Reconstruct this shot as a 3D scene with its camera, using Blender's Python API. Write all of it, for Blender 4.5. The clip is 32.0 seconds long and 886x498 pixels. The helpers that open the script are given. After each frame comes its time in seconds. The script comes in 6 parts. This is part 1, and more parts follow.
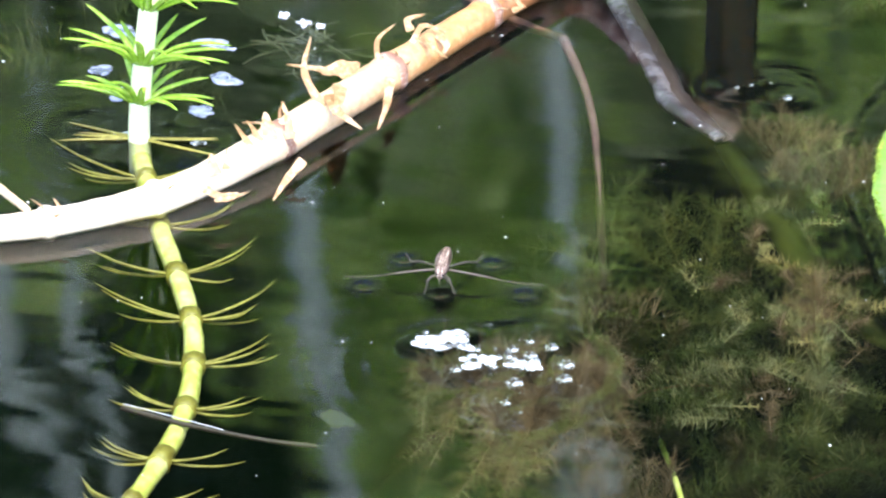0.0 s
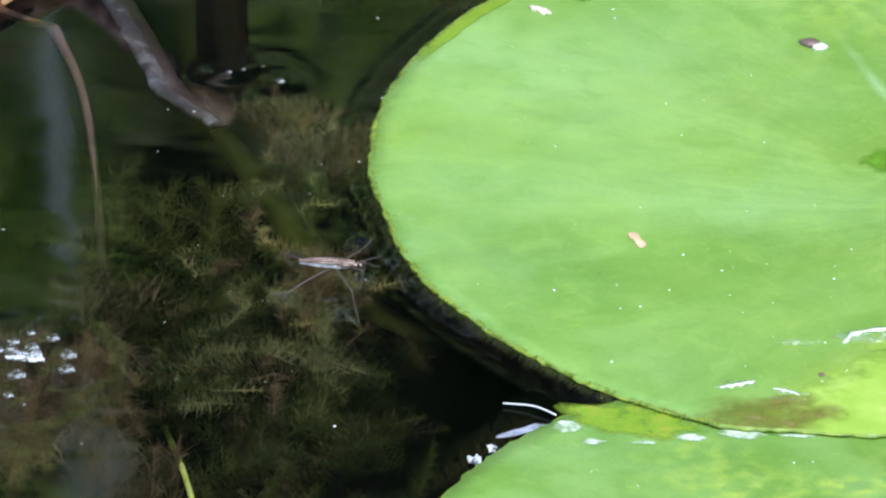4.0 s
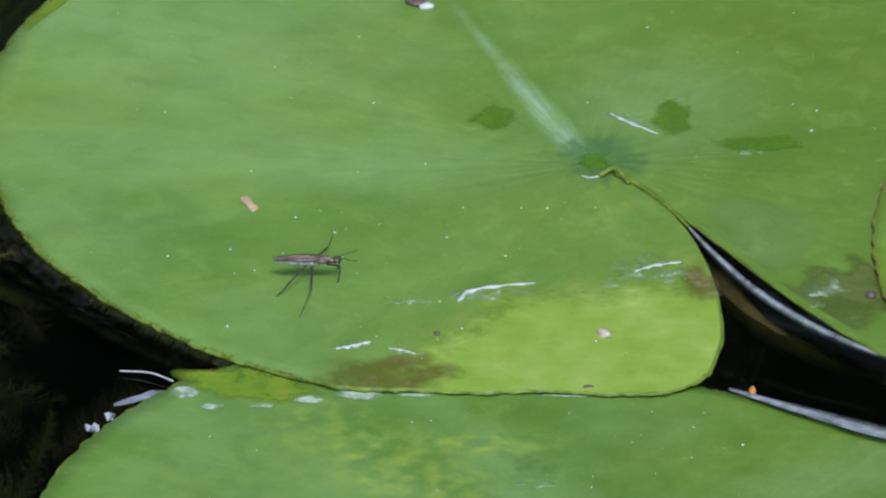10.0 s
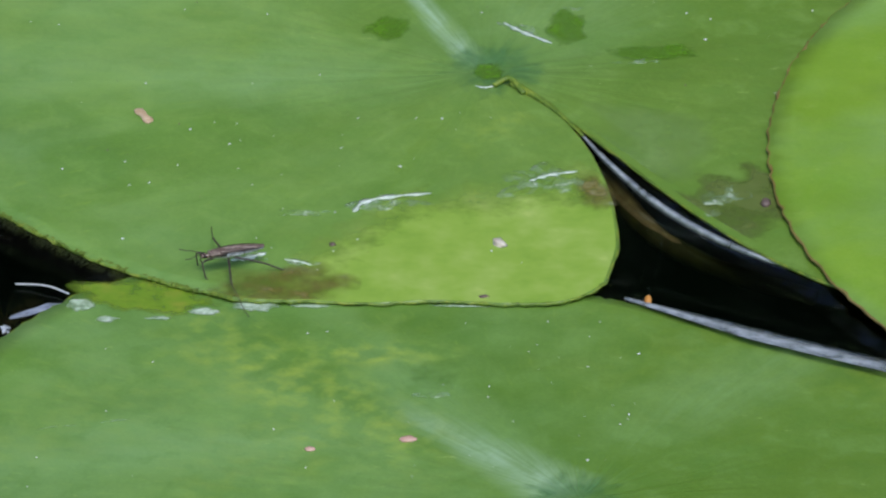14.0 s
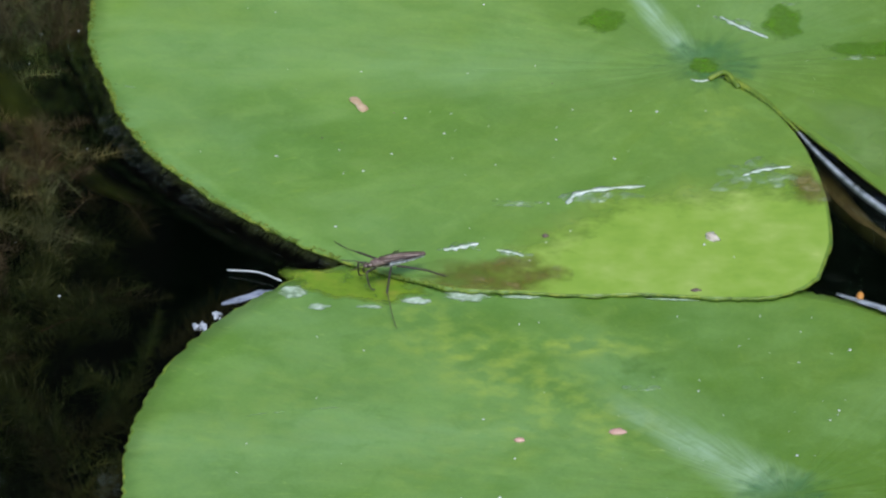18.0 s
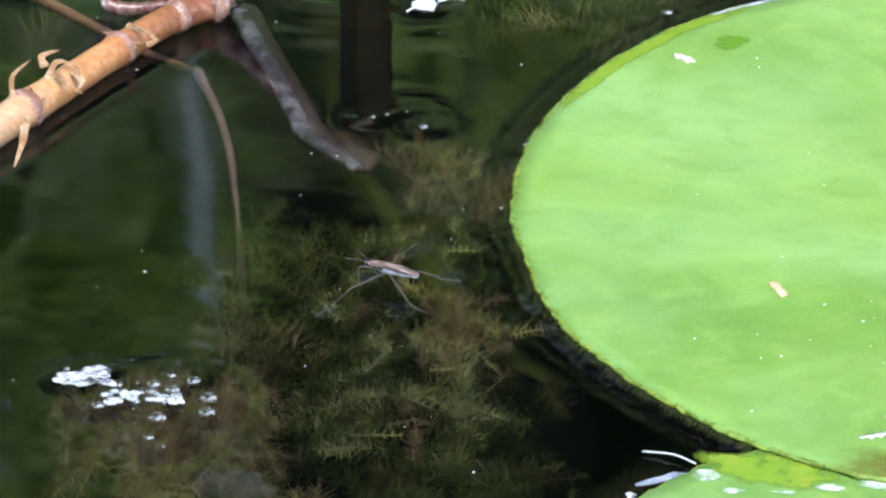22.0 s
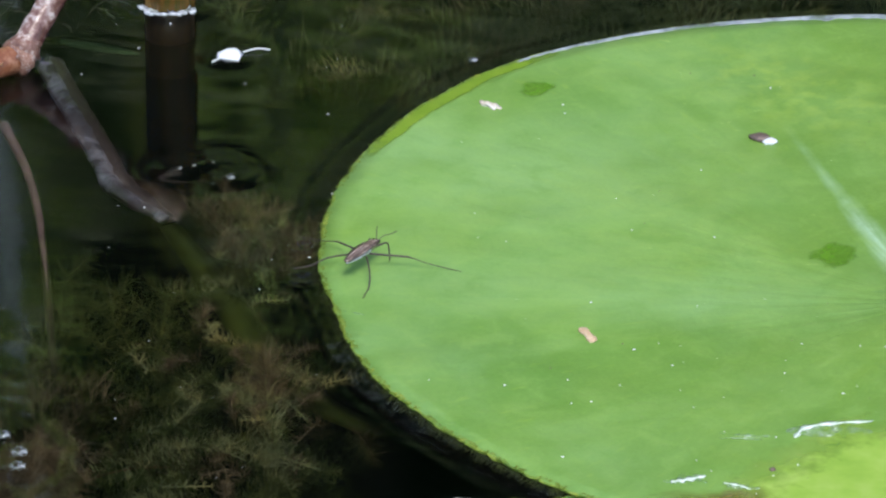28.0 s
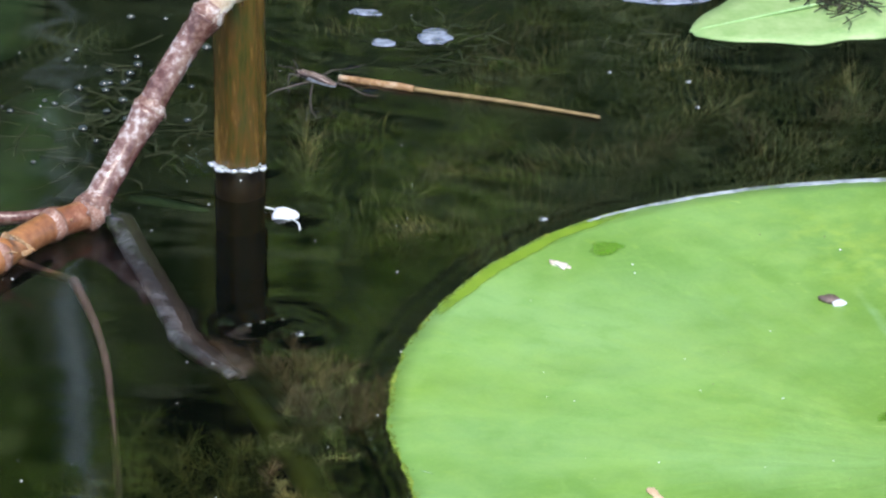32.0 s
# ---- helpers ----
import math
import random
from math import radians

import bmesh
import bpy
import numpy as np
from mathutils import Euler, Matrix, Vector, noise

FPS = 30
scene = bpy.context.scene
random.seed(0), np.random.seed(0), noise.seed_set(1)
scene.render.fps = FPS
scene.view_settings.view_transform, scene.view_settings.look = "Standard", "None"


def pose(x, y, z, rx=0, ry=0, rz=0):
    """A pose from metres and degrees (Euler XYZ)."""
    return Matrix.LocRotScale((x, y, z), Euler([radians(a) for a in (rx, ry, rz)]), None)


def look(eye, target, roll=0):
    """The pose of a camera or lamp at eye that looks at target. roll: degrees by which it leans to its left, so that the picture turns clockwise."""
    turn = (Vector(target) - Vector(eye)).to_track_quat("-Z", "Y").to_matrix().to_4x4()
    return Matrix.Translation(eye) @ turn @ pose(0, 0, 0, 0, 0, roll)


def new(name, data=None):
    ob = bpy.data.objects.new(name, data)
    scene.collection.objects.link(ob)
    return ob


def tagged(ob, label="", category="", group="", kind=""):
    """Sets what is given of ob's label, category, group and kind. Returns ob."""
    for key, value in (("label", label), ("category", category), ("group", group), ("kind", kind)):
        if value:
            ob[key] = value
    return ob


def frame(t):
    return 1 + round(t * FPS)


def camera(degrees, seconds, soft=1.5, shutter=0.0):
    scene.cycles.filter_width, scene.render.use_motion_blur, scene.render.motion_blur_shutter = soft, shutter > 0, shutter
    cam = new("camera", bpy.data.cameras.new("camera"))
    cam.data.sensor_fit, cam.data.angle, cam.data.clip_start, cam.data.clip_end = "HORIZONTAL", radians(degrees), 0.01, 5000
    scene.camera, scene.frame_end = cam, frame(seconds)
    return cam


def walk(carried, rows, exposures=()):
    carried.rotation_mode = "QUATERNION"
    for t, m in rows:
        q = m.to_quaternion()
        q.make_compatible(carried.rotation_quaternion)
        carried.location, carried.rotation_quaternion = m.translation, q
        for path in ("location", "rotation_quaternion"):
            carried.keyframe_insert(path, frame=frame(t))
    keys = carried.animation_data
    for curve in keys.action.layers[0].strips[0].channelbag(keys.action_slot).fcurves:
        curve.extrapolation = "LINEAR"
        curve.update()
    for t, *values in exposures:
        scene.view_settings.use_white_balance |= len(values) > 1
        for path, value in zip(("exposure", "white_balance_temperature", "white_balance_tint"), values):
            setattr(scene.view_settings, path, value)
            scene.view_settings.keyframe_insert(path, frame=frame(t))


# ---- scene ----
# The camera stands on the bank, turns after the insect and never shifts.
cam = camera(7.00, 32.0, soft=2.3)
EYE = (0.0000, -1.1138, 0.5675)
# seconds, yaw, tilt from straight down, lean
ROWS = [
    (0.0, 7.029, 63.461, 0.255),
    (0.5, 7.023, 63.311, 0.224),
    (1.0, 6.878, 63.149, 0.222),
    (1.5, 5.803, 62.877, 0.170),
    (2.0, 4.735, 62.864, 0.115),
    (2.5, 3.475, 63.154, 0.204),
    (3.0, 2.819, 63.287, 0.296),
    (3.5, 2.521, 63.383, 0.271),
    (5.5, 3.063, 63.034, 0.015),
    (6.0, 2.781, 63.036, -0.061),
    (6.5, 2.097, 63.171, 0.025),
    (7.0, 1.680, 63.175, 0.035),
    (7.5, 1.527, 63.154, 0.136),
    (8.0, 1.281, 63.153, 0.250),
    (8.5, 0.742, 63.108, 0.330),
    (9.0, -0.154, 63.000, 0.303),
    (9.5, -0.591, 62.964, 0.332),
    (10.0, -0.834, 63.030, 0.248),
    (10.5, -0.965, 63.173, 0.224),
    (11.0, -0.999, 63.160, 0.341),
    (11.5, -1.082, 63.020, 0.366),
    (12.0, -1.241, 62.697, 0.407),
    (12.5, -1.449, 62.340, 0.374),
    (13.0, -1.902, 62.340, 0.295),
    (13.5, -2.010, 62.331, 0.190),
    (14.0, -1.736, 62.319, 0.188),
    (14.5, -1.180, 62.297, 0.285),
    (15.0, -0.536, 62.159, 0.478),
    (15.5, -0.067, 62.024, 0.435),
    (17.5, 0.182, 62.293, 0.206),
    (18.0, 0.177, 62.257, 0.162),
    (18.5, 0.249, 62.205, 0.102),
    (19.0, 0.421, 62.126, 0.190),
    (19.5, 0.535, 62.096, 0.344),
    (20.0, 0.637, 62.205, 0.204),
    (20.5, 1.048, 62.395, 0.289),
    (21.0, 2.227, 62.796, 0.545),
    (21.5, 3.242, 63.331, 0.401),
    (22.0, 3.901, 63.701, 0.139),
    (22.5, 4.105, 63.813, 0.261),
    (23.0, 3.571, 63.920, 0.115),
    (23.5, 2.607, 64.218, 0.008),
    (24.0, 2.235, 64.308, 0.081),
    (24.5, 2.185, 64.012, -0.036),
    (25.0, 2.255, 63.895, -0.041),
    (25.5, 2.296, 63.789, -0.069),
    (27.5, 2.234, 64.043, 0.093),
    (28.0, 2.190, 64.083, 0.187),
    (28.5, 2.212, 64.115, 0.054),
    (29.0, 2.264, 64.084, 0.030),
    (29.5, 2.243, 64.015, 0.162),
    (30.0, 2.178, 64.154, 0.279),
    (30.5, 2.284, 64.669, 0.116),
    (31.0, 2.630, 65.153, 0.034),
    (31.5, 2.759, 65.245, 0.072),
    (32.0, 2.883, 65.340, -0.001),
]
EXPOSURES = [(0.0, 2.6), (1.3, 2.75), (2.0, 2.45), (2.5, 1.9), (3.0, 1.4), (6.0, 1.25), (7.0, 0.85), (8.0, 0.7), (9.0, 0.4), (12.0, 0.22), (15.0, 0.24), (19.0, 0.39), (20.5, 0.5),
             (21.5, 1.2), (22.5, 1.62), (23.0, 1.6), (24.0, 1.02), (25.0, 0.84), (28.0, 0.82), (30.0, 0.83), (31.0, 1.0), (32.0, 1.24)]
walk(cam, [(t, pose(*EYE, tilt, lean, yaw)) for t, yaw, tilt, lean in ROWS], EXPOSURES)

# ---- light: a high sun behind the camera and a clear sky ----
world = bpy.data.worlds.new("sky")
scene.world = world
world.use_nodes = True
sky = world.node_tree.nodes.new("ShaderNodeTexSky")
sky.sky_type, sky.sun_disc = "NISHITA", False
sky.sun_elevation, sky.sun_rotation = radians(62), radians(165)
world.node_tree.links.new(sky.outputs[0], world.node_tree.nodes["Background"].inputs[0])
world.node_tree.nodes["Background"].inputs[1].default_value = 0.15
sun = new("sun", bpy.data.lights.new("sun", "SUN"))
sun.data.energy, sun.data.angle, sun.data.color = 1.5, radians(26), (1.0, 0.97, 0.92)
sun.matrix_world = look((0.25, -0.9, 1.9), (0, 0, 0))

MM = 0.001


# ---- helpers for meshes and materials ----
def thing(name, label, category, group="", kind="", at=(0, 0, 0)):
    ob = new(name)
    ob.empty_display_size = 0.005
    ob.location = at
    return tagged(ob, label, category, group, kind)


def mesh_of(name, bm, material, smooth=True):
    me = bpy.data.meshes.new(name)
    bm.to_mesh(me)
    bm.free()
    if smooth:
        me.shade_smooth()
    if material:
        me.materials.append(material)
    return me


def part(name, bm, material, parent, label="", smooth=True):
    ob = new(name, mesh_of(name, bm, material, smooth))
    ob.parent = parent
    if label:
        ob["label"] = label
    return ob


def raw(name, verts, faces, material, parent=None, smooth=False):
    me = bpy.data.meshes.new(name)
    me.from_pydata(verts, [], faces)
    if smooth:
        me.shade_smooth()
    me.materials.append(material)
    ob = new(name, me)
    ob.parent = parent
    return ob


def curve_points(ctrl, n):
    """n + 1 points on a smooth curve through the control points."""
    c = [Vector(p) for p in ctrl]
    c = [2 * c[0] - c[1]] + c + [2 * c[-1] - c[-2]]
    out = []
    for i in range(n + 1):
        u = i / n * (len(c) - 3)
        k = min(int(u), len(c) - 4)
        f = u - k
        a, b, d, e = c[k:k + 4]
        out.append(0.5 * (2 * b + (d - a) * f + (2 * a - 5 * b + 4 * d - e) * f * f + (3 * b - a - 3 * d + e) * f ** 3))
    return out


def tube_into(bm, pts, radii, sides=10, flat=1.0, uneven=0.0):
    """A closed tube along pts; flat squeezes it across its second axis."""
    rings = []
    side = None
    for i, p in enumerate(pts):
        d = (pts[min(i + 1, len(pts) - 1)] - pts[max(i - 1, 0)]).normalized()
        if side is None:
            side = d.orthogonal().normalized() if abs(d.z) > 0.9 else d.cross(Vector((0, 0, 1))).normalized()
        side = (side - d * side.dot(d)).normalized()
        up = d.cross(side)
        r = radii(i / (len(pts) - 1)) if callable(radii) else radii
        ring = []
        for s in range(sides):
            a = 2 * math.pi * s / sides
            k = r * (1 + uneven * noise.noise((p.x * 600 + 3 * math.cos(a), p.y * 600 + 3 * math.sin(a), p.z * 600)))
            ring.append(bm.verts.new(p + side * math.cos(a) * k + up * math.sin(a) * k * flat))
        rings.append(ring)
    for a, b in zip(rings, rings[1:]):
        for s in range(sides):
            bm.faces.new((a[s], a[(s + 1) % sides], b[(s + 1) % sides], b[s]))
    bm.faces.new(rings[0][::-1])
    bm.faces.new(rings[-1])
    return bm


def tube(ctrl, radii, n=12, sides=10, flat=1.0, uneven=0.0):
    return tube_into(bmesh.new(), curve_points(ctrl, n), radii, sides, flat, uneven)


def blade_into(bm, pts, width, thick, face=Vector((0, 0, 1))):
    """A tapering blade with a keel along pts, three corners across."""
    rows = []
    n = len(pts) - 1
    for i, p in enumerate(pts):
        d = (pts[min(i + 1, n)] - pts[max(i - 1, 0)]).normalized()
        side = d.cross(face)
        side = side.normalized() if side.length > 1e-4 else d.orthogonal().normalized()
        up = side.cross(d)
        w = width(i / n) if callable(width) else width
        rows.append([bm.verts.new(p + side * w), bm.verts.new(p + up * thick), bm.verts.new(p - side * w), bm.verts.new(p - up * thick)])
    for a, b in zip(rows, rows[1:]):
        for s in range(4):
            bm.faces.new((a[s], a[(s + 1) % 4], b[(s + 1) % 4], b[s]))
    bm.faces.new(rows[0][::-1])
    bm.faces.new(rows[-1])
    return bm


def blob_bm(size, lumps=0.15, seed=0.0, sub=2, floor=None):
    """A lumpy rounded body; floor flattens its underside."""
    bm = bmesh.new()
    bmesh.ops.create_icosphere(bm, subdivisions=sub, radius=1)
    for v in bm.verts:
        k = 1 + lumps * noise.noise(v.co * 1.7 + Vector((seed, seed * 2, 0)))
        v.co = Vector((v.co.x * size[0], v.co.y * size[1], v.co.z * size[2])) * k
        if floor is not None:
            v.co.z = max(v.co.z, floor)
    return bm


class Nodes:
    """A short way to write node materials."""

    def __init__(self, name):
        self.m = bpy.data.materials.new(name)
        self.m.use_nodes = True
        self.t = self.m.node_tree
        self.p = self.t.nodes["Principled BSDF"]
        self.out = self.t.nodes["Material Output"]

    def n(self, kind, **values):
        node = self.t.nodes.new("ShaderNode" + kind)
        for k, v in values.items():
            if k in node.inputs:
                node.inputs[k].default_value = v
        return node

    def link(self, a, b):
        self.t.links.new(a, b)

    def coords(self):
        return self.n("TexCoord").outputs["Object"]

    def noise(self, where, scale, detail=4, rough=0.55, distortion=0.0):
        n = self.n("TexNoise", Scale=scale, Detail=detail, Roughness=rough, Distortion=distortion)
        self.link(where, n.inputs["Vector"])
        return n.outputs["Fac"]

    def ramp(self, fac, stops):
        r = self.n("ValToRGB")
        e = r.color_ramp.elements
        while len(e) < len(stops):
            e.new(0.5)
        for k, (p, c) in enumerate(stops):
            e[k].position, e[k].color = p, (*c, 1) if len(c) == 3 else c
        self.link(fac, r.inputs[0])
        return r.outputs["Color"]

    def mix(self, fac, a, b, how="MIX"):
        m = self.t.nodes.new("ShaderNodeMix")
        m.data_type, m.blend_type = "RGBA", how
        for slot, v in ((0, fac), (6, a), (7, b)):
            if isinstance(v, (int, float)):
                m.inputs[slot].default_value = v
            elif isinstance(v, tuple):
                m.inputs[slot].default_value = (*v, 1)
            else:
                self.link(v, m.inputs[slot])
        return m.outputs[2]

    def math(self, how, a, b=0.0, c=0.0):
        m = self.t.nodes.new("ShaderNodeMath")
        m.operation = how
        for slot, v in enumerate((a, b, c)):
            if isinstance(v, (int, float)):
                m.inputs[slot].default_value = v
            else:
                self.link(v, m.inputs[slot])
        return m.outputs[0]

    def bump(self, height, strength, distance):
        b = self.n("Bump", Strength=strength, Distance=distance)
        self.link(height, b.inputs["Height"])
        self.link(b.outputs[0], self.p.inputs["Normal"])

    def done(self, colour=None, rough=0.5, spec=0.5, **values):
        if colour is not None:
            if isinstance(colour, tuple):
                self.p.inputs["Base Color"].default_value = (*colour, 1)
            else:
                self.link(colour, self.p.inputs["Base Color"])
        if isinstance(rough, float):
            self.p.inputs["Roughness"].default_value = rough
        else:
            self.link(rough, self.p.inputs["Roughness"])
        self.p.inputs["Specular IOR Level"].default_value = spec
        for k, v in values.items():
            self.p.inputs[k].default_value = v
        return self.m


def mottled(name, stops, scale, rough=0.5, fine=5.0, bump=0.3, dist=0.0002, spec=0.5, **values):
    """A surface of two scales of mottling, with relief."""
    k = Nodes(name)
    c = k.coords()
    big, small = k.noise(c, scale), k.noise(c, scale * fine, 3)
    fac = k.math("MULTIPLY_ADD", small, 0.45, k.math("MULTIPLY", big, 0.6))
    k.bump(small, bump, dist)
    return k.done(k.ramp(fac, stops), rough, spec, **values)


def broken(name, stops, scale, cover, rough=0.3, soft=0.14, edge=None, most=1.0):
    """A thin film with holes: how much of it covers is set by cover."""
    k = Nodes(name)
    c = k.coords()
    a, b = k.noise(c, scale, 4, 0.65), k.noise(c, scale * 3, 2)
    fac = k.math("MULTIPLY_ADD", b, 0.4, k.math("MULTIPLY", a, 0.6))
    cut = k.ramp(a, [(0.5 - cover * 0.4, (0, 0, 0)), (0.5 - cover * 0.4 + soft, (1, 1, 1))])
    if edge is not None:
        # the film thins out towards its ragged border
        f = k.n("Attribute")
        f.attribute_name = "fade"
        rag = k.math("MULTIPLY_ADD", k.noise(c, scale * 2.2, 3, 0.6), 0.55, k.math("MULTIPLY", a, 0.55))
        border = k.ramp(k.math("ADD", rag, k.math("SUBTRACT", f.outputs["Fac"], 0.66)), [(0.0, (0, 0, 0)), (edge, (1, 1, 1))])
        cut = k.math("MULTIPLY", k.math("MULTIPLY", cut, border), most)
    k.link(cut, k.p.inputs["Alpha"])
    k.bump(b, 0.5 if edge is None else 0.2, 0.0002)
    return k.done(k.ramp(fac, stops), rough, 0.6 if edge is None else 0.5)


# ---- materials ----
def lily_material(name, base, dark, pale, mottle, vein=None, bands=(), sheens=(), greener=None):
    """A leaf: radial streaks, yellow speckle in the given bands, bluish sky sheen painted into others.
    A band is (x, y, degrees, half length, half width) in metres from the stalk."""
    k = Nodes(name)
    c = k.coords()
    sep = k.n("SeparateXYZ")
    k.link(c, sep.inputs[0])
    x, y = sep.outputs[0], sep.outputs[1]
    ang = k.math("ARCTAN2", y, x)
    rad = k.math("SQRT", k.math("ADD", k.math("MULTIPLY", x, x), k.math("MULTIPLY", y, y)))
    polar = k.n("CombineXYZ")
    k.link(k.math("MULTIPLY", ang, 5.0), polar.inputs[0])
    k.link(k.math("MULTIPLY", rad, 14.0), polar.inputs[1])
    streak = k.noise(polar.outputs[0], 1.2, 3, 0.5, 0.5)
    thin = k.noise(polar.outputs[0], 5.5, 3, 0.6, 0.3)
    broad = k.noise(c, 18, 3)
    ragged = k.noise(c, 55, 4, 0.6, 0.4)
    spots = k.noise(c, 300, 3, 0.5)
    fine = k.noise(c, 1500, 2)
    patchy = k.noise(c, 150, 5, 0.65, 0.6)

    def inside(band):
        px, py, turn, l, w = band
        cs, sn = math.cos(radians(turn)), math.sin(radians(turn))
        dx, dy = k.math("SUBTRACT", x, px), k.math("SUBTRACT", y, py)
        u = k.math("MULTIPLY_ADD", dx, cs / l, k.math("MULTIPLY", dy, sn / l))
        v = k.math("MULTIPLY_ADD", dx, -sn / w, k.math("MULTIPLY", dy, cs / w))
        d = k.math("SQRT", k.math("ADD", k.math("MULTIPLY", u, u), k.math("MULTIPLY", v, v)))
        d = k.math("ADD", d, k.math("MULTIPLY_ADD", ragged, 1.2, -0.6))
        return k.math("MAXIMUM", 0.0, k.math("MINIMUM", 1.0, k.math("SUBTRACT", 1.25, d)))

    col = k.mix(k.ramp(broad, [(0.36, (0, 0, 0)), (0.62, (1, 1, 1))]), dark, base)
    # the rays are faint by the stalk, where they crowd
    outer = k.ramp(k.math("MULTIPLY", rad, 16.0), [(0.1, (0.05, 0.05, 0.05)), (0.8, (1, 1, 1))])
    col = k.mix(k.math("MULTIPLY", k.math("MULTIPLY", k.ramp(streak, [(0.4, (0, 0, 0)), (0.7, (1, 1, 1))]), 0.3), outer), col, pale)
    col = k.mix(k.math("MULTIPLY", k.math("MULTIPLY", k.ramp(thin, [(0.45, (0, 0, 0)), (0.7, (1, 1, 1))]), 0.2), outer), col, dark)
    rays = k.ramp(k.noise(polar.outputs[0], 13.0, 2, 0.5, 0.2), [(0.62, (0, 0, 0)), (0.72, (1, 1, 1))])
    col = k.mix(k.math("MULTIPLY", k.math("MULTIPLY", rays, 0.42), outer), col, (0.25, 0.385, 0.045))
    if greener:
        # a darker green that grows towards one side
        start, end = greener
        grow = k.n("MapRange")
        grow.inputs["From Min"].default_value, grow.inputs["From Max"].default_value = start, end
        k.link(k.math("MULTIPLY_ADD", broad, 0.05, k.math("SUBTRACT", x, 0.025)), grow.inputs["Value"])
        col = k.mix(k.math("MULTIPLY", grow.outputs[0], 0.8), col, (0.125, 0.23, 0.021))
    # a bluish veil of mirrored sky, put into the colour in patches
    veil = k.math("MULTIPLY", k.ramp(k.noise(c, 26, 4, 0.6, 0.5), [(0.4, (0.15, 0.15, 0.15)), (0.66, (1, 1, 1))]), 0.42)
    if greener:
        veil = k.math("MULTIPLY", veil, k.math("MULTIPLY_ADD", grow.outputs[0], -1.0, 1.0))
    col = k.mix(veil, col, (0.25, 0.42, 0.16))
    # small clotted marks and dashes
    dash = k.n("Mapping")
    k.link(c, dash.inputs["Vector"])
    dash.inputs["Scale"].default_value = (260, 520, 1)
    dash.inputs["Rotation"].default_value = (0, 0, 0.5)
    marks = k.ramp(k.noise(dash.outputs[0], 1.0, 3, 0.6), [(0.66, (0, 0, 0)), (0.72, (1, 1, 1))])
    col = k.mix(k.math("MULTIPLY", k.math("MULTIPLY", marks, 0.55), k.ramp(k.noise(c, 32, 2), [(0.48, (0, 0, 0)), (0.62, (1, 1, 1))])), col, (0.36, 0.5, 0.13))
    # broad streaks of sky glare, painted as a bluish white
    for band in sheens:
        col = k.mix(k.math("MULTIPLY", inside(band), k.math("MULTIPLY_ADD", thin, 0.45, 0.0)), col, (0.31, 0.51, 0.22))
    region = k.math("MULTIPLY", k.ramp(k.noise(c, 20, 2), [(0.46, (0, 0, 0)), (0.66, (1, 1, 1))]), 0.3)
    for band in bands:
        region = k.math("MAXIMUM", region, inside(band))
    yellow = k.math("MULTIPLY", k.ramp(spots, [(0.42, (0, 0, 0)), (0.76, (1, 1, 1))]), region)
    col = k.mix(k.math("MULTIPLY", yellow, mottle), col, (0.46, 0.57, 0.08))
    # the main vein; its whitish gloss is painted in as well
    if vein is not None:
        turn, reach, width = vein
        vx, vy = math.cos(radians(turn)), math.sin(radians(turn))
        off = k.math("ABSOLUTE", k.math("SUBTRACT", k.math("MULTIPLY", x, vy), k.math("MULTIPLY", y, vx)))
        off = k.math("ADD", off, k.math("MULTIPLY_ADD", ragged, 0.004, -0.002))
        along = k.math("ADD", k.math("MULTIPLY", x, vx), k.math("MULTIPLY", y, vy))
        near = k.math("SUBTRACT", 1.0, k.math("DIVIDE", off, k.math("MAXIMUM", 0.0006, k.math("MULTIPLY_ADD", along, -0.8 * width / reach, width))))
        mask = k.math("MULTIPLY", k.math("MAXIMUM", near, 0.0), k.ramp(k.math("DIVIDE", along, reach), [(0.0, (0, 0, 0)), (0.12, (0.9, 0.9, 0.9)), (0.5, (0.7, 0.7, 0.7)), (1.0, (0, 0, 0))]))
        mask = k.math("MULTIPLY", mask, k.ramp(thin, [(0.3, (0.35, 0.35, 0.35)), (0.6, (1, 1, 1))]))
        col = k.mix(k.math("MULTIPLY", mask, k.ramp(k.noise(c, 120, 3, 0.6), [(0.35, (0.5, 0.5, 0.5)), (0.6, (1, 1, 1))])), col, (0.45, 0.64, 0.42))
    col = k.mix(k.math("MULTIPLY", k.ramp(patchy, [(0.5, (0, 0, 0)), (0.66, (1, 1, 1))]), 0.3), col, pale)
    col = k.mix(k.math("MULTIPLY", k.ramp(patchy, [(0.34, (1, 1, 1)), (0.47, (0, 0, 0))]), 0.3), col, dark)
    col = k.mix(0.05, col, k.ramp(fine, [(0.35, (0.02, 0.07, 0.01)), (0.65, (0.3, 0.45, 0.12))]))
    swell = k.math("MULTIPLY", k.noise(c, 22, 2), 7.0)
    k.bump(k.math("ADD", swell, k.math("ADD", k.math("MULTIPLY", streak, 0.5), k.math("MULTIPLY", k.noise(c, 260, 3), 0.25))), 0.5, 0.0012)
    rough = k.ramp(k.noise(c, 30, 3), [(0.35, (0.28, 0.28, 0.28)), (0.65, (0.46, 0.46, 0.46))])
    return k.done(col, rough, 0.5)


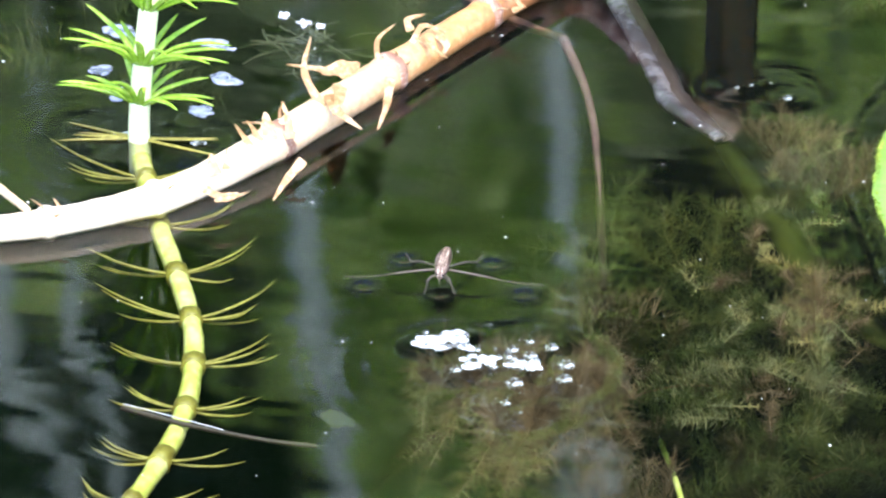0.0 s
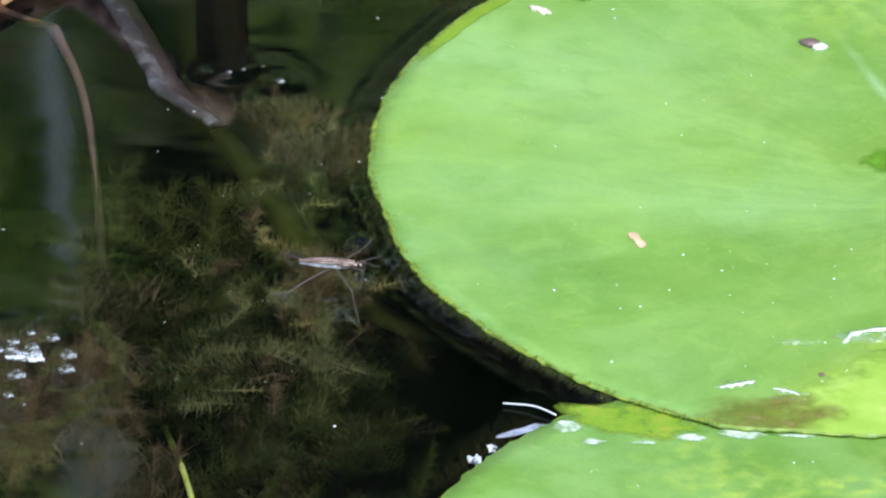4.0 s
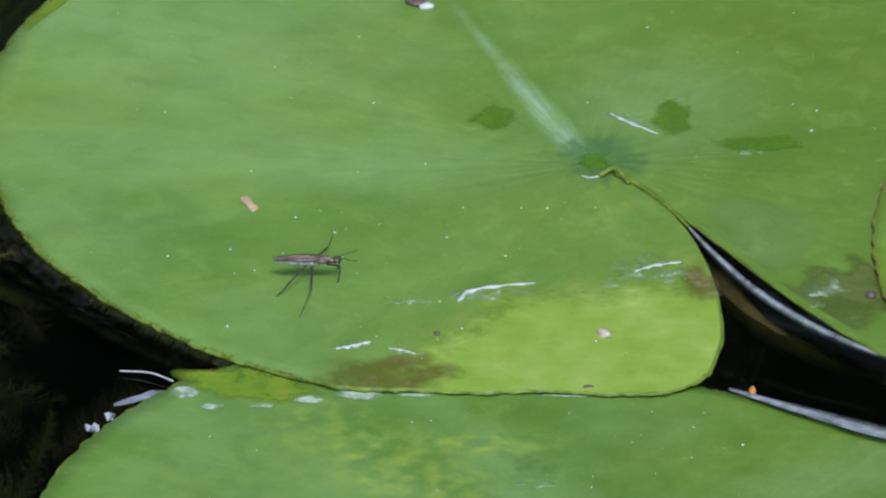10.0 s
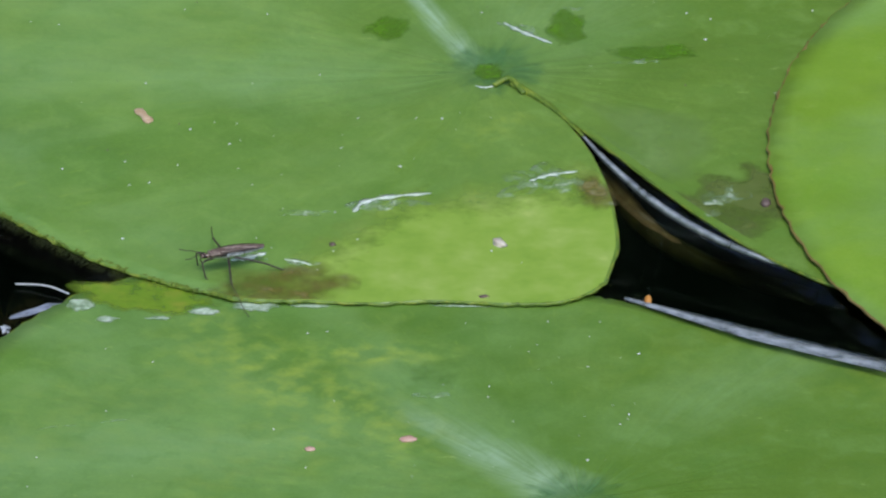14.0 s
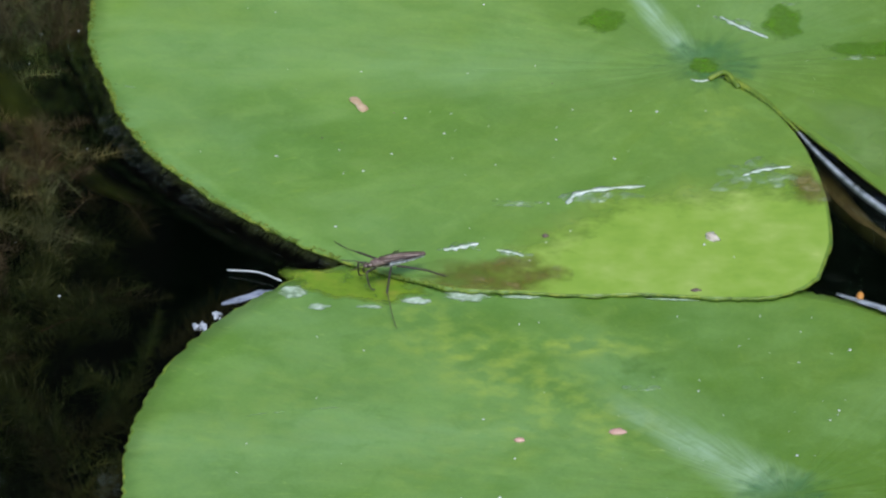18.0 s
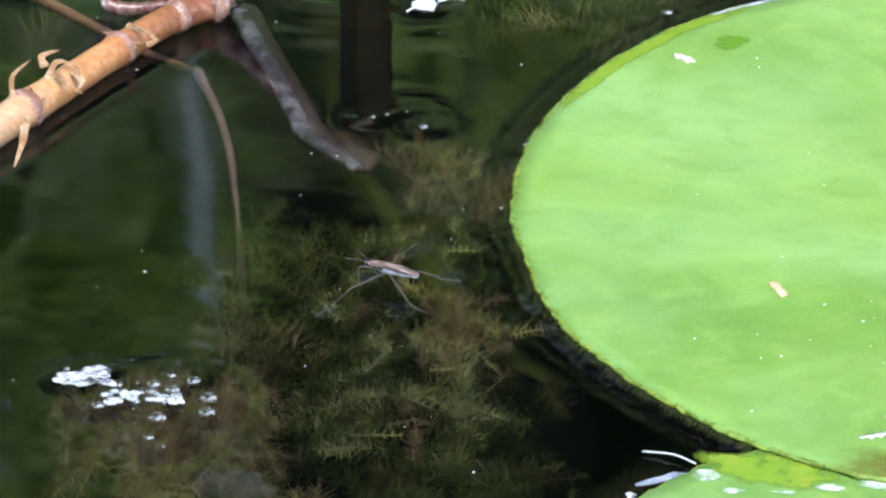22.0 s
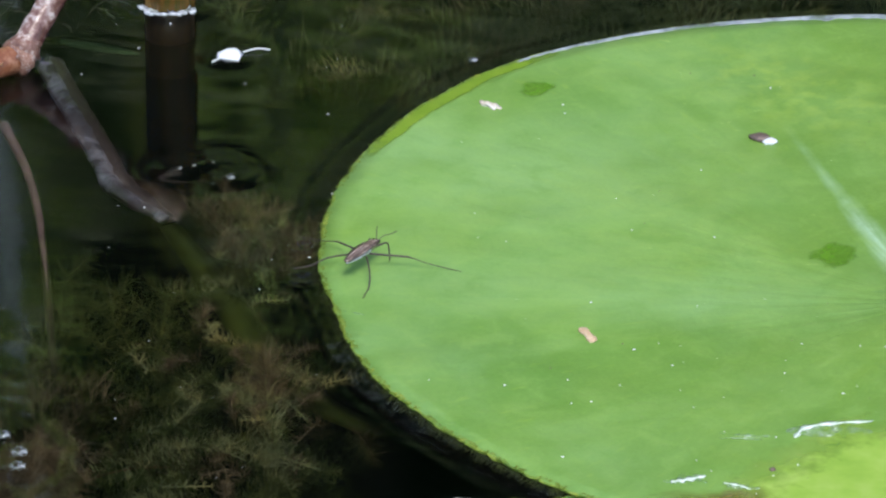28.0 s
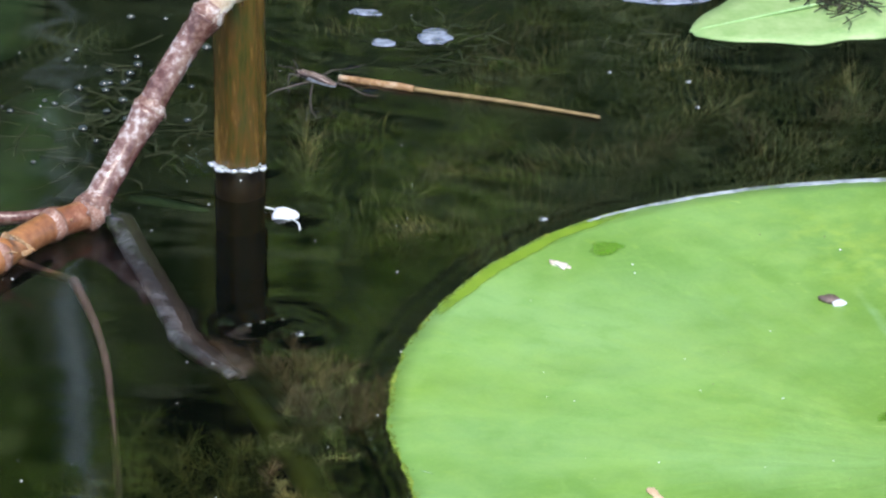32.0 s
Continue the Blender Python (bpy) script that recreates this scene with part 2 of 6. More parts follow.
GREEN = dict(base=(0.185, 0.335, 0.046), dark=(0.12, 0.255, 0.033), pale=(0.265, 0.43, 0.1))
DEEP = dict(base=(0.138, 0.278, 0.03), dark=(0.085, 0.205, 0.019), pale=(0.21, 0.37, 0.09))
M_RIM = mottled("leaf_rim", [(0.3, (0.05, 0.09, 0.01)), (0.5, (0.13, 0.22, 0.02)), (0.68, (0.3, 0.36, 0.04)), (0.8, (0.12, 0.08, 0.02))], 350, 0.45, bump=0.5)
M_STAR = broken("leaf_centre", [(0.3, (0.05, 0.2, 0.06)), (0.7, (0.11, 0.29, 0.1))], 160, 0.6, 0.35, 0.4, 0.5, 0.55)
M_FAINT = broken("damp_leaf", [(0.3, (0.07, 0.21, 0.02)), (0.7, (0.12, 0.28, 0.03))], 220, 0.4, 0.2, 0.5, 0.6, 0.7)
M_FILM = broken("wet_leaf", [(0.3, (0.09, 0.225, 0.014)), (0.7, (0.145, 0.315, 0.023))], 160, 0.85, 0.15, 0.35, 0.28, 0.8)
M_DRY = broken("pale_lobe", [(0.34, (0.25, 0.42, 0.049)), (0.48, (0.315, 0.485, 0.068)), (0.6, (0.38, 0.535, 0.105)), (0.7, (0.52, 0.63, 0.18))], 70, 1.4, 0.32, 0.35, 0.45, 0.92)
M_PALER = broken("paler_area", [(0.34, (0.18, 0.33, 0.06)), (0.6, (0.27, 0.42, 0.12)), (0.7, (0.36, 0.5, 0.18))], 70, 1.2, 0.4, 0.4, 0.8, 0.75)
M_VEIN = mottled("pale_vein", [(0.3, (0.22, 0.42, 0.12)), (0.7, (0.42, 0.58, 0.28))], 250, 0.38)
M_BROWN = broken("decayed_leaf", [(0.36, (0.1, 0.15, 0.014)), (0.47, (0.145, 0.175, 0.022)), (0.56, (0.19, 0.165, 0.035)), (0.64, (0.28, 0.25, 0.11)), (0.7, (0.5, 0.48, 0.38))], 120, 0.6, 0.25, 0.4, 0.6, 0.9)
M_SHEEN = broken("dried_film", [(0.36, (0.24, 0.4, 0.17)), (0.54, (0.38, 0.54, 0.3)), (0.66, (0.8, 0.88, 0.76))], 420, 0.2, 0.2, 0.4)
M_LINE = broken("white_film", [(0.36, (0.4, 0.54, 0.36)), (0.5, (0.6, 0.7, 0.55)), (0.62, (0.85, 0.9, 0.84))], 420, 0.8, 0.2, 0.25)
M_FLECK = broken("wet_fleck", [(0.3, (0.3, 0.46, 0.24)), (0.55, (0.5, 0.62, 0.45)), (0.7, (0.75, 0.82, 0.74))], 300, 0.7, 0.2, 0.35, 0.25, 1.0)
M_WHITE = mottled("white_speck", [(0.3, (0.6, 0.62, 0.6)), (0.7, (0.85, 0.86, 0.84))], 900, 0.4)
M_FOAM = broken("foam", [(0.38, (0.16, 0.18, 0.2)), (0.6, (0.7, 0.73, 0.77))], 500, 0.4, 0.12)
M_GLINT = broken("wet_glint", [(0.3, (0.16, 0.19, 0.26)), (0.7, (0.36, 0.39, 0.47))], 260, 0.75, 0.15, 0.4)
M_BUBBLE = broken("bubble", [(0.4, (0.1, 0.12, 0.12)), (0.6, (0.6, 0.63, 0.66))], 900, 0.12, 0.06, 0.3)
M_PETAL = mottled("dry_petal", [(0.32, (0.5, 0.36, 0.24)), (0.6, (0.72, 0.66, 0.56))], 700, 0.5)
M_CLEAN = mottled("white_petal", [(0.3, (0.8, 0.82, 0.85)), (0.7, (0.92, 0.93, 0.95))], 500, 0.35)
M_TAN = mottled("bud_scale", [(0.3, (0.48, 0.28, 0.14)), (0.7, (0.72, 0.55, 0.36))], 900, 0.5)
M_ORANGE = mottled("orange_seed", [(0.3, (0.5, 0.17, 0.02)), (0.7, (0.7, 0.33, 0.06))], 900, 0.5)
M_DARKBIT = mottled("dark_husk", [(0.3, (0.05, 0.035, 0.03)), (0.7, (0.22, 0.15, 0.12))], 1200, 0.4)
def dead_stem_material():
    """Straw paled for strong sun at one end, orange-brown towards the joint."""
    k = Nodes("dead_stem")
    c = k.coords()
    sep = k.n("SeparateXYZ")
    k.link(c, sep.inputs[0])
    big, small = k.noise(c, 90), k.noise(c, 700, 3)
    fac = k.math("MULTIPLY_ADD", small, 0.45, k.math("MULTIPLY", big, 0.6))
    # the sunny end: its glare is put into the colour
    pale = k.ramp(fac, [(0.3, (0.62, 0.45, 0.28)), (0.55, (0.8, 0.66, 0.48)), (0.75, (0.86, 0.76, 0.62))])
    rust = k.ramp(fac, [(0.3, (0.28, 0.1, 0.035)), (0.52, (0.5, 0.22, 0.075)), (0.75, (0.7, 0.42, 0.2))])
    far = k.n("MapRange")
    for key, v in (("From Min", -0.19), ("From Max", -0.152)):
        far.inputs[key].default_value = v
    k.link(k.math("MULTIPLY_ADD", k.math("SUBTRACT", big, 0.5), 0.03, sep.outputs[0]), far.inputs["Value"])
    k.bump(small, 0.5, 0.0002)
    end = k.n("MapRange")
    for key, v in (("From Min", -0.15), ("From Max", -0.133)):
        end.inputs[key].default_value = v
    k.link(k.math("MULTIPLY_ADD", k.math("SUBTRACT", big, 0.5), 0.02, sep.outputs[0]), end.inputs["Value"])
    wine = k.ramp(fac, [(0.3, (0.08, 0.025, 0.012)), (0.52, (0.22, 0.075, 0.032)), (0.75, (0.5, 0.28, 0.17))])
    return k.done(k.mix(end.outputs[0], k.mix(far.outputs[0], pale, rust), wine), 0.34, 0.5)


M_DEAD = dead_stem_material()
M_NODE = mottled("stem_node", [(0.25, (0.1, 0.04, 0.025)), (0.55, (0.3, 0.15, 0.1)), (0.8, (0.7, 0.6, 0.55))], 500, 0.38, bump=0.7)
M_WET = mottled("wet_stem", [(0.34, (0.045, 0.018, 0.013)), (0.48, (0.115, 0.047, 0.036)), (0.58, (0.25, 0.145, 0.12)), (0.69, (0.66, 0.58, 0.54))], 75, 0.22, fine=9, bump=0.8)
def streaky(name, stops, along, across, rough):
    k = Nodes(name)
    c = k.n("Mapping")
    k.link(k.coords(), c.inputs["Vector"])
    c.inputs["Scale"].default_value = (across, across, along)
    a, b = k.noise(c.outputs[0], 1.0, 4), k.noise(c.outputs[0], 5.0, 3)
    k.bump(b, 0.5, 0.0003)
    return k.done(k.ramp(k.math("MULTIPLY_ADD", b, 0.4, k.math("MULTIPLY", a, 0.6)), stops), rough, 0.5)


M_STALK = streaky("stalk", [(0.3, (0.018, 0.026, 0.005)), (0.42, (0.06, 0.055, 0.009)), (0.54, (0.11, 0.055, 0.011)), (0.7, (0.27, 0.165, 0.04))], 45, 330, 0.22)
M_WETNODE = mottled("wet_node", [(0.3, (0.07, 0.03, 0.02)), (0.5, (0.22, 0.11, 0.08)), (0.66, (0.62, 0.53, 0.48))], 260, 0.28, bump=0.8)
M_PALETOP = mottled("bleached_stem", [(0.3, (0.3, 0.17, 0.1)), (0.5, (0.5, 0.36, 0.25)), (0.68, (0.75, 0.66, 0.56))], 200, 0.3, bump=0.6)
M_DROP = mottled("clear_drop", [(0.3, (0.012, 0.016, 0.009)), (0.7, (0.03, 0.035, 0.02))], 300, 0.05, bump=0.0, spec=0.9)
M_RIMBROWN = mottled("brown_rim", [(0.3, (0.14, 0.09, 0.02)), (0.7, (0.34, 0.24, 0.07))], 300, 0.45)
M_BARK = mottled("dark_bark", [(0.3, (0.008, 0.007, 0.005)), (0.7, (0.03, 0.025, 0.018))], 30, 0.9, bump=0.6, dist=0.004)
M_FRAYROOT = mottled("sunken_root", [(0.3, (0.02, 0.013, 0.011)), (0.7, (0.055, 0.038, 0.032))], 200, 0.6)
M_BUSH = mottled("bush_leaf", [(0.3, (0.06, 0.12, 0.03)), (0.7, (0.18, 0.26, 0.08))], 14, 0.5)
# the stalk's colour, darkened for the light lost under water
M_STALKDIM = mottled("dimmed_stalk", [(0.3, (0.008, 0.007, 0.003)), (0.7, (0.035, 0.02, 0.008))], 160, 0.5)
M_MAT = mottled("algae_mat", [(0.3, (0.012, 0.016, 0.006)), (0.7, (0.045, 0.045, 0.018))], 90, 0.7)
M_SHEATH = mottled("torn_sheath", [(0.3, (0.12, 0.05, 0.016)), (0.52, (0.34, 0.19, 0.08)), (0.72, (0.62, 0.48, 0.34))], 260, 0.45, bump=0.5)
M_NEEDLE = mottled("needle", [(0.3, (0.09, 0.22, 0.012)), (0.55, (0.22, 0.38, 0.03)), (0.75, (0.4, 0.52, 0.09))], 220, 0.26)
M_GREENSTEM = mottled("green_stem", [(0.3, (0.6, 0.64, 0.3)), (0.7, (0.8, 0.82, 0.55))], 300, 0.3)
M_SUBSTEM = mottled("drowned_stem", [(0.3, (0.3, 0.34, 0.04)), (0.5, (0.5, 0.53, 0.12)), (0.7, (0.75, 0.74, 0.36))], 110, 0.4)
M_SUBNEEDLE = mottled("drowned_needle", [(0.3, (0.1, 0.075, 0.012)), (0.5, (0.2, 0.17, 0.028)), (0.7, (0.36, 0.33, 0.07))], 200, 0.5)
M_HORN = mottled("feathery_green", [(0.32, (0.03, 0.04, 0.014)), (0.53, (0.125, 0.122, 0.044)), (0.7, (0.3, 0.225, 0.08))], 60, 0.7, bump=0.1)
M_HORNBROWN = mottled("feathery_brown", [(0.32, (0.018, 0.012, 0.006)), (0.68, (0.13, 0.08, 0.032))], 60, 0.7, bump=0.1)
M_REDSTEM = mottled("red_shoot", [(0.3, (0.12, 0.05, 0.03)), (0.7, (0.24, 0.1, 0.06))], 200, 0.6)
M_BLADE = mottled("sunken_blade", [(0.3, (0.07, 0.07, 0.01)), (0.7, (0.15, 0.13, 0.025))], 60, 0.6)
M_SUNKLEAF = mottled("sunken_leaf", [(0.3, (0.03, 0.06, 0.035)), (0.7, (0.075, 0.12, 0.065))], 60, 0.6)
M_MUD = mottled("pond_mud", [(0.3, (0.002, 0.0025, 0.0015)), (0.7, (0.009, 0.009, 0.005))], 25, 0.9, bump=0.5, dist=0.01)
M_BANK = mottled("bank_soil", [(0.3, (0.03, 0.05, 0.015)), (0.7, (0.08, 0.1, 0.03))], 4, 0.9, bump=0.5, dist=0.02)
M_SHRUB = mottled("shrub_leaf", [(0.3, (0.015, 0.04, 0.016)), (0.7, (0.05, 0.1, 0.035))], 3, 0.55)
M_CANE = mottled("pale_cane", [(0.3, (0.72, 0.88, 0.78)), (0.7, (0.86, 0.95, 0.88))], 12, 0.3)
M_SUNLEAF = mottled("bank_leaf", [(0.3, (0.26, 0.46, 0.06)), (0.7, (0.46, 0.62, 0.12))], 20, 0.4)
M_TUFT = mottled("bank_tuft", [(0.3, (0.12, 0.19, 0.07)), (0.5, (0.26, 0.35, 0.14)), (0.7, (0.5, 0.56, 0.3))], 14, 0.55)
M_YELLOWREED = mottled("reed_leaf", [(0.3, (0.14, 0.18, 0.015)), (0.7, (0.24, 0.27, 0.05))], 20, 0.45)
M_STRAW = mottled("straw", [(0.3, (0.13, 0.08, 0.03)), (0.7, (0.32, 0.22, 0.09))], 300, 0.5)
M_BUGPALE = mottled("strider_side", [(0.36, (0.06, 0.045, 0.04)), (0.48, (0.4, 0.38, 0.37)), (0.62, (0.78, 0.76, 0.75))], 700, 0.28)
M_LEG = mottled("strider_leg", [(0.3, (0.025, 0.02, 0.018)), (0.7, (0.09, 0.065, 0.05))], 900, 0.4)
M_YELLOW = broken("drowned_leaf", [(0.3, (0.13, 0.27, 0.02)), (0.5, (0.21, 0.34, 0.028)), (0.72, (0.33, 0.35, 0.05))], 130, 0.95, 0.25, 0.35, 0.3, 0.9)
M_RIMSHEEN = broken("rim_sheen", [(0.3, (0.24, 0.28, 0.28)), (0.6, (0.4, 0.43, 0.46)), (0.7, (0.56, 0.58, 0.6))], 160, 0.7, 0.2, 0.35)
M_PINK = mottled("pink_petal", [(0.3, (0.6, 0.3, 0.22)), (0.7, (0.75, 0.5, 0.4))], 900, 0.5)
M_RIMALGAE = mottled("rim_algae", [(0.3, (0.01, 0.014, 0.004)), (0.62, (0.05, 0.06, 0.012)), (0.8, (0.2, 0.24, 0.03))], 400, 0.6)
M_FRINGE = mottled("leaf_fringe", [(0.3, (0.07, 0.12, 0.012)), (0.55, (0.16, 0.23, 0.025)), (0.75, (0.38, 0.42, 0.06))], 260, 0.5)
M_SMALLLEAF = mottled("pale_leaf", [(0.3, (0.2, 0.34, 0.1)), (0.7, (0.36, 0.48, 0.2))], 150, 0.4)
M_OLIVE = broken("olive_patch", [(0.3, (0.1, 0.16, 0.025)), (0.7, (0.17, 0.21, 0.06))], 120, 1.0, 0.2, 0.4, 0.3, 0.95)
M_EDGE = broken("drowned_edge", [(0.3, (0.15, 0.27, 0.015)), (0.7, (0.24, 0.36, 0.03))], 90, 1.2, 0.3, 0.4, 0.35, 0.85)
# these three colour the built reflection of the rising stem
M_MIRRORCRUST = broken("mirrored_crust", [(0.36, (0.035, 0.03, 0.034)), (0.5, (0.085, 0.078, 0.098)), (0.66, (0.17, 0.16, 0.2))], 150, 0.7, 0.5, 0.4)
M_MIRRORBROWN = mottled("mirrored_bark", [(0.3, (0.007, 0.004, 0.002)), (0.7, (0.028, 0.016, 0.009))], 260, 0.6)
M_MIRROREND = broken("mirrored_end", [(0.3, (0.04, 0.02, 0.008)), (0.7, (0.11, 0.055, 0.022))], 150, 0.35, 0.6, 0.5)
M_PINKSHOOT = mottled("pink_shoot", [(0.3, (0.06, 0.028, 0.03)), (0.7, (0.16, 0.085, 0.085))], 200, 0.6)
M_EYE = Nodes("strider_eye").done((0.02, 0.01, 0.01), 0.12)


def water_material():
    k = Nodes("water")
    c = k.coords()
    clear = k.n("BsdfTransparent", Color=(0.85, 0.9, 0.84, 1))
    gloss = k.n("BsdfGlossy", Roughness=0.045)
    fres = k.n("Fresnel", IOR=1.333)
    mix = k.n("MixShader")
    b = k.n("Bump", Strength=0.12, Distance=0.002)
    lie = k.n("Mapping")
    k.link(c, lie.inputs["Vector"])
    lie.inputs["Scale"].default_value = (18, 60, 1)
    height = k.math("ADD", k.noise(c, 13, 1), k.math("MULTIPLY", k.noise(lie.outputs[0], 1.0, 2), 0.45))
    # rings of ripples round a stem, a stump, bubbles, froth and a raft; centres in mm, ring spacing, reach
    for cx, cy, gap, reach, amp in ((-201.3, 50.8, 5.0, 10.0, 0.16), (-103.9, 162.1, 4.5, 9.0, 0.25), (-87.5, 85.3, 2.6, 5.0, 0.16), (-127.0, -28.8, 5.0, 9.0, 0.25), (-74.9, 228.2, 5.0, 9.0, 0.25)):
        away = k.n("VectorMath")
        away.operation = "DISTANCE"
        k.link(c, away.inputs[0])
        away.inputs[1].default_value = (cx * 0.001, cy * 0.001, 0)
        d = away.outputs["Value"]
        ring = k.math("MULTIPLY", k.math("SINE", k.math("MULTIPLY", d, 6283 / gap)), k.math("EXPONENT", k.math("MULTIPLY", d, -1000 / reach)))
        height = k.math("ADD", height, k.math("MULTIPLY", ring, amp))
    k.link(height, b.inputs["Height"])
    k.link(b.outputs[0], gloss.inputs["Normal"])
    k.link(b.outputs[0], fres.inputs["Normal"])
    k.link(fres.outputs[0], mix.inputs[0])
    k.link(clear.outputs[0], mix.inputs[1])
    k.link(gloss.outputs[0], mix.inputs[2])
    k.link(mix.outputs[0], k.out.inputs["Surface"])
    return k.m


M_WATER = water_material()


def murk_material():
    """Pond water takes light with depth: a layer of that loss."""
    k = Nodes("murky_water")
    c = k.coords()
    clear = k.n("BsdfTransparent")
    k.link(k.ramp(k.noise(c, 30, 3), [(0.3, (0.34, 0.42, 0.33)), (0.7, (0.56, 0.62, 0.48))]), clear.inputs["Color"])
    silt = k.n("BsdfDiffuse", Color=(0.035, 0.1, 0.062, 1))
    mix = k.n("MixShader", Fac=0.008)
    k.link(clear.outputs[0], mix.inputs[1])
    k.link(silt.outputs[0], mix.inputs[2])
    k.link(mix.outputs[0], k.out.inputs["Surface"])
    return k.m


M_MURK = murk_material()


# ---- ground, pond and water ----
def build_ground():
    bm = bmesh.new()
    radii = [0.02, 0.3, 0.6, 0.8, 0.93, 1.0, 1.06, 1.2, 1.8, 4, 12, 60, 400, 3000]
    levels = [-0.16, -0.16, -0.17, -0.15, -0.09, -0.01, 0.05, 0.07, 0.08, 0.1, 0.1, 0.1, 0.0, 0.0]
    rings = []
    for r, z in zip(radii, levels):
        ring = []
        for s in range(64):
            a = 2 * math.pi * s / 64
            wob = 1 + 0.05 * noise.noise((math.cos(a) * 2, math.sin(a) * 2, r))
            ring.append(bm.verts.new((r * wob * math.cos(a), 0.12 + r * wob * math.sin(a), z + 0.012 * noise.noise((r * 9, a * 5, 1)))))
        rings.append(ring)
    for a, b in zip(rings, rings[1:]):
        for s in range(64):
            bm.faces.new((a[s], a[(s + 1) % 64], b[(s + 1) % 64], b[s]))
    bm.faces.new(rings[0])
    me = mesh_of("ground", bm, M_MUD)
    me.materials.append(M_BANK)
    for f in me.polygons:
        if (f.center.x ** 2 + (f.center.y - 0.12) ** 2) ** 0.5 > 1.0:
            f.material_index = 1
    tagged(new("ground", me), "dark muddy pond bed rising to a soil bank", "ground", kind="structure")


# where the skin of the water climbs a rim, a stem or a raft: filled in as those are built; (points in mm, rise, reach)
SHORES = []


def build_water():
    """The pond's surface, drawn up a little against what stands or floats in it. Called once those are built."""
    step, x0, x1, y0, y1 = 1.0, -245.0, 145.0, -135.0, 305.0
    xs, ys = np.arange(x0, x1 + 0.5, step), np.arange(y0, y1 + 0.5, step)
    gx, gy = np.meshgrid(xs, ys)
    high = np.zeros_like(gx)
    for pts, rise, reach in SHORES:
        pts = np.array(pts, dtype=float)
        near = np.full(gx.shape, 99.0)
        for px, py in pts:
            i0, i1 = np.searchsorted(xs, (px - 5 * reach, px + 5 * reach))
            j0, j1 = np.searchsorted(ys, (py - 5 * reach, py + 5 * reach))
            d = np.hypot(gx[j0:j1, i0:i1] - px, gy[j0:j1, i0:i1] - py)
            near[j0:j1, i0:i1] = np.minimum(near[j0:j1, i0:i1], d)
        high += rise * (np.exp(-near / reach) - 0.35 * np.exp(-((near - 2.6 * reach) / (0.7 * reach)) ** 2))
    swell = np.sin(gx * 0.13 + gy * 0.4 + 1.6 * np.sin(gx * 0.05 + gy * 0.021)) * np.sin(gx * 0.043 - gy * 0.07 + 2) + 0.6 * np.sin(gx * 0.21 - gy * 0.31 + 2.2 * np.sin(gx * 0.03)) * np.sin(gx * 0.06 + gy * 0.05)
    high += swell * (0.005 + 0.075 * np.clip((gy - 125) / 60, 0, 1))
    away = np.minimum(np.minimum(gx - x0, x1 - gx), np.minimum(gy - y0, y1 - gy))
    high = np.clip(high, -0.3, 0.45) * np.clip(away / 8, 0, 1)
    nx, ny = len(xs), len(ys)
    verts = np.stack([gx, gy, high], -1).reshape(-1, 3) * MM
    k = (np.arange(ny - 1)[:, None] * nx + np.arange(nx - 1)).reshape(-1)
    faces = np.stack([k, k + 1, k + nx + 1, k + nx], -1).tolist()
    n = len(verts)
    verts = verts.tolist() + [(-1.04, -0.92, 0), (1.04, -0.92, 0), (1.04, 1.16, 0), (-1.04, 1.16, 0)]
    a, b, c, d = 0, nx - 1, nx * ny - 1, nx * (ny - 1)
    faces += [(n, n + 1, b, a), (n + 1, n + 2, c, b), (n + 2, n + 3, d, c), (n + 3, n, a, d)]
    ob = raw("water", verts, faces, M_WATER, None, True)
    tagged(ob, "still dark pond water with green reflections", "water", kind="structure")
    for depth in (7, 14, 23):
        bm = bmesh.new()
        bmesh.ops.create_circle(bm, cap_ends=True, segments=64, radius=0.99)
        low = new("water_layer", mesh_of("water_layer", bm, M_MURK))
        low.location = (0, 0.12, -depth * MM)
        tagged(low, "murky greenish layer within the pond water", "water", kind="structure")


def build_bank_plants():
    """Shrubs on the far bank, seen only in the water."""
    rng = random.Random(5)
    verts, faces = [], []
    for i in range(9000):
        x, y = rng.uniform(-2.2, 2.2), rng.uniform(1.45, 2.1)
        z = 0.05 + rng.random() * 1.4
        p = Vector((x, y, z))
        d = Vector((rng.uniform(-1, 1), rng.uniform(-1, 0.2), rng.uniform(-1, 0.6))).normalized()
        s = d.orthogonal().normalized()
        l, w = rng.uniform(0.04, 0.1), rng.uniform(0.015, 0.035)
        k = len(verts)
        verts += [p, p + d * l * 0.5 + s * w, p + d * l, p + d * l * 0.5 - s * w]
        faces.append((k, k + 1, k + 2, k + 3))
    ob = raw("bank_shrubs", verts, faces, M_SHRUB)
    tagged(ob, "dense dark green shrubs on the far bank", "shrubs", kind="stuff")
    # an unseen hedge, added to keep the sky out of the reflection
    bm = bmesh.new()
    bmesh.ops.create_cube(bm, size=1)
    for v in bm.verts:
        v.co = Vector((v.co.x * 5, 2.3 + v.co.y * 0.3, 0.7 + v.co.z * 1.5))
    bmesh.ops.subdivide_edges(bm, edges=bm.edges, cuts=8, use_grid_fill=True)
    for v in bm.verts:
        v.co += Vector((0, 1, 0.4)) * 0.25 * noise.noise(v.co * 2.5)
    tagged(new("backing_hedge", mesh_of("backing_hedge", bm, M_SHRUB)), "dark unseen hedge added behind the pond", "hedge", kind="structure")


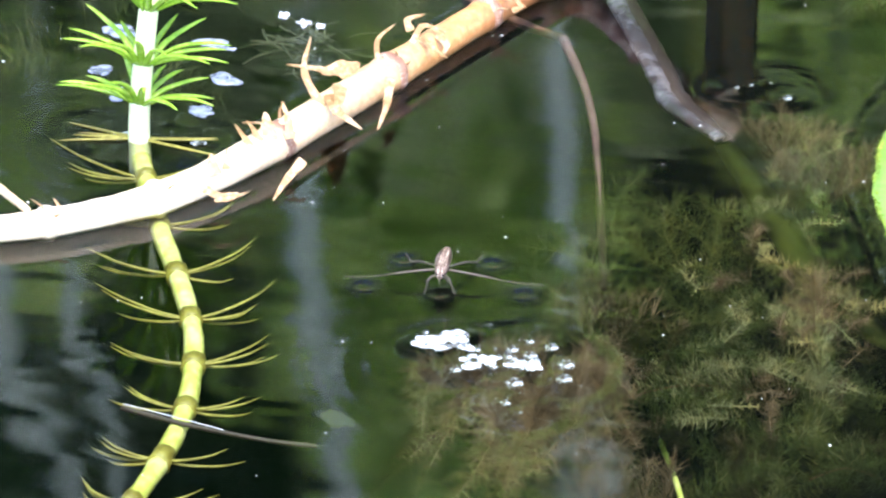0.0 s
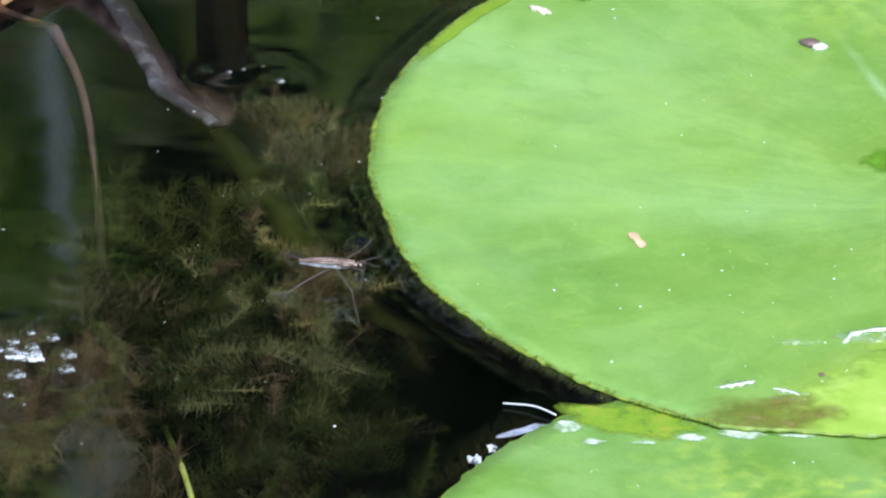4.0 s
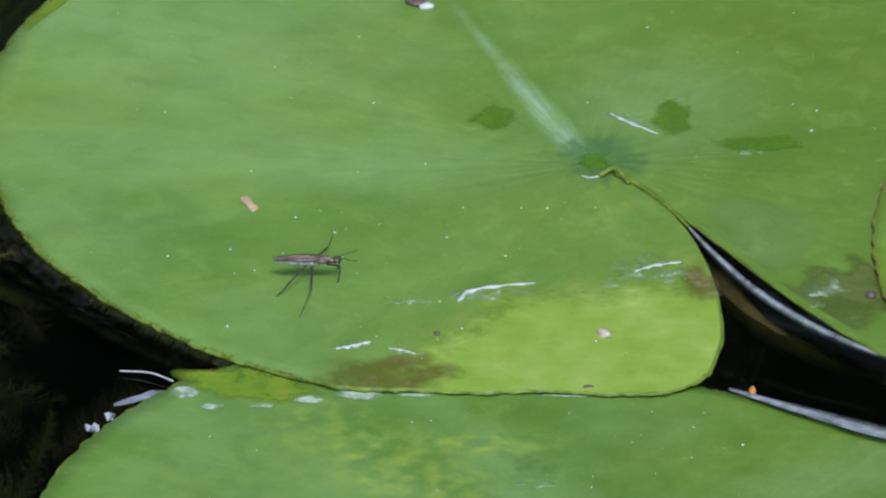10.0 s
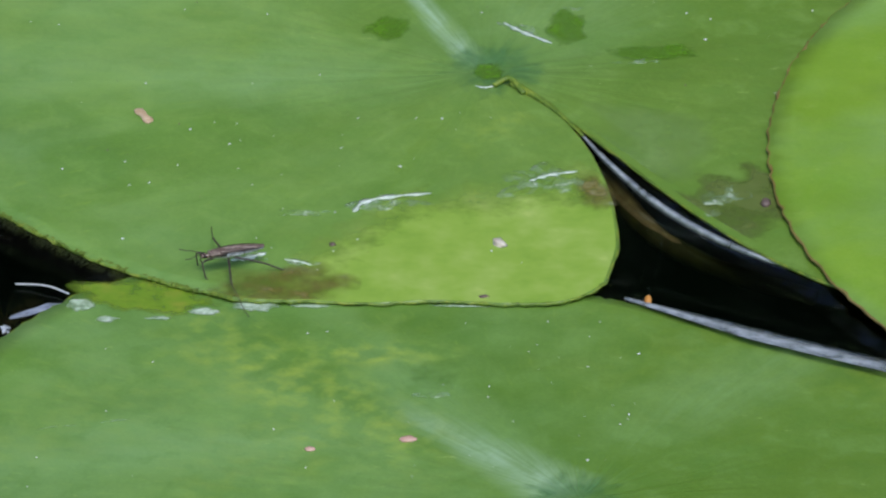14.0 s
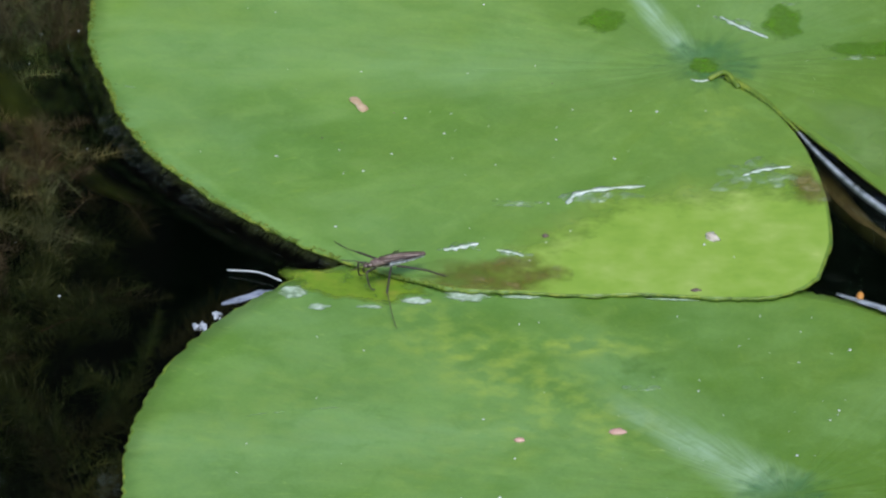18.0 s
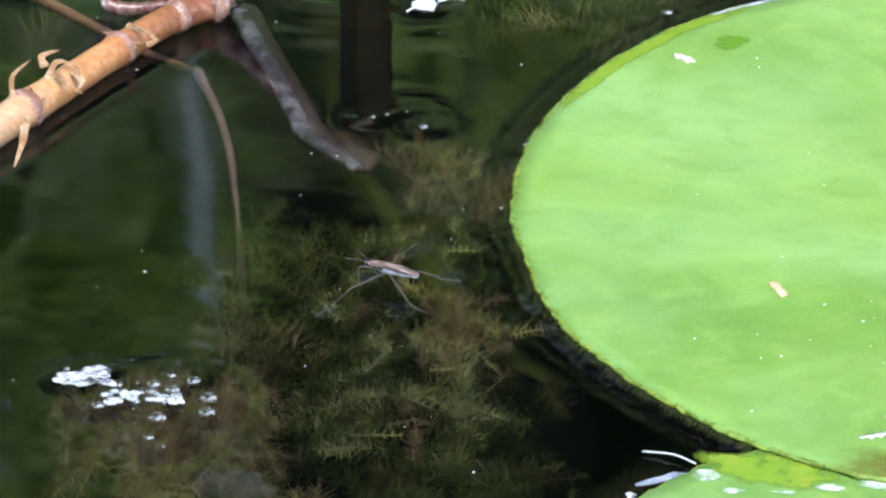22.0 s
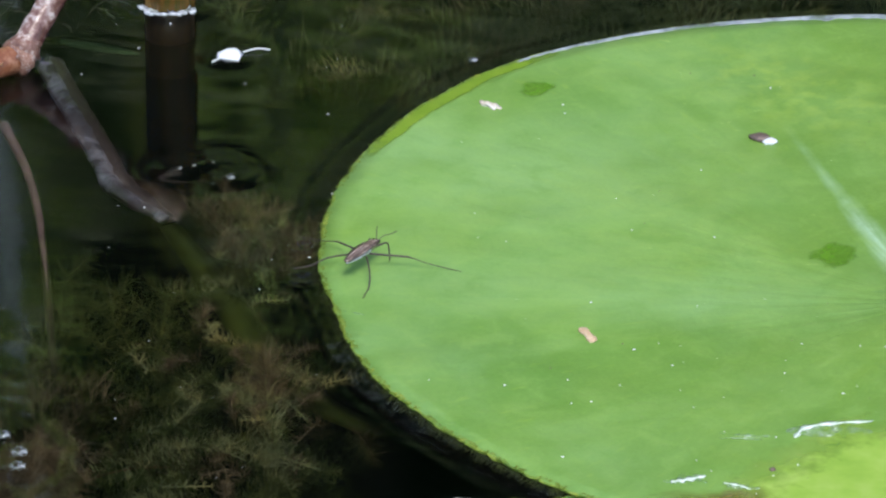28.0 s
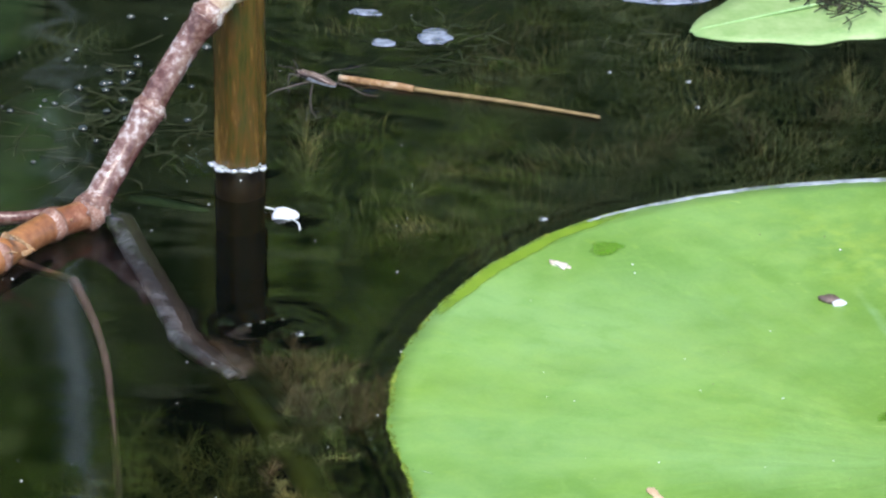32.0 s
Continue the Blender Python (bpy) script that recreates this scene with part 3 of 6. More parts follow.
def reed(ctrl, width, material, name, label):
    bm = bmesh.new()
    blade_into(bm, curve_points(ctrl, 24), lambda u: width * (0.55 + 0.45 * math.sin(math.pi * min(1, u * 0.8 + 0.2))) * (1 if u < 0.8 else 1 - (u - 0.8) * 4.6), width * 0.25, Vector((0, -1, 0.3)))
    ob = thing(name, label, "reed", "reeds on the far bank")
    part("blade", bm, material, ob)
    return ob


build_ground()
build_bank_plants()


# ---- lily pads ----
def rim_radius(ring, a):
    """Radius at the angle a from pairs of (degrees, radius), smoothly."""
    for (a0, r0), (a1, r1) in zip(ring, ring[1:]):
        if a0 <= a <= a1:
            u = (a - a0) / (a1 - a0)
            u = u * u * (3 - 2 * u) * 0.5 + u * 0.5
            return r0 + (r1 - r0) * u
    return ring[-1][1]


def pad_height(x, y, z, waves):
    return z + waves * noise.noise((x * 0.02, y * 0.02, z))


STALKS = {}


def corner_cut(u, s, blunt=None):
    """How much of the radius the rounded corners of the two lobes lose; blunt: a wider rounding of the second lobe."""
    steps, depth, start = 5, 0.14, 0.86
    if blunt and u > 0.5:
        steps, depth, start = blunt
    corner = min(u, 1 - u) * 220
    if corner < steps and s > start:
        return (steps - corner) ** 2 * depth * (s - start) / (1 - start)
    return 0.0


BLUNT_1 = (4.6, 0.26, 0.8)


def lily_pad(name, label, petiole, ring, first, last, z, material, waves=0.35, rim=True, sink=(0, 0), blunt=None, rim_m=None):
    """A floating pad. ring: degrees and radius round the petiole in mm; first and last: the angles of the two lobes' inner
    edges as functions of the share of the radius."""
    cx, cy = petiole
    thick = 0.55
    na, nr = 440, 26
    dy, dz = sink
    ob = thing(name, label, "lily pad", "lily pads on the pond", at=(cx * MM, (cy + dy) * MM, dz * MM))
    STALKS[ob.name] = (cx, cy)
    bm = bmesh.new()
    tops = []
    rng = random.Random(len(label))
    saw = [rng.uniform(-0.4, 0.4) for _ in range(na + 1)]
    for j in range(nr + 1):
        s = j / nr
        row = []
        for i in range(na + 1):
            u = i / na
            a0, a1 = first(s), last(s)
            a = a0 + (a1 - a0) * u
            r = rim_radius(ring, first(1) + (last(1) - first(1)) * u) * s
            if j == nr:
                r += saw[i] * 0.75
            r -= corner_cut(u, s, blunt)
            x, y = r * math.cos(radians(a)), r * math.sin(radians(a))
            h = pad_height(x + cx, y + cy, z, waves)
            row.append(bm.verts.new((x * MM, y * MM, h * MM)))
        tops.append(row)
    low = [[bm.verts.new(v.co - Vector((0, 0, thick * MM))) for v in row] for row in (tops[-1],)]
    for a, b in zip(tops, tops[1:]):
        for i in range(na):
            bm.faces.new((a[i], b[i], b[i + 1], a[i + 1]))
    for i in range(na):
        bm.faces.new((tops[-1][i], low[0][i], low[0][i + 1], tops[-1][i + 1]))
    bmesh.ops.remove_doubles(bm, verts=tops[0], dist=1e-6)
    SHORES.append(([((v.co.x + ob.location.x) / MM, (v.co.y + ob.location.y) / MM) for v in tops[-1] + [row[0] for row in tops[8:]] + [row[-1] for row in tops[8:]]], min(0.4, 0.4 * (z + dz)), 1.9))
    edge = [[tuple(row[0].co) for row in tops[1:]], [tuple(v.co) for v in tops[-1]], [tuple(row[-1].co) for row in tops[1:]]]
    part("blade", bm, material, ob)
    if rim:
        for line, side in zip(edge, ("inner_edge", "rim", "inner_edge")):
            pts = [Vector(p) - Vector((0, 0, 0.3 * MM)) for p in line]
            part(side, tube_into(bmesh.new(), pts, 0.3 * MM, 6, 1.0, 0.9), rim_m or M_RIM, ob, "brown worn edge" if rim_m else "yellowish green worn edge")
    # stalk below the pad
    part("petiole", tube([(0, 0, (z - 0.6) * MM), (0.004, 0.006, -0.03), (0.02, 0.03, -0.15)], 2.2 * MM, 8, 8), M_STALK, ob)
    return ob


# how far each pad sinks onto the water from its drawing plane, with the shift along the view that goes with it; mm
SINK_1, SINK_2, SINK_3 = (1.39, -0.7), (0.69, -0.35), (1.98, -1.0)


def sunk(surface):
    dy, dz = SINK_1 if surface is on_pad_1 else SINK_2 if surface is on_pad_2 else SINK_3 if surface is on_pad_3 else (0, 0)
    return Vector((0, dy, dz)) * MM


def base_of(pad):
    """The stalk's place in the pad's drawing plane; mm."""
    return STALKS[pad.name]


def on_pad_1(x, y):
    return pad_height(x, y, 1.7, 0.35)


def on_pad_2(x, y):
    return pad_height(x, y, 0.75, 0.25)


def on_pad_3(x, y):
    return pad_height(x, y, 3.0, 0.3)


def on_water(x, y):
    return 0.05


def patch_bm(surface, outline, thick, base=(0, 0), rings=5):
    """A thin sheet that follows a surface inside an outline given as a function of the angle; mm."""
    bm = bmesh.new()
    n = 56
    pts = [outline(2 * math.pi * i / n) for i in range(n)]
    cx, cy = sum(p[0] for p in pts) / n, sum(p[1] for p in pts) / n

    fade = bm.verts.layers.float.new("fade")

    def vert(x, y, h, inner=0.0):
        v = bm.verts.new(((x - base[0]) * MM, (y - base[1]) * MM, (surface(x, y) + h) * MM))
        v[fade] = inner
        return v

    mid = vert(cx, cy, thick, 1.0)
    last = None
    for r in range(1, rings + 1):
        k = r / rings
        row = [vert(cx + (x - cx) * k, cy + (y - cy) * k, thick, 1 - k) for x, y in pts]
        for i in range(n):
            if last is None:
                bm.faces.new((mid, row[i], row[(i + 1) % n]))
            else:
                bm.faces.new((last[i], row[i], row[(i + 1) % n], last[(i + 1) % n]))
        last = row
    low = [vert(x, y, -0.05) for x, y in pts]
    for i in range(n):
        bm.faces.new((last[i], low[i], low[(i + 1) % n], last[(i + 1) % n]))
    return bm


def oval(centre, size, turn=0.0, wobble=0.25, seed=0.0, jag=0):
    c, s = math.cos(radians(turn)), math.sin(radians(turn))

    def at(a):
        k = 1 + wobble * noise.noise((math.cos(a) * 1.6 + seed, math.sin(a) * 1.6, seed * 3)) + 0.12 * wobble * noise.noise((math.cos(a) * 5 + seed, math.sin(a) * 6, 2))
        if jag:
            k += 0.14 * math.sin(a * jag) + 0.1 * math.sin(a * jag * 2.3 + 1)
        x, y = size[0] * math.cos(a) * k, size[1] * math.sin(a) * k
        return centre[0] + x * c - y * s, centre[1] + x * s + y * c
    return at


def patch(name, pad, surface, centre, size, material, turn=0.0, wobble=0.25, seed=0.0, thick=0.1, label="", jag=0):
    base = base_of(pad)
    return part(name, patch_bm(surface, oval(centre, size, turn, wobble, seed, jag), thick, base), material, pad, label)


def sector_patch(name, pad, ring, surface, first, last, u0, u1, inner, outer, material, thick=0.07, label="", soft=(0, 0, 0, 0)):
    """A patch of a pad between two shares of its sweep and of its radius; soft: which of its four sides do not thin out (first, last, inner, outer)."""
    bm = bmesh.new()
    cx, cy = base_of(pad)
    n, rows = 46, []
    fade = bm.verts.layers.float.new("fade")
    for j in range(13):
        row = []
        for i in range(n + 1):
            t = i / n
            u = u0 + (u1 - u0) * t
            lo, hi = inner(t), outer(t)
            s = lo + (hi - lo) * j / 12
            a = first(s) + (last(s) - first(s)) * u
            r = rim_radius(ring, first(1) + (last(1) - first(1)) * u) * s - corner_cut(u, s, BLUNT_1)
            x, y = r * math.cos(radians(a)), r * math.sin(radians(a))
            row.append(bm.verts.new((x * MM, y * MM, (surface(x + cx, y + cy) + (thick if 0 < j < 12 and 0 < i < n else 0.015)) * MM)))
            left, right, back, front = soft
            row[-1][fade] = min(1.0 if left else i / n * 2.5, 1.0 if right else (1 - i / n) * 2.5, 1.0 if back else j / 12 * 1.6, 1.0 if front else (1 - j / 12) * 1.6, 1.0)
        rows.append(row)
    for a, b in zip(rows, rows[1:]):
        for i in range(n):
            bm.faces.new((a[i], b[i], b[i + 1], a[i + 1]))
    return part(name, bm, material, pad, label)


def crumb(name, label, category, centre, size, surface, material, turn=0.0, seed=1.0, lumps=0.35, group="", sub=2, waist=0.0):
    """A small solid bit lying on a pad or on the water; sizes in mm."""
    bm = blob_bm((size[0] * MM, size[1] * MM, size[2] * MM), lumps, seed, sub, -0.4 * size[2] * MM)
    for v in bm.verts:
        v.co.y *= 1 - waist * math.exp(-(v.co.x / (0.35 * size[0] * MM)) ** 2)
        v.co.y += waist * 0.5 * size[1] * MM * math.sin(2.5 * v.co.x / (size[0] * MM))
    ob = new(name, mesh_of(name, bm, material))
    ob.matrix_world = Matrix.Translation(sunk(surface)) @ pose(centre[0] * MM, centre[1] * MM, (surface(*centre) + 0.35 * size[2]) * MM, 0, 0, turn)
    return tagged(ob, label, category, group)


RING_1 = [(-56, 118), (-20, 116), (30, 116), (70, 120), (96, 124.8), (112, 125.8), (124, 126.3), (130, 125.7), (138, 122.9), (148, 118.8), (156, 115.6), (163.5, 112.6), (170, 109.8),
          (186, 103.6), (196.5, 101.4), (208, 98.3), (219.6, 96.3), (230, 95.3), (241.3, 94), (251.5, 89), (263, 85.3), (275, 86.8), (283, 86.5)]
M_PAD1 = lily_material("lily_pad_large", mottle=0.38, greener=(-0.06, 0.035), vein=(109, 0.08, 0.0042), bands=((-0.022, 0.09, -50, 0.03, 0.016), (0.002, -0.02, 60, 0.012, 0.005)),
                       sheens=((-0.075, 0.055, 0, 0.05, 0.024), (0.012, 0.02, 60, 0.03, 0.02), (-0.045, 0.0, 0, 0.04, 0.012)), **GREEN)
pad_1 = lily_pad("lily_pad", "large round bright green lily pad with a narrow slit", (40, 30.7), RING_1,
                 lambda s: -48.5 - 9.5 * math.sin(math.pi * s / 1.15), lambda s: min(307, 337 - 54.5 * s ** 0.4), 1.7, M_PAD1, sink=SINK_1, blunt=BLUNT_1)
RING_2 = [(-100, 108), (-40, 95), (10, 80), (37, 68), (56, 62.3), (70.7, 63.6), (82, 68), (98, 75), (112, 84), (122, 96), (133, 106.4), (138.5, 108.4), (144, 108.8), (150, 109), (157, 108.5), (168, 106.9),
          (180, 105), (200, 106), (240, 110), (258, 110)]
M_PAD2 = lily_material("lily_pad_near", mottle=0.75, greener=(-0.05, 0.03), vein=(131, 0.05, 0.0095), bands=((-0.043, 0.038, -52, 0.036, 0.011), (-0.032, 0.05, 0, 0.016, 0.005)),
                       sheens=((-0.07, 0.02, 4, 0.045, 0.009), (-0.02, 0.03, 120, 0.04, 0.008), (0.03, 0.04, 40, 0.03, 0.01)), **DEEP)
pad_2 = lily_pad("lily_pad", "mottled green lily pad tucked under a larger one", (50, -120.5), RING_2,
                 lambda s: -100, lambda s: 258, 0.75, M_PAD2, waves=0.25, sink=SINK_2)
M_PAD3 = lily_material("lily_pad_young", mottle=0.1, base=(0.22, 0.38, 0.015), dark=(0.17, 0.33, 0.012), pale=(0.27, 0.43, 0.04))
pad_3 = lily_pad("lily_pad", "yellow-green young lily pad lying over another", (209, -9.9), [(-60, 121), (120, 121), (300, 121)],
                 lambda s: -40 - 8 * s, lambda s: 318 - 8 * s, 3.0, M_PAD3, waves=0.3, sink=SINK_3, rim_m=M_RIMBROWN)

# ---- the water strider ----
def strider_back():
    """Brown back with darker and paler lines along it."""
    k = Nodes("strider_back")
    c = k.coords()
    lie = k.n("Mapping")
    k.link(c, lie.inputs["Vector"])
    lie.inputs["Scale"].default_value = (160, 2300, 900)
    lines, grain = k.noise(lie.outputs[0], 1.0, 3, 0.55), k.noise(c, 1400, 3)
    fac = k.math("MULTIPLY_ADD", grain, 0.25, k.math("MULTIPLY", lines, 0.75))
    k.bump(lines, 0.4, 0.0001)
    return k.done(k.ramp(fac, [(0.38, (0.022, 0.013, 0.01)), (0.47, (0.1, 0.06, 0.045)), (0.54, (0.2, 0.135, 0.105)), (0.63, (0.52, 0.43, 0.37))]), 0.36, 0.5)


M_BACK = strider_back()


def build_strider():
    ob = thing("water_strider", "slender brown water strider standing on thin dark legs", "insect")
    lift = 3.3

    def body(x0, x1, half, top, bottom, n=22, sides=16):
        """A hull from x0 to x1: half width, crown and keel as functions of the share of its length."""
        bm = bmesh.new()
        rings = []
        for i in range(n + 1):
            u = i / n
            ring = []
            for s in range(sides):
                a = 2 * math.pi * s / sides
                z = math.sin(a)
                z = top(u) * abs(z) ** 0.7 if z > 0 else -bottom(u) * abs(z)
                ring.append(bm.verts.new(Vector((x0 + (x1 - x0) * u, half(u) * math.cos(a), lift + z)) * MM))
            rings.append(ring)
        for a, b in zip(rings, rings[1:]):
            for s in range(sides):
                bm.faces.new((a[s], a[(s + 1) % sides], b[(s + 1) % sides], b[s]))
        bm.faces.new(rings[0][::-1])
        bm.faces.new(rings[-1])
        return bm

    part("abdomen", body(-5.5, 1.6, lambda u: 0.1 + 1.05 * math.sin(math.pi * (0.03 + 0.66 * u)) ** 0.75, lambda u: 0.28 + 0.3 * u, lambda u: 0.16 + 0.7 * u), M_BUGPALE, ob, "silvery white belly")
    part("thorax", body(0.6, 3.9, lambda u: 1.12 - 0.5 * u ** 1.6, lambda u: 0.55 - 0.1 * u, lambda u: 0.95 - 0.5 * u), M_BUGPALE, ob, "silvery white chest")
    part("pronotum", body(-0.4, 4.0, lambda u: 0.25 + 0.92 * math.sin(math.pi * (0.12 + 0.68 * u)) ** 0.8, lambda u: 0.5 + 0.34 * math.sin(math.pi * (0.1 + 0.7 * u)), lambda u: -0.2), M_BACK, ob, "brown shield over the chest")
    for side in (1, -1):
        pts = curve_points([Vector((2.2, side * 0.48, lift + 0.62)) * MM, Vector((-1.6, side * 0.5, lift + 0.6)) * MM, Vector((-5.6, side * 0.1, lift + 0.36)) * MM], 16)
        part("wing", blade_into(bmesh.new(), pts, lambda u: (0.3 + 0.62 * math.sin(math.pi * (0.2 + 0.72 * u)) ** 0.8) * MM, 0.22 * MM), M_BACK, ob, "folded brown wing")
    part("head", body(3.8, 5.3, lambda u: 0.22 + 0.42 * math.sin(math.pi * (0.1 + 0.75 * u)) ** 0.6, lambda u: 0.4 - 0.12 * u, lambda u: 0.4 - 0.1 * u, 10, 12), M_BACK, ob)
    part("beak", tube([Vector((5.2, 0, lift - 0.1)) * MM, Vector((5.5, 0, lift - 0.6)) * MM, Vector((5.1, 0, lift - 1.2)) * MM], 0.13 * MM, 6, 6), M_LEG, ob)
    moving = {}
    for side, tag in ((1, "left"), (-1, "right")):
        bm = bmesh.new()
        bmesh.ops.create_icosphere(bm, subdivisions=2, radius=0.3 * MM, matrix=Matrix.Translation(Vector((4.75, side * 0.55, lift + 0.12)) * MM))
        part("eye", bm, M_EYE, ob)
        part("antenna", tube([Vector((5.1, side * 0.22, lift + 0.1)) * MM, Vector((6.3, side * 0.8, lift + 0.75)) * MM, Vector((7.4, side * 1.5, lift + 0.7)) * MM, Vector((8.6, side * 2.0, lift + 0.9)) * MM], 0.085 * MM, 10, 5), M_LEG, ob)
        part("front_leg", tube([Vector((3.4, side * 0.6, lift - 0.4)) * MM, Vector((4.9, side * 1.5, lift - 0.1)) * MM, Vector((5.6, side * 1.9, lift - 0.4)) * MM, Vector((5.4, side * 2.3, 1.3)) * MM,
                                Vector((5.1, side * 2.6, 0.3)) * MM, Vector((4.4, side * 2.8, 0.14)) * MM], lambda u: (0.2 - 0.1 * u) * MM, 22, 6), M_LEG, ob)
        # the long legs are drawn straight out from the hip, which is their origin
        middle = part("middle_leg", tube([Vector(q) * MM for q in ((0, 0, -0.6), (0.4, side * 3.4, -0.95), (0.8, side * 6.9, -1.35), (0.8, side * 7.5, -1.5), (0.35, side * 11.0, -2.4), (-0.2, side * 15.2, -3.08), (-0.5, side * 16.6, -3.18))], lambda u: (0.2 - 0.05 * u - 0.09 * max(0.0, min(1.0, (u - 0.45) * 8))) * MM, 36, 6), M_LEG, ob)
        hind = part("hind_leg", tube([Vector(q) * MM for q in ((0, 0, -0.6), (0.3, side * 2.6, -1.0), (0.4, side * 5.2, -1.6), (0.35, side * 6.6, -2.2), (0.1, side * 8.0, -2.9), (0.0, side * 8.4, -3.05), (-0.6, side * 10.0, -3.15), (-1.1, side * 11.6, -3.18))], lambda u: (0.19 - 0.1 * u) * MM, 36, 6), M_LEG, ob)
        moving[tag, "middle"], moving[tag, "hind"] = middle, hind
    return ob, moving


strider, strider_legs = build_strider()


def dimple_material():
    """The dented skin of the water: gloss that dies away towards the border of the dent."""
    k = Nodes("water_dent")
    c = k.coords()
    away = k.n("VectorMath")
    away.operation = "LENGTH"
    k.link(c, away.inputs[0])
    body = k.ramp(k.math("MULTIPLY", away.outputs["Value"], 1000 / 5.0), [(0.0, (1, 1, 1)), (0.55, (1, 1, 1)), (1.0, (0, 0, 0))])
    clear = k.n("BsdfTransparent")
    gloss = k.n("BsdfGlossy", Roughness=0.03)
    mix = k.n("MixShader")
    fres = k.n("Fresnel", IOR=1.333)
    k.link(k.math("MULTIPLY", k.math("MULTIPLY", fres.outputs[0], 1.4), body), mix.inputs[0])
    k.link(clear.outputs[0], mix.inputs[1])
    k.link(gloss.outputs[0], mix.inputs[2])
    k.link(mix.outputs[0], k.out.inputs["Surface"])
    return k.m


def build_dimples():
    """Dents that the feet press into the water; they slide under the pads when the insect climbs out."""
    ob = thing("water_dents", "round dents in the water under the insect's feet", "water")
    m = dimple_material()
    bm = bmesh.new()
    rings = []
    for j in range(25):
        r = 5.0 * j / 24
        h = 0.12 - 0.62 * math.exp(-(r / 1.1) ** 2) + 0.2 * math.exp(-((r - 2.2) / 0.7) ** 2) + 0.05 * math.exp(-((r - 3.9) / 0.5) ** 2)
        h = 0.16 + (h - 0.12) * (1 - (j / 24) ** 6) * 0.55
        rings.append([bm.verts.new(Vector((r * math.cos(a * math.pi / 18), r * math.sin(a * math.pi / 18), h)) * MM) for a in range(36)] if j else [bm.verts.new((0, 0, h * MM))])
    for i in range(36):
        bm.faces.new((rings[0][0], rings[1][i], rings[1][(i + 1) % 36]))
    for a, b in zip(rings[1:], rings[2:]):
        for i in range(36):
            bm.faces.new((a[i], b[i], b[(i + 1) % 36], a[(i + 1) % 36]))
    me = mesh_of("dent", bm, m)
    for x, y in ((3.6, 14.5), (3.6, -13.5), (-7.5, 7.8), (-7.5, -7.8), (5.2, 0.0)):
        dent = new("dent", me)
        dent.parent = ob
        dent.location = (x * MM, y * MM, 0)
    return ob


water_dents = build_dimples()

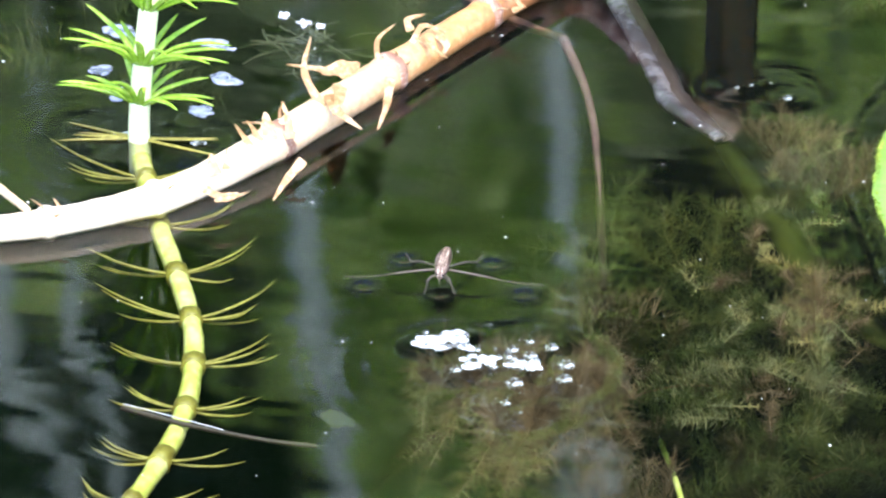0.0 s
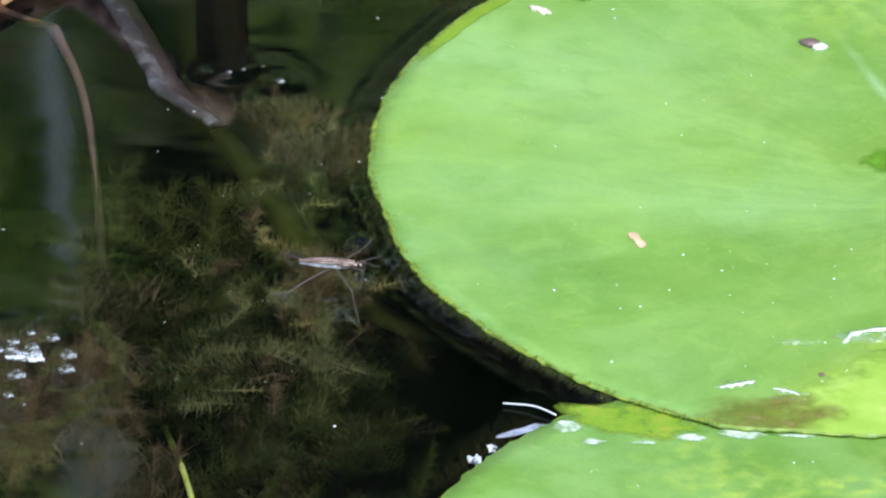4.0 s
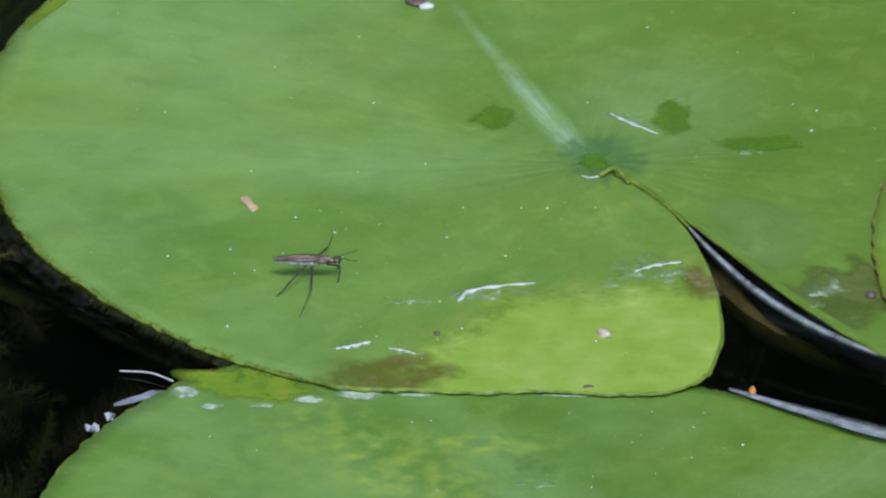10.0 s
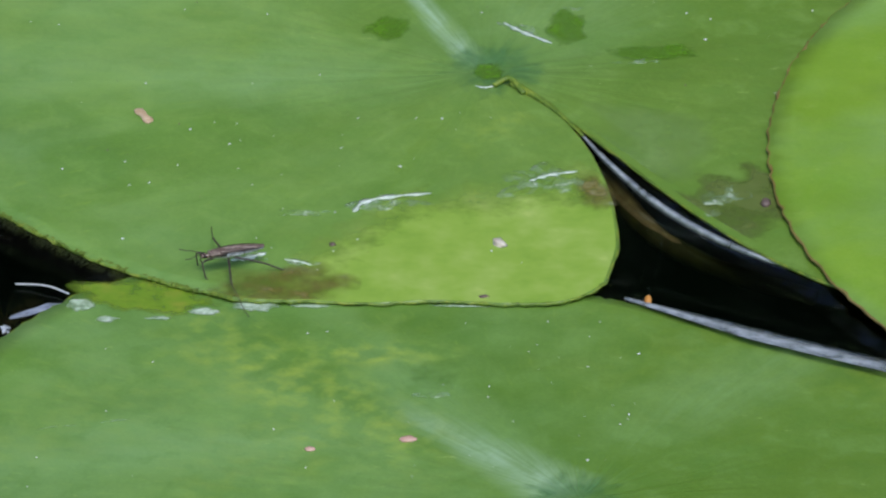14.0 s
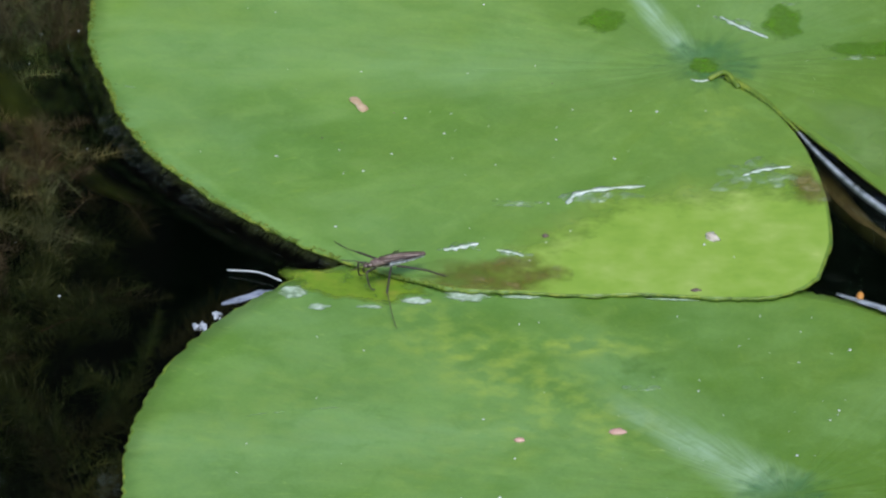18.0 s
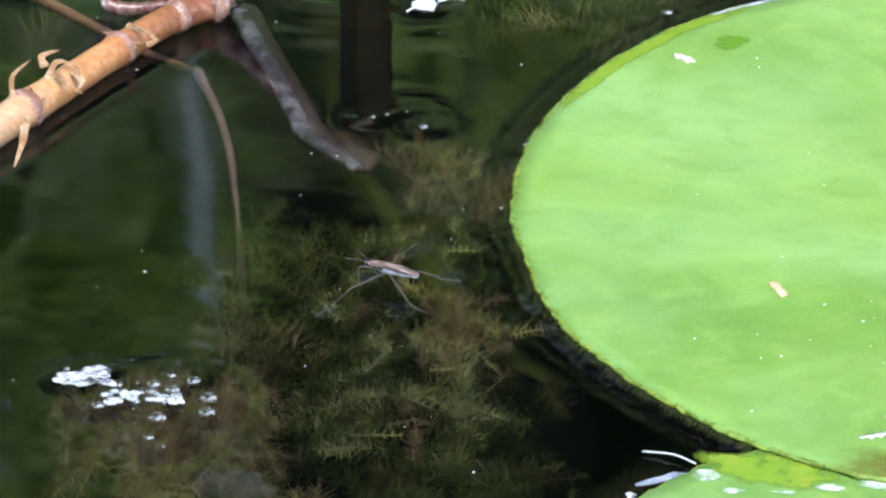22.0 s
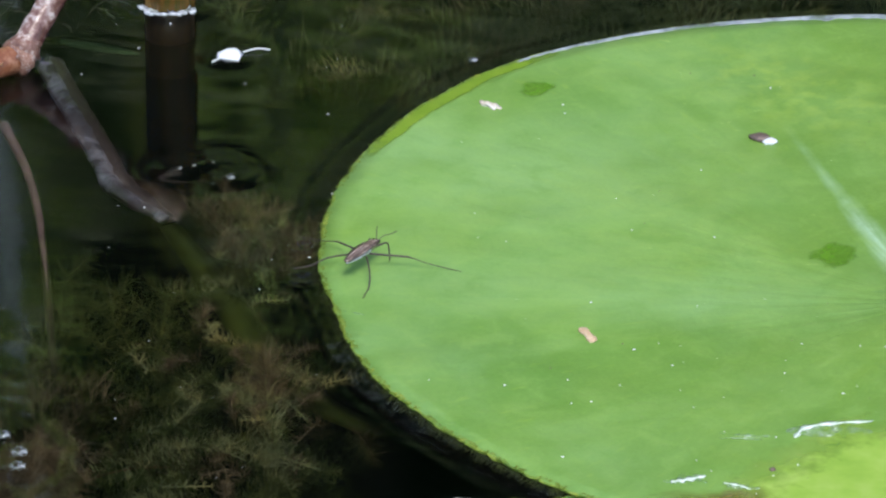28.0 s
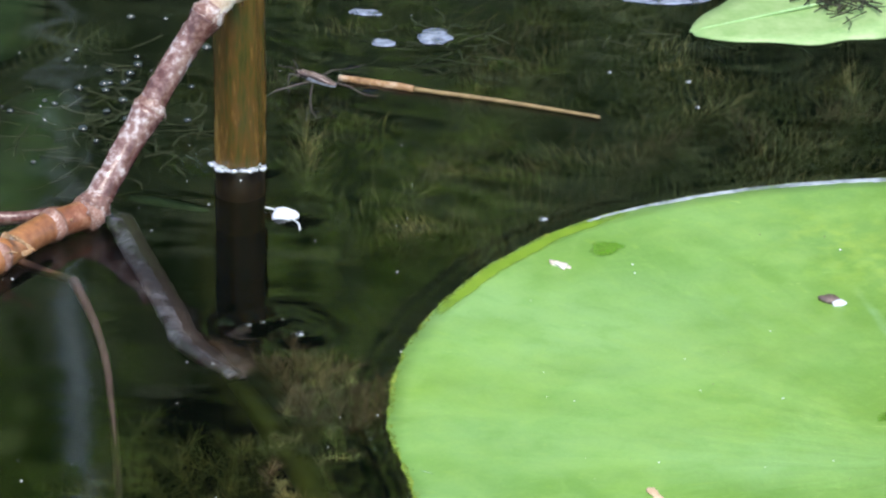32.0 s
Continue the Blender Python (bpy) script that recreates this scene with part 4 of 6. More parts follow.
# ---- the bent dead stem ----
def build_dead_stem():
    ob = thing("dead_stem", "bent orange-brown dead plant stem lying on the water", "stem")
    lying = [(-232, 6, 1.8), (-219, 9, 1.8), (-206, 15, 1.9), (-192, 25.5, 2.0), (-180, 42, 2.2), (-169, 62, 2.2), (-158, 83, 2.2), (-147, 104, 2.2), (-138, 120, 2.2), (-129.8, 128.3, 2.4)]
    rising = [(-129.2, 128.0, 3), (-121.9, 137.6, 14), (-113.2, 146.1, 28), (-106.4, 149.9, 37), (-102.9, 153.7, 39)]
    path = curve_points([Vector(p) * MM for p in lying], 120)
    SHORES.append(([(p.x / MM + dx, p.y / MM + dy) for p in curve_points([Vector(p) * MM for p in lying], 260) for dx, dy in ((1.6, -1.6), (-1.6, 1.6))], 0.45, 2.2))
    joints = (0, 21, 38, 58, 78, 96, 110, 120)

    def girth(k):
        return 2.5 + 0.85 * math.exp(-((k - 66) / 26) ** 2) + 0.25 * k / 120

    rng = random.Random(3)
    for a, b in zip(joints, joints[1:]):
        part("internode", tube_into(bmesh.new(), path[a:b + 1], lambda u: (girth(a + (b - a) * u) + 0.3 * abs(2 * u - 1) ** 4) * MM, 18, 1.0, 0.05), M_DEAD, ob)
    for k in joints[1:]:
        p, d = path[k], (path[min(k + 1, 120)] - path[k - 1]).normalized()
        last = k == joints[-1]
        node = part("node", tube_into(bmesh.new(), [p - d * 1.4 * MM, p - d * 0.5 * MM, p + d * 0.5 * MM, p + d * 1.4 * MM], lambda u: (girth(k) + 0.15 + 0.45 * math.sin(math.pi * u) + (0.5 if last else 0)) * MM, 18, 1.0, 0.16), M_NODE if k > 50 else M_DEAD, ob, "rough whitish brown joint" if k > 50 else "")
        side = d.cross(Vector((0, 0, 1))).normalized()
        up = side.cross(d)
        for _ in range(3):
            a = rng.uniform(0.2, math.pi - 0.2)
            out = side * math.cos(a) + up * math.sin(a)
            l = rng.uniform(1.5, 4.2) * MM * (0.5 if k > 96 else 1)
            way = (out * rng.uniform(0.3, 0.9) + d * rng.choice((-1, 1)) * rng.uniform(0.4, 1.0)).normalized()
            q = p + out * girth(k) * MM + d * rng.gauss(0, 1.6) * MM
            bend = Vector((rng.uniform(-1, 1), rng.uniform(-1, 1), rng.uniform(-0.6, 0.4))) * l * 0.3
            bm = bmesh.new()
            w = rng.uniform(0.25, 0.75) * MM
            blade_into(bm, curve_points([q - out * 0.5 * MM, q + way * l * 0.5, q + way * l + bend], 7), lambda u: w * (1 - 0.92 * u ** 1.4), 0.14 * MM, out.cross(way) + d * 0.3)
            part("torn_sheath", bm, M_SHEATH, node, "dry torn scrap of leaf sheath")
    # larger scraps of old sheaths
    for base, mid, tip, w in (
            ((-169.1, 58.3, 5), (-173.2, 64.7, 9), (-173.4, 75.1, 11), 0.85), ((-168.4, 62.6, 5.5), (-165.9, 53.4, 7), (-160.5, 47.9, 6), 1.1),
            ((-167.0, 67.1, 5.5), (-165.9, 58.0, 7), (-166.0, 51.0, 7), 1.3), ((-164.4, 72.8, 5), (-167.6, 70.6, 7), (-170.6, 68.3, 7), 2.1),
            ((-170.1, 69.8, 7), (-173.7, 69.6, 7.5), (-177.2, 69.3, 8), 0.5), ((-176.5, 44.1, 5), (-177.3, 46.0, 7), (-178.1, 48.7, 8), 1.5),
            ((-172.9, 44.5, 5), (-173.7, 47.2, 7.5), (-175.4, 51.5, 9), 0.9), ((-178.3, 39.3, 4.5), (-180.4, 41.1, 6), (-183.0, 45.1, 7), 0.8),
            ((-177.9, 42.5, 5), (-179.3, 43.9, 6.5), (-181.1, 47.0, 7), 0.7), ((-184.3, 29.3, 4.5), (-185.0, 30.8, 6), (-185.5, 32.8, 7), 1.3),
            ((-182.4, 30.8, 5), (-182.6, 31.9, 6.5), (-182.9, 35.0, 7), 0.8), ((-169.7, 38.1, 4), (-172.1, 34.1, 2), (-173.8, 28.6, 0.4), 0.9),
            ((-161.0, 76.6, 5), (-162.3, 83.5, 7), (-159.6, 89.1, 8), 0.6), ((-158.3, 71.0, 5.5), (-157.9, 62.9, 4), (-158.7, 56.2, 2), 0.9),
            ((-156.3, 85.6, 5), (-154.8, 90.9, 7), (-150.4, 90.5, 6), 0.7), ((-154.6, 87.0, 6.5), (-152.2, 83.9, 6), (-149.0, 81.4, 5), 0.7),
            ((-185.4, 23.1, 5), (-182.4, 19.9, 5.2), (-178.9, 21.6, 5), 0.8), ((-182.9, 19.9, 4.5), (-180.4, 20.0, 4.6), (-177.3, 23.3, 4.5), 0.6),
            ((-157.2, 91.6, 5.5), (-157.9, 93.3, 7), (-155.2, 97.0, 6.5), 0.8), ((-151.9, 90.6, 5.5), (-149.9, 86.9, 5), (-150.9, 86.2, 3), 0.8),
            ((-144.1, 111.2, 5.5), (-140.6, 107.8, 6), (-137.1, 105.1, 5), 0.6), ((-139.6, 103.7, 5), (-138.1, 104.1, 6), (-143.5, 110.3, 6.5), 0.5)):
        bm = bmesh.new()
        width = w * MM
        blade_into(bm, curve_points([Vector(base) * MM, Vector(mid) * MM, Vector(tip) * MM], 9), lambda u: width * (1 - 0.85 * u ** 1.6) * (1 + 0.12 * math.sin(u * 17)), 0.16 * MM, Vector((0.2, -0.8, 0.6)))
        part("torn_sheath", bm, M_SHEATH, ob, "dry torn scrap of leaf sheath", False)
    up_path = curve_points([Vector(p) * MM for p in rising], 60)
    for a, b, m in ((0, 20, M_WET), (20, 40, M_WET), (40, 60, M_PALETOP)):
        part("internode", tube_into(bmesh.new(), up_path[a:b + 1], lambda u: (2.55 + 0.75 * u ** 5 + 0.25 * (1 - u) ** 6) * MM, 18, 1.0, 0.12), m, ob, "wet brown stem with whitish crust")
    for k, swell in ((1, 0.9), (20, 0.85), (40, 0.75)):
        p, d = up_path[k], (up_path[k + 1] - up_path[k - 1]).normalized()
        part("node", tube_into(bmesh.new(), [p + d * q * MM for q in (-2.6, -1.4, -0.5, 0.3, 1.0, 1.9, 2.8)], lambda u: (2.6 + swell * math.exp(-((u - 0.5) / 0.2) ** 2)) * MM, 18, 1.0, 0.14), M_WETNODE, ob, "swollen wet joint with a whitish crust")
    # the rising stem's reflection, built under the water, straight to a joint, then bent
    run = [(-124.6, 135.4, -1.6), (-120.0, 121.5, -1.9), (-115.2, 107.5, -2.0), (-111.0, 94.8, -2.0), (-107.1, 82.5, -2.2), (-101.6, 75.1, -2.6), (-96.6, 70.6, -3.4)]
    sunk = part("stem_mirror", tube([Vector(q) * MM for q in run], lambda u: (2.7 + 0.25 * u + 0.5 * math.exp(-((u - 0.66) / 0.03) ** 2)) * MM * (1 if u < 0.8 else 1 - (u - 0.8) * 3.2), 60, 12, 0.4, 0.12), M_MIRRORBROWN, ob, "dark reflection of the rising stem, built as a shape")
    part("crust", tube([(Vector(q) + Vector((-1.1, -1.3, 0.75))) * MM for q in run], lambda u: (1.75 - 1.2 * max(0, u - 0.6) + 0.2 * math.exp(-((u - 0.66) / 0.03) ** 2)) * MM, 60, 10, 0.5, 0.3), M_MIRRORCRUST, sunk, "pale lavender-grey strip of the stem's built reflection")
    bm = blade_into(bmesh.new(), curve_points([Vector((-106.0, 86.0, -3.4)) * MM, Vector((-100.5, 82.0, -4.2)) * MM, Vector((-95.0, 77.2, -6)) * MM], 14), lambda u: 4.6 * math.sin(math.pi * (0.25 + 0.62 * u)) * (1 + 0.12 * math.sin(u * 25)) * MM, 0.3 * MM)
    part("mirror_end", bm, M_MIRROREND, sunk, "orange-brown end of the stem's built reflection")
    # the upright stump that it has broken from
    foot = (-103.4, 155.5,)
    x, y = foot[0], foot[1] + 4.5
    SHORES.append(([(x + 5 * math.cos(a * 0.314), y + 5 * math.sin(a * 0.314)) for a in range(20)], 0.4, 2.4))
    bm = bmesh.new()
    sides, rows = 28, 16
    grid = []
    for j in range(rows + 1):
        z = -0.5 + j * 38.5 / rows
        ring = []
        for i in range(sides):
            a = 2 * math.pi * i / sides
            r = 4.9 + 0.28 * math.cos(a * 7) + 0.2 * noise.noise((a, z * 0.1, 0))
            ring.append(bm.verts.new(((x + r * math.cos(a)) * MM, (y + r * math.sin(a)) * MM, (z + (1.6 * noise.noise((a * 2, 5, 0)) if j == rows else 0)) * MM)))
        grid.append(ring)
    for a, b in zip(grid, grid[1:]):
        for i in range(sides):
            bm.faces.new((a[i], a[(i + 1) % sides], b[(i + 1) % sides], b[i]))
    bm.faces.new(grid[-1])
    stump = part("stump", bm, M_STALK, ob, "upright brown-green ribbed stalk")
    # below the water the stalk goes on in a darkened colour
    part("sunken_foot", tube([(x * MM, y * MM, -0.4 * MM), (x * MM, y * MM, -30 * MM), ((x + 1) * MM, (y + 2) * MM, -70 * MM)], 4.7 * MM, 10, 24, 1, 0.06), M_STALKDIM, ob, "foot of the stalk, colour dimmed for the dark water")
    bm = bmesh.new()
    for a in (0.3, 1.0, 2.0, 2.9, 4.3, 5.2):
        p = Vector(((x + 4.6 * math.cos(a)) * MM, (y + 4.6 * math.sin(a)) * MM, 37 * MM))
        blade_into(bm, curve_points([p - Vector((0, 0, 3 * MM)), p, p + Vector((-1.5 * MM, 0, rng.uniform(1.5, 4) * MM))], 5), lambda u: 1.3 * MM * (1 - 0.7 * u), 0.2 * MM, Vector((math.cos(a), math.sin(a), 0)))
    part("splinters", bm, M_SHEATH, stump)
    return x, y


stump_x, stump_y = build_dead_stem()


def build_twigs():
    def twig(label, ctrl, r, m, name="twig"):
        ob = thing(name, label, "twig")
        part("shaft", tube([Vector(p) * MM for p in ctrl], lambda u: r * (1 - 0.35 * u) * MM, 24, 8, 1, 0.15), m, ob)
    twig("thin pinkish shoot leaning on the dead stem", [(-227.3, 29.9, 3), (-221.6, 21.4, 3.5), (-214.8, 10.7, 5)], 1.0, M_TAN)
    twig("dark wet bent twig standing behind the dead stem", [(-150.6, 136.6, 12), (-150.3, 133.1, 3), (-149.2, 130.4, 0.5), (-143.6, 130.8, 0), (-135.4, 134.1, 0)], 1.8, M_WET)
    twig("orange sunken root running below the surface", [(-172.3, 152.3, -5), (-157.8, 140.1, -6), (-141.1, 125.1, -7.2), (-131.5, 120.2, -8)], 1.2, M_REDSTEM)
    twig("thin pinkish brown sunken shoot", [(-131.2, 114.0, -5.0), (-126.4, 101.3, -7.1), (-122.6, 84.7, -7.4), (-119.8, 66.9, -7.6), (-116.6, 42.4, -7.8), (-113.6, 17.6, -8.2)], 1.0, M_PINKSHOOT)
    twig("thin pale straw just under the water", [(-188.6, -48.0, -2), (-177.1, -50.9, -3), (-163.3, -53.1, -4), (-154.8, -52.3, -5)], 0.5, M_FRAYROOT)
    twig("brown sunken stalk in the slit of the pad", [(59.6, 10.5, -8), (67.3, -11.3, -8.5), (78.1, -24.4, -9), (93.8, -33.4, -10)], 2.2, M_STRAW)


build_twigs()


def build_pond_scraps():
    bm = patch_bm(lambda x, y: -9.0, oval((-153.6, -35.0), (2.4, 3.4), 45, 0.5, 2.0), 0.2)
    tagged(new("leaf_scrap", mesh_of("leaf_scrap", bm, M_BLADE)), "pale olive scrap of leaf under the water", "leaf scrap")
    ob = thing("fibre", "thin white fibre lying on the water", "fibre")
    part("strand", tube([Vector((-187.9, -50.5, 0.15)) * MM, Vector((-179.4, -54.0, 0.2)) * MM, Vector((-169.7, -57.8, 0.1)) * MM], 0.045 * MM, 14, 6), M_WHITE, ob)


build_pond_scraps()


# ---- mare's tail ----
def build_mares_tail():
    ob = thing("mares_tail", "mare's tail, green whorls above the water, yellow ones below", "water plant")
    bx, by = -201.3, 50.8
    SHORES.append(([(bx + 2.4 * math.cos(a * 0.628), by + 2.4 * math.sin(a * 0.628)) for a in range(10)] + [(bx + 11 * math.cos(a), by + 9 * math.sin(a)) for a in (0.3, 1.2, 2.6, 3.5, 4.4, 5.6)], 0.4, 2.2))
    stem_up = curve_points([Vector((bx, by, -6)) * MM, Vector((bx, by, 6)) * MM, Vector((bx + 2, by + 1, 26)) * MM, Vector((bx + 5, by + 3, 48)) * MM], 30)
    part("upper_stem", tube_into(bmesh.new(), stem_up, lambda u: (2.1 - 0.4 * u) * MM, 14), M_GREENSTEM, ob, "pale green upright stem")
    sunk = [(bx, by, -3), (-198.0, 38.6, -3), (-193.0, 21.6, -3.4), (-186.7, 3.0, -3.8), (-181.5, -15.2, -4.2), (-179.1, -33.2, -4.6), (-179.0, -51.0, -5), (-182.4, -72.0, -6), (-187.4, -82.3, -9)]
    low = curve_points([Vector(p) * MM for p in sunk], 90)
    part("sunken_stem", tube_into(bmesh.new(), low, lambda u: (1.75 + 0.08 * math.sin(u * 50)) * MM, 12, 1, 0.1), M_SUBSTEM, ob, "yellow submerged stem")
    rng = random.Random(8)

    def whorl(p, axis, count, length, width, rise, material, label, droop=0.0, gaps=0.0, sunk=False):
        axis = axis.normalized()
        side = axis.orthogonal().normalized()
        up = axis.cross(side)
        start = rng.random()
        for i in range(count):
            if rng.random() < gaps:
                continue
            a = 2 * math.pi * (i + start + rng.uniform(-0.15, 0.15)) / count
            out = side * math.cos(a) + up * math.sin(a)
            l = length * rng.uniform(0.8, 1.12) * MM
            lift = rise
            if sunk:
                out = Vector((math.copysign(0.75 + 0.25 * abs(out.x), out.x), out.y * 0.3 + rng.uniform(-0.25, 0.25), out.z * 0.15)).normalized()
            else:
                lift = rise * rng.uniform(0.5, 1.7) + 0.35 * max(0.0, -out.y)
            sag = Vector((0, 0, -droop * l))
            jog = Vector((rng.uniform(-1, 1), rng.uniform(-1, 1), rng.uniform(-0.5, 0.5))) * l
            curl = (0.08, 0.45) if sunk else (0.5, 0.85)
            pts = [p + out * 1.2 * MM, p + out * l * 0.35 + axis * lift * l * curl[0] + jog * 0.03, p + out * l * 0.72 + axis * lift * l * curl[1] + sag * 0.4 + jog * 0.06, p + out * l * 0.97 + axis * lift * l + sag + jog * 0.1]
            bm = tube_into(bmesh.new(), curve_points(pts, 9), lambda u: width * (1 - 0.88 * u ** 2.5) * MM, 6, 0.6)
            part("needle_leaf", bm, material, ob, label)

    for z, n, l, rise in ((0.6, 8, 15, 0.02), (7.6, 13, 15.5, 0.2), (16.3, 15, 16.5, 0.26), (25.5, 15, 18, 0.3), (33, 13, 17, 0.34), (40, 11, 14, 0.5), (46, 10, 9, 0.7)):
        k = min(range(30), key=lambda i: abs(stem_up[i].z - z * MM))
        whorl(stem_up[k], stem_up[k + 1] - stem_up[k], n, l, 0.72 if z > 5 else 0.4, rise, M_NEEDLE if z > 5 else M_SUBNEEDLE, "", 0.07 if z > 5 else 0.0, 0.0, z < 5)
    for k in (9, 21, 32, 42, 52, 62, 72, 80):
        whorl(low[k], low[k] - low[k + 1], 8, 14.5 if k < 60 else 12.5, 0.36, 0.42, M_SUBNEEDLE, "thin yellow submerged leaf", -0.02, 0.1, True)
        part("node", tube_into(bmesh.new(), low[k - 1:k + 2], 2.0 * MM, 12, 1.0, 0.2), M_SUBNEEDLE, ob, "brownish joint of the sunken stem")


build_mares_tail()


# ---- feathery plants under water ----
def shoot_arrays(base, tip, bend, length, step, count, rng, thin=0.055, sway=0.35):
    """Whorls of thin forked filaments along a bent axis, as vertices and faces; mm."""
    verts, faces = [], []
    pts = curve_points([Vector(base), (Vector(base) + Vector(tip)) / 2 + Vector(bend), Vector(tip)], max(4, int((Vector(tip) - Vector(base)).length / step)))
    for i, p in enumerate(pts):
        u = i / (len(pts) - 1)
        axis = (pts[min(i + 1, len(pts) - 1)] - pts[max(i - 1, 0)]).normalized()
        side = axis.orthogonal().normalized()
        up = axis.cross(side)
        reach = length * (1 - 0.55 * u ** 3)
        for c in range(count):
            a = rng.uniform(0, 2 * math.pi)
            out = side * math.cos(a) + up * math.sin(a)
            l = reach * rng.uniform(0.6, 1.1)
            stray = Vector((rng.uniform(-1, 1), rng.uniform(-1, 1), rng.uniform(-1, 1))) * l * 0.5
            q = [p, p + out * l * 0.5 + axis * l * 0.16 + stray * 0.4, p + out * l * 0.8 + axis * l * (0.3 + sway * rng.random()) + stray]
            wide = out.cross(axis).normalized()
            k = len(verts)
            for j, pt in enumerate(q):
                w = thin * (1.2 - 0.4 * j)
                verts += [(pt + wide * w) * MM, (pt - wide * w * 0.5 + axis * w) * MM, (pt - wide * w * 0.5 - axis * w) * MM]
            for j in (0, 3):
                for m in range(3):
                    faces.append((k + j + m, k + j + (m + 1) % 3, k + j + 3 + (m + 1) % 3, k + j + 3 + m))
            faces.append((k + 6, k + 7, k + 8))
    return verts, faces, pts


def feathery(label, base, tip, bend, length, material, seed, step=1.3, count=9, stem=0.35, stem_m=None, thin=0.055, pool=None):
    rng = random.Random(seed)
    step, count, stem, thin = step * 0.75, int(count * 2.2), stem * 0.36, thin * 0.8
    v, f, pts = shoot_arrays(base, tip, bend, length, step, count, rng, thin)
    if pool is not None:
        n = len(pool[0])
        pool[0].extend(v)
        pool[1].extend([[i + n for i in q] for q in f])
        return
    ob = thing("hornwort", label, "water plant", "feathery plants under the water")
    raw("foliage", v, f, material, ob)
    part("stem", tube_into(bmesh.new(), [p * MM for p in pts], stem * MM, 6), stem_m or material, ob)


def build_feathery():
    rng = random.Random(21)
    green, brown = "dark green feathery hornwort shoot under the water", "brownish feathery hornwort shoot under the water"
    red = "feathery hornwort with a reddish stem under the water"
    # combed brown clumps near the bubbles
    for i in range(14):
        x, y = -125.1, -28.3
        feathery(brown, (x - 8 + i * 1.7 + rng.gauss(0, 3), y + rng.gauss(2, 5), -4 - rng.uniform(0, 2)), (x - 16 + i * 2.6 + rng.gauss(0, 6), y - 30 + rng.gauss(0, 9), -7 - rng.uniform(0, 5)), (rng.uniform(-6, 6), rng.gauss(0, 4), 4), rng.uniform(3.5, 6), M_HORNBROWN, 100 + i, 1.4, 8)
    for i in range(16):
        x, y = -130.0, -20.3
        feathery(brown, (x - 10 + i * 2.3 + rng.gauss(0, 3), y + rng.gauss(-4, 5), -3.5), (x - 8 + i * 2.3 + rng.gauss(0, 6), y + rng.gauss(0, 9), -7), (0, 0, 1), rng.uniform(3, 5), M_HORNBROWN, 130 + i, 1.2, 8)
    for i in range(6):
        x, y = -108.4, 6.9
        feathery(brown, (x - 6 + i * 2.8 + rng.gauss(0, 3), y - 8 + rng.gauss(0, 6), -13), (x - 8 + i * 3.4 + rng.gauss(0, 5), y + 9 + rng.gauss(0, 7), -8), (rng.gauss(0, 3), 0, 2), rng.uniform(4, 7), M_HORNBROWN, 150 + i, 1.3, 9)
    for i in range(5):
        x, y = -103.3, -52.8
        feathery(brown, (x - 4 + i * 3, y - 26, -14), (x - 8 + i * 4, y + 6 + rng.uniform(-3, 4), -7), (0, 0, 2), 5, M_HORNBROWN, 160 + i, 1.3, 8)
    # red stemmed shoots
    feathery(red, (-72.8, -31.1, -12), (-76.1, 10.9, -7), (1, 0, 1), 4.5, M_HORN, 11, 1.2, 9, 0.55, M_REDSTEM, 0.07)
    feathery(red, (-84.7, -16.0, -9), (-109.1, -24.0, -9), (0, 2, 1), 4.5, M_HORN, 12, 1.2, 8, 0.55, M_REDSTEM, 0.07)
    feathery(red, (-60.7, -40.0, -12), (-72.5, -47.4, -9), (0, 2, 1), 4.5, M_HORN, 13, 1.2, 8, 0.5, M_REDSTEM, 0.07)
    feathery("yellowish feathery tuft under the water", (-74.4, 2.4, -10), (-76.8, 20.0, -5), (0, 0, 1), 6.5, M_HORNBROWN, 14, 1.2, 12, 0.4, M_REDSTEM, 0.07)
    for i in range(9):
        x, y = -77.4, 68.9
        feathery("brown feathery tuft by the lily pad", (x - 6 + i * 2, y - 10 + rng.uniform(-4, 4), -9), (x - 12 + i * 3, y + 8 + rng.uniform(-6, 6), -7.6), (0, 0, 1), 4, M_HORNBROWN, 170 + i, 1.3, 9)
    for i in range(9):
        x, y = -87.7, 82.7
        feathery("reddish feathery tuft under the water", (x - 2 + i * 1.2, y - 9 + rng.uniform(-4, 4), -9), (x - 9 + i * 2.6, y + 8 + rng.uniform(-6, 6), -7.6), (0, 0, 1), 3.6, M_HORNBROWN, 180 + i, 1.4, 7, 0.5, M_REDSTEM)
    for i in range(34):
        x, y = -84.5, -17.9
        x, y = x + rng.gauss(0, 12), y + rng.gauss(-4, 15)
        a, l = rng.uniform(0, 6.3), rng.uniform(7, 15)
        feathery(green if i % 3 else brown, (x, y, -8.5 - rng.uniform(0, 3)), (x + l * math.cos(a), y + l * math.sin(a), -7.4 - rng.uniform(0, 2)), (rng.gauss(0, 2), rng.gauss(0, 2), 1), rng.uniform(2.2, 3.8), M_HORN if i % 3 else M_HORNBROWN, 500 + i, 1.1, 8)
    for i in range(56):
        x, y = (-81.9, 32.6) if i % 2 else (-75.2, -10.7)
        x, y = x + rng.gauss(0, 7), y + rng.gauss(0, 20)
        a, l = rng.uniform(0, 6.3), rng.uniform(6, 13)
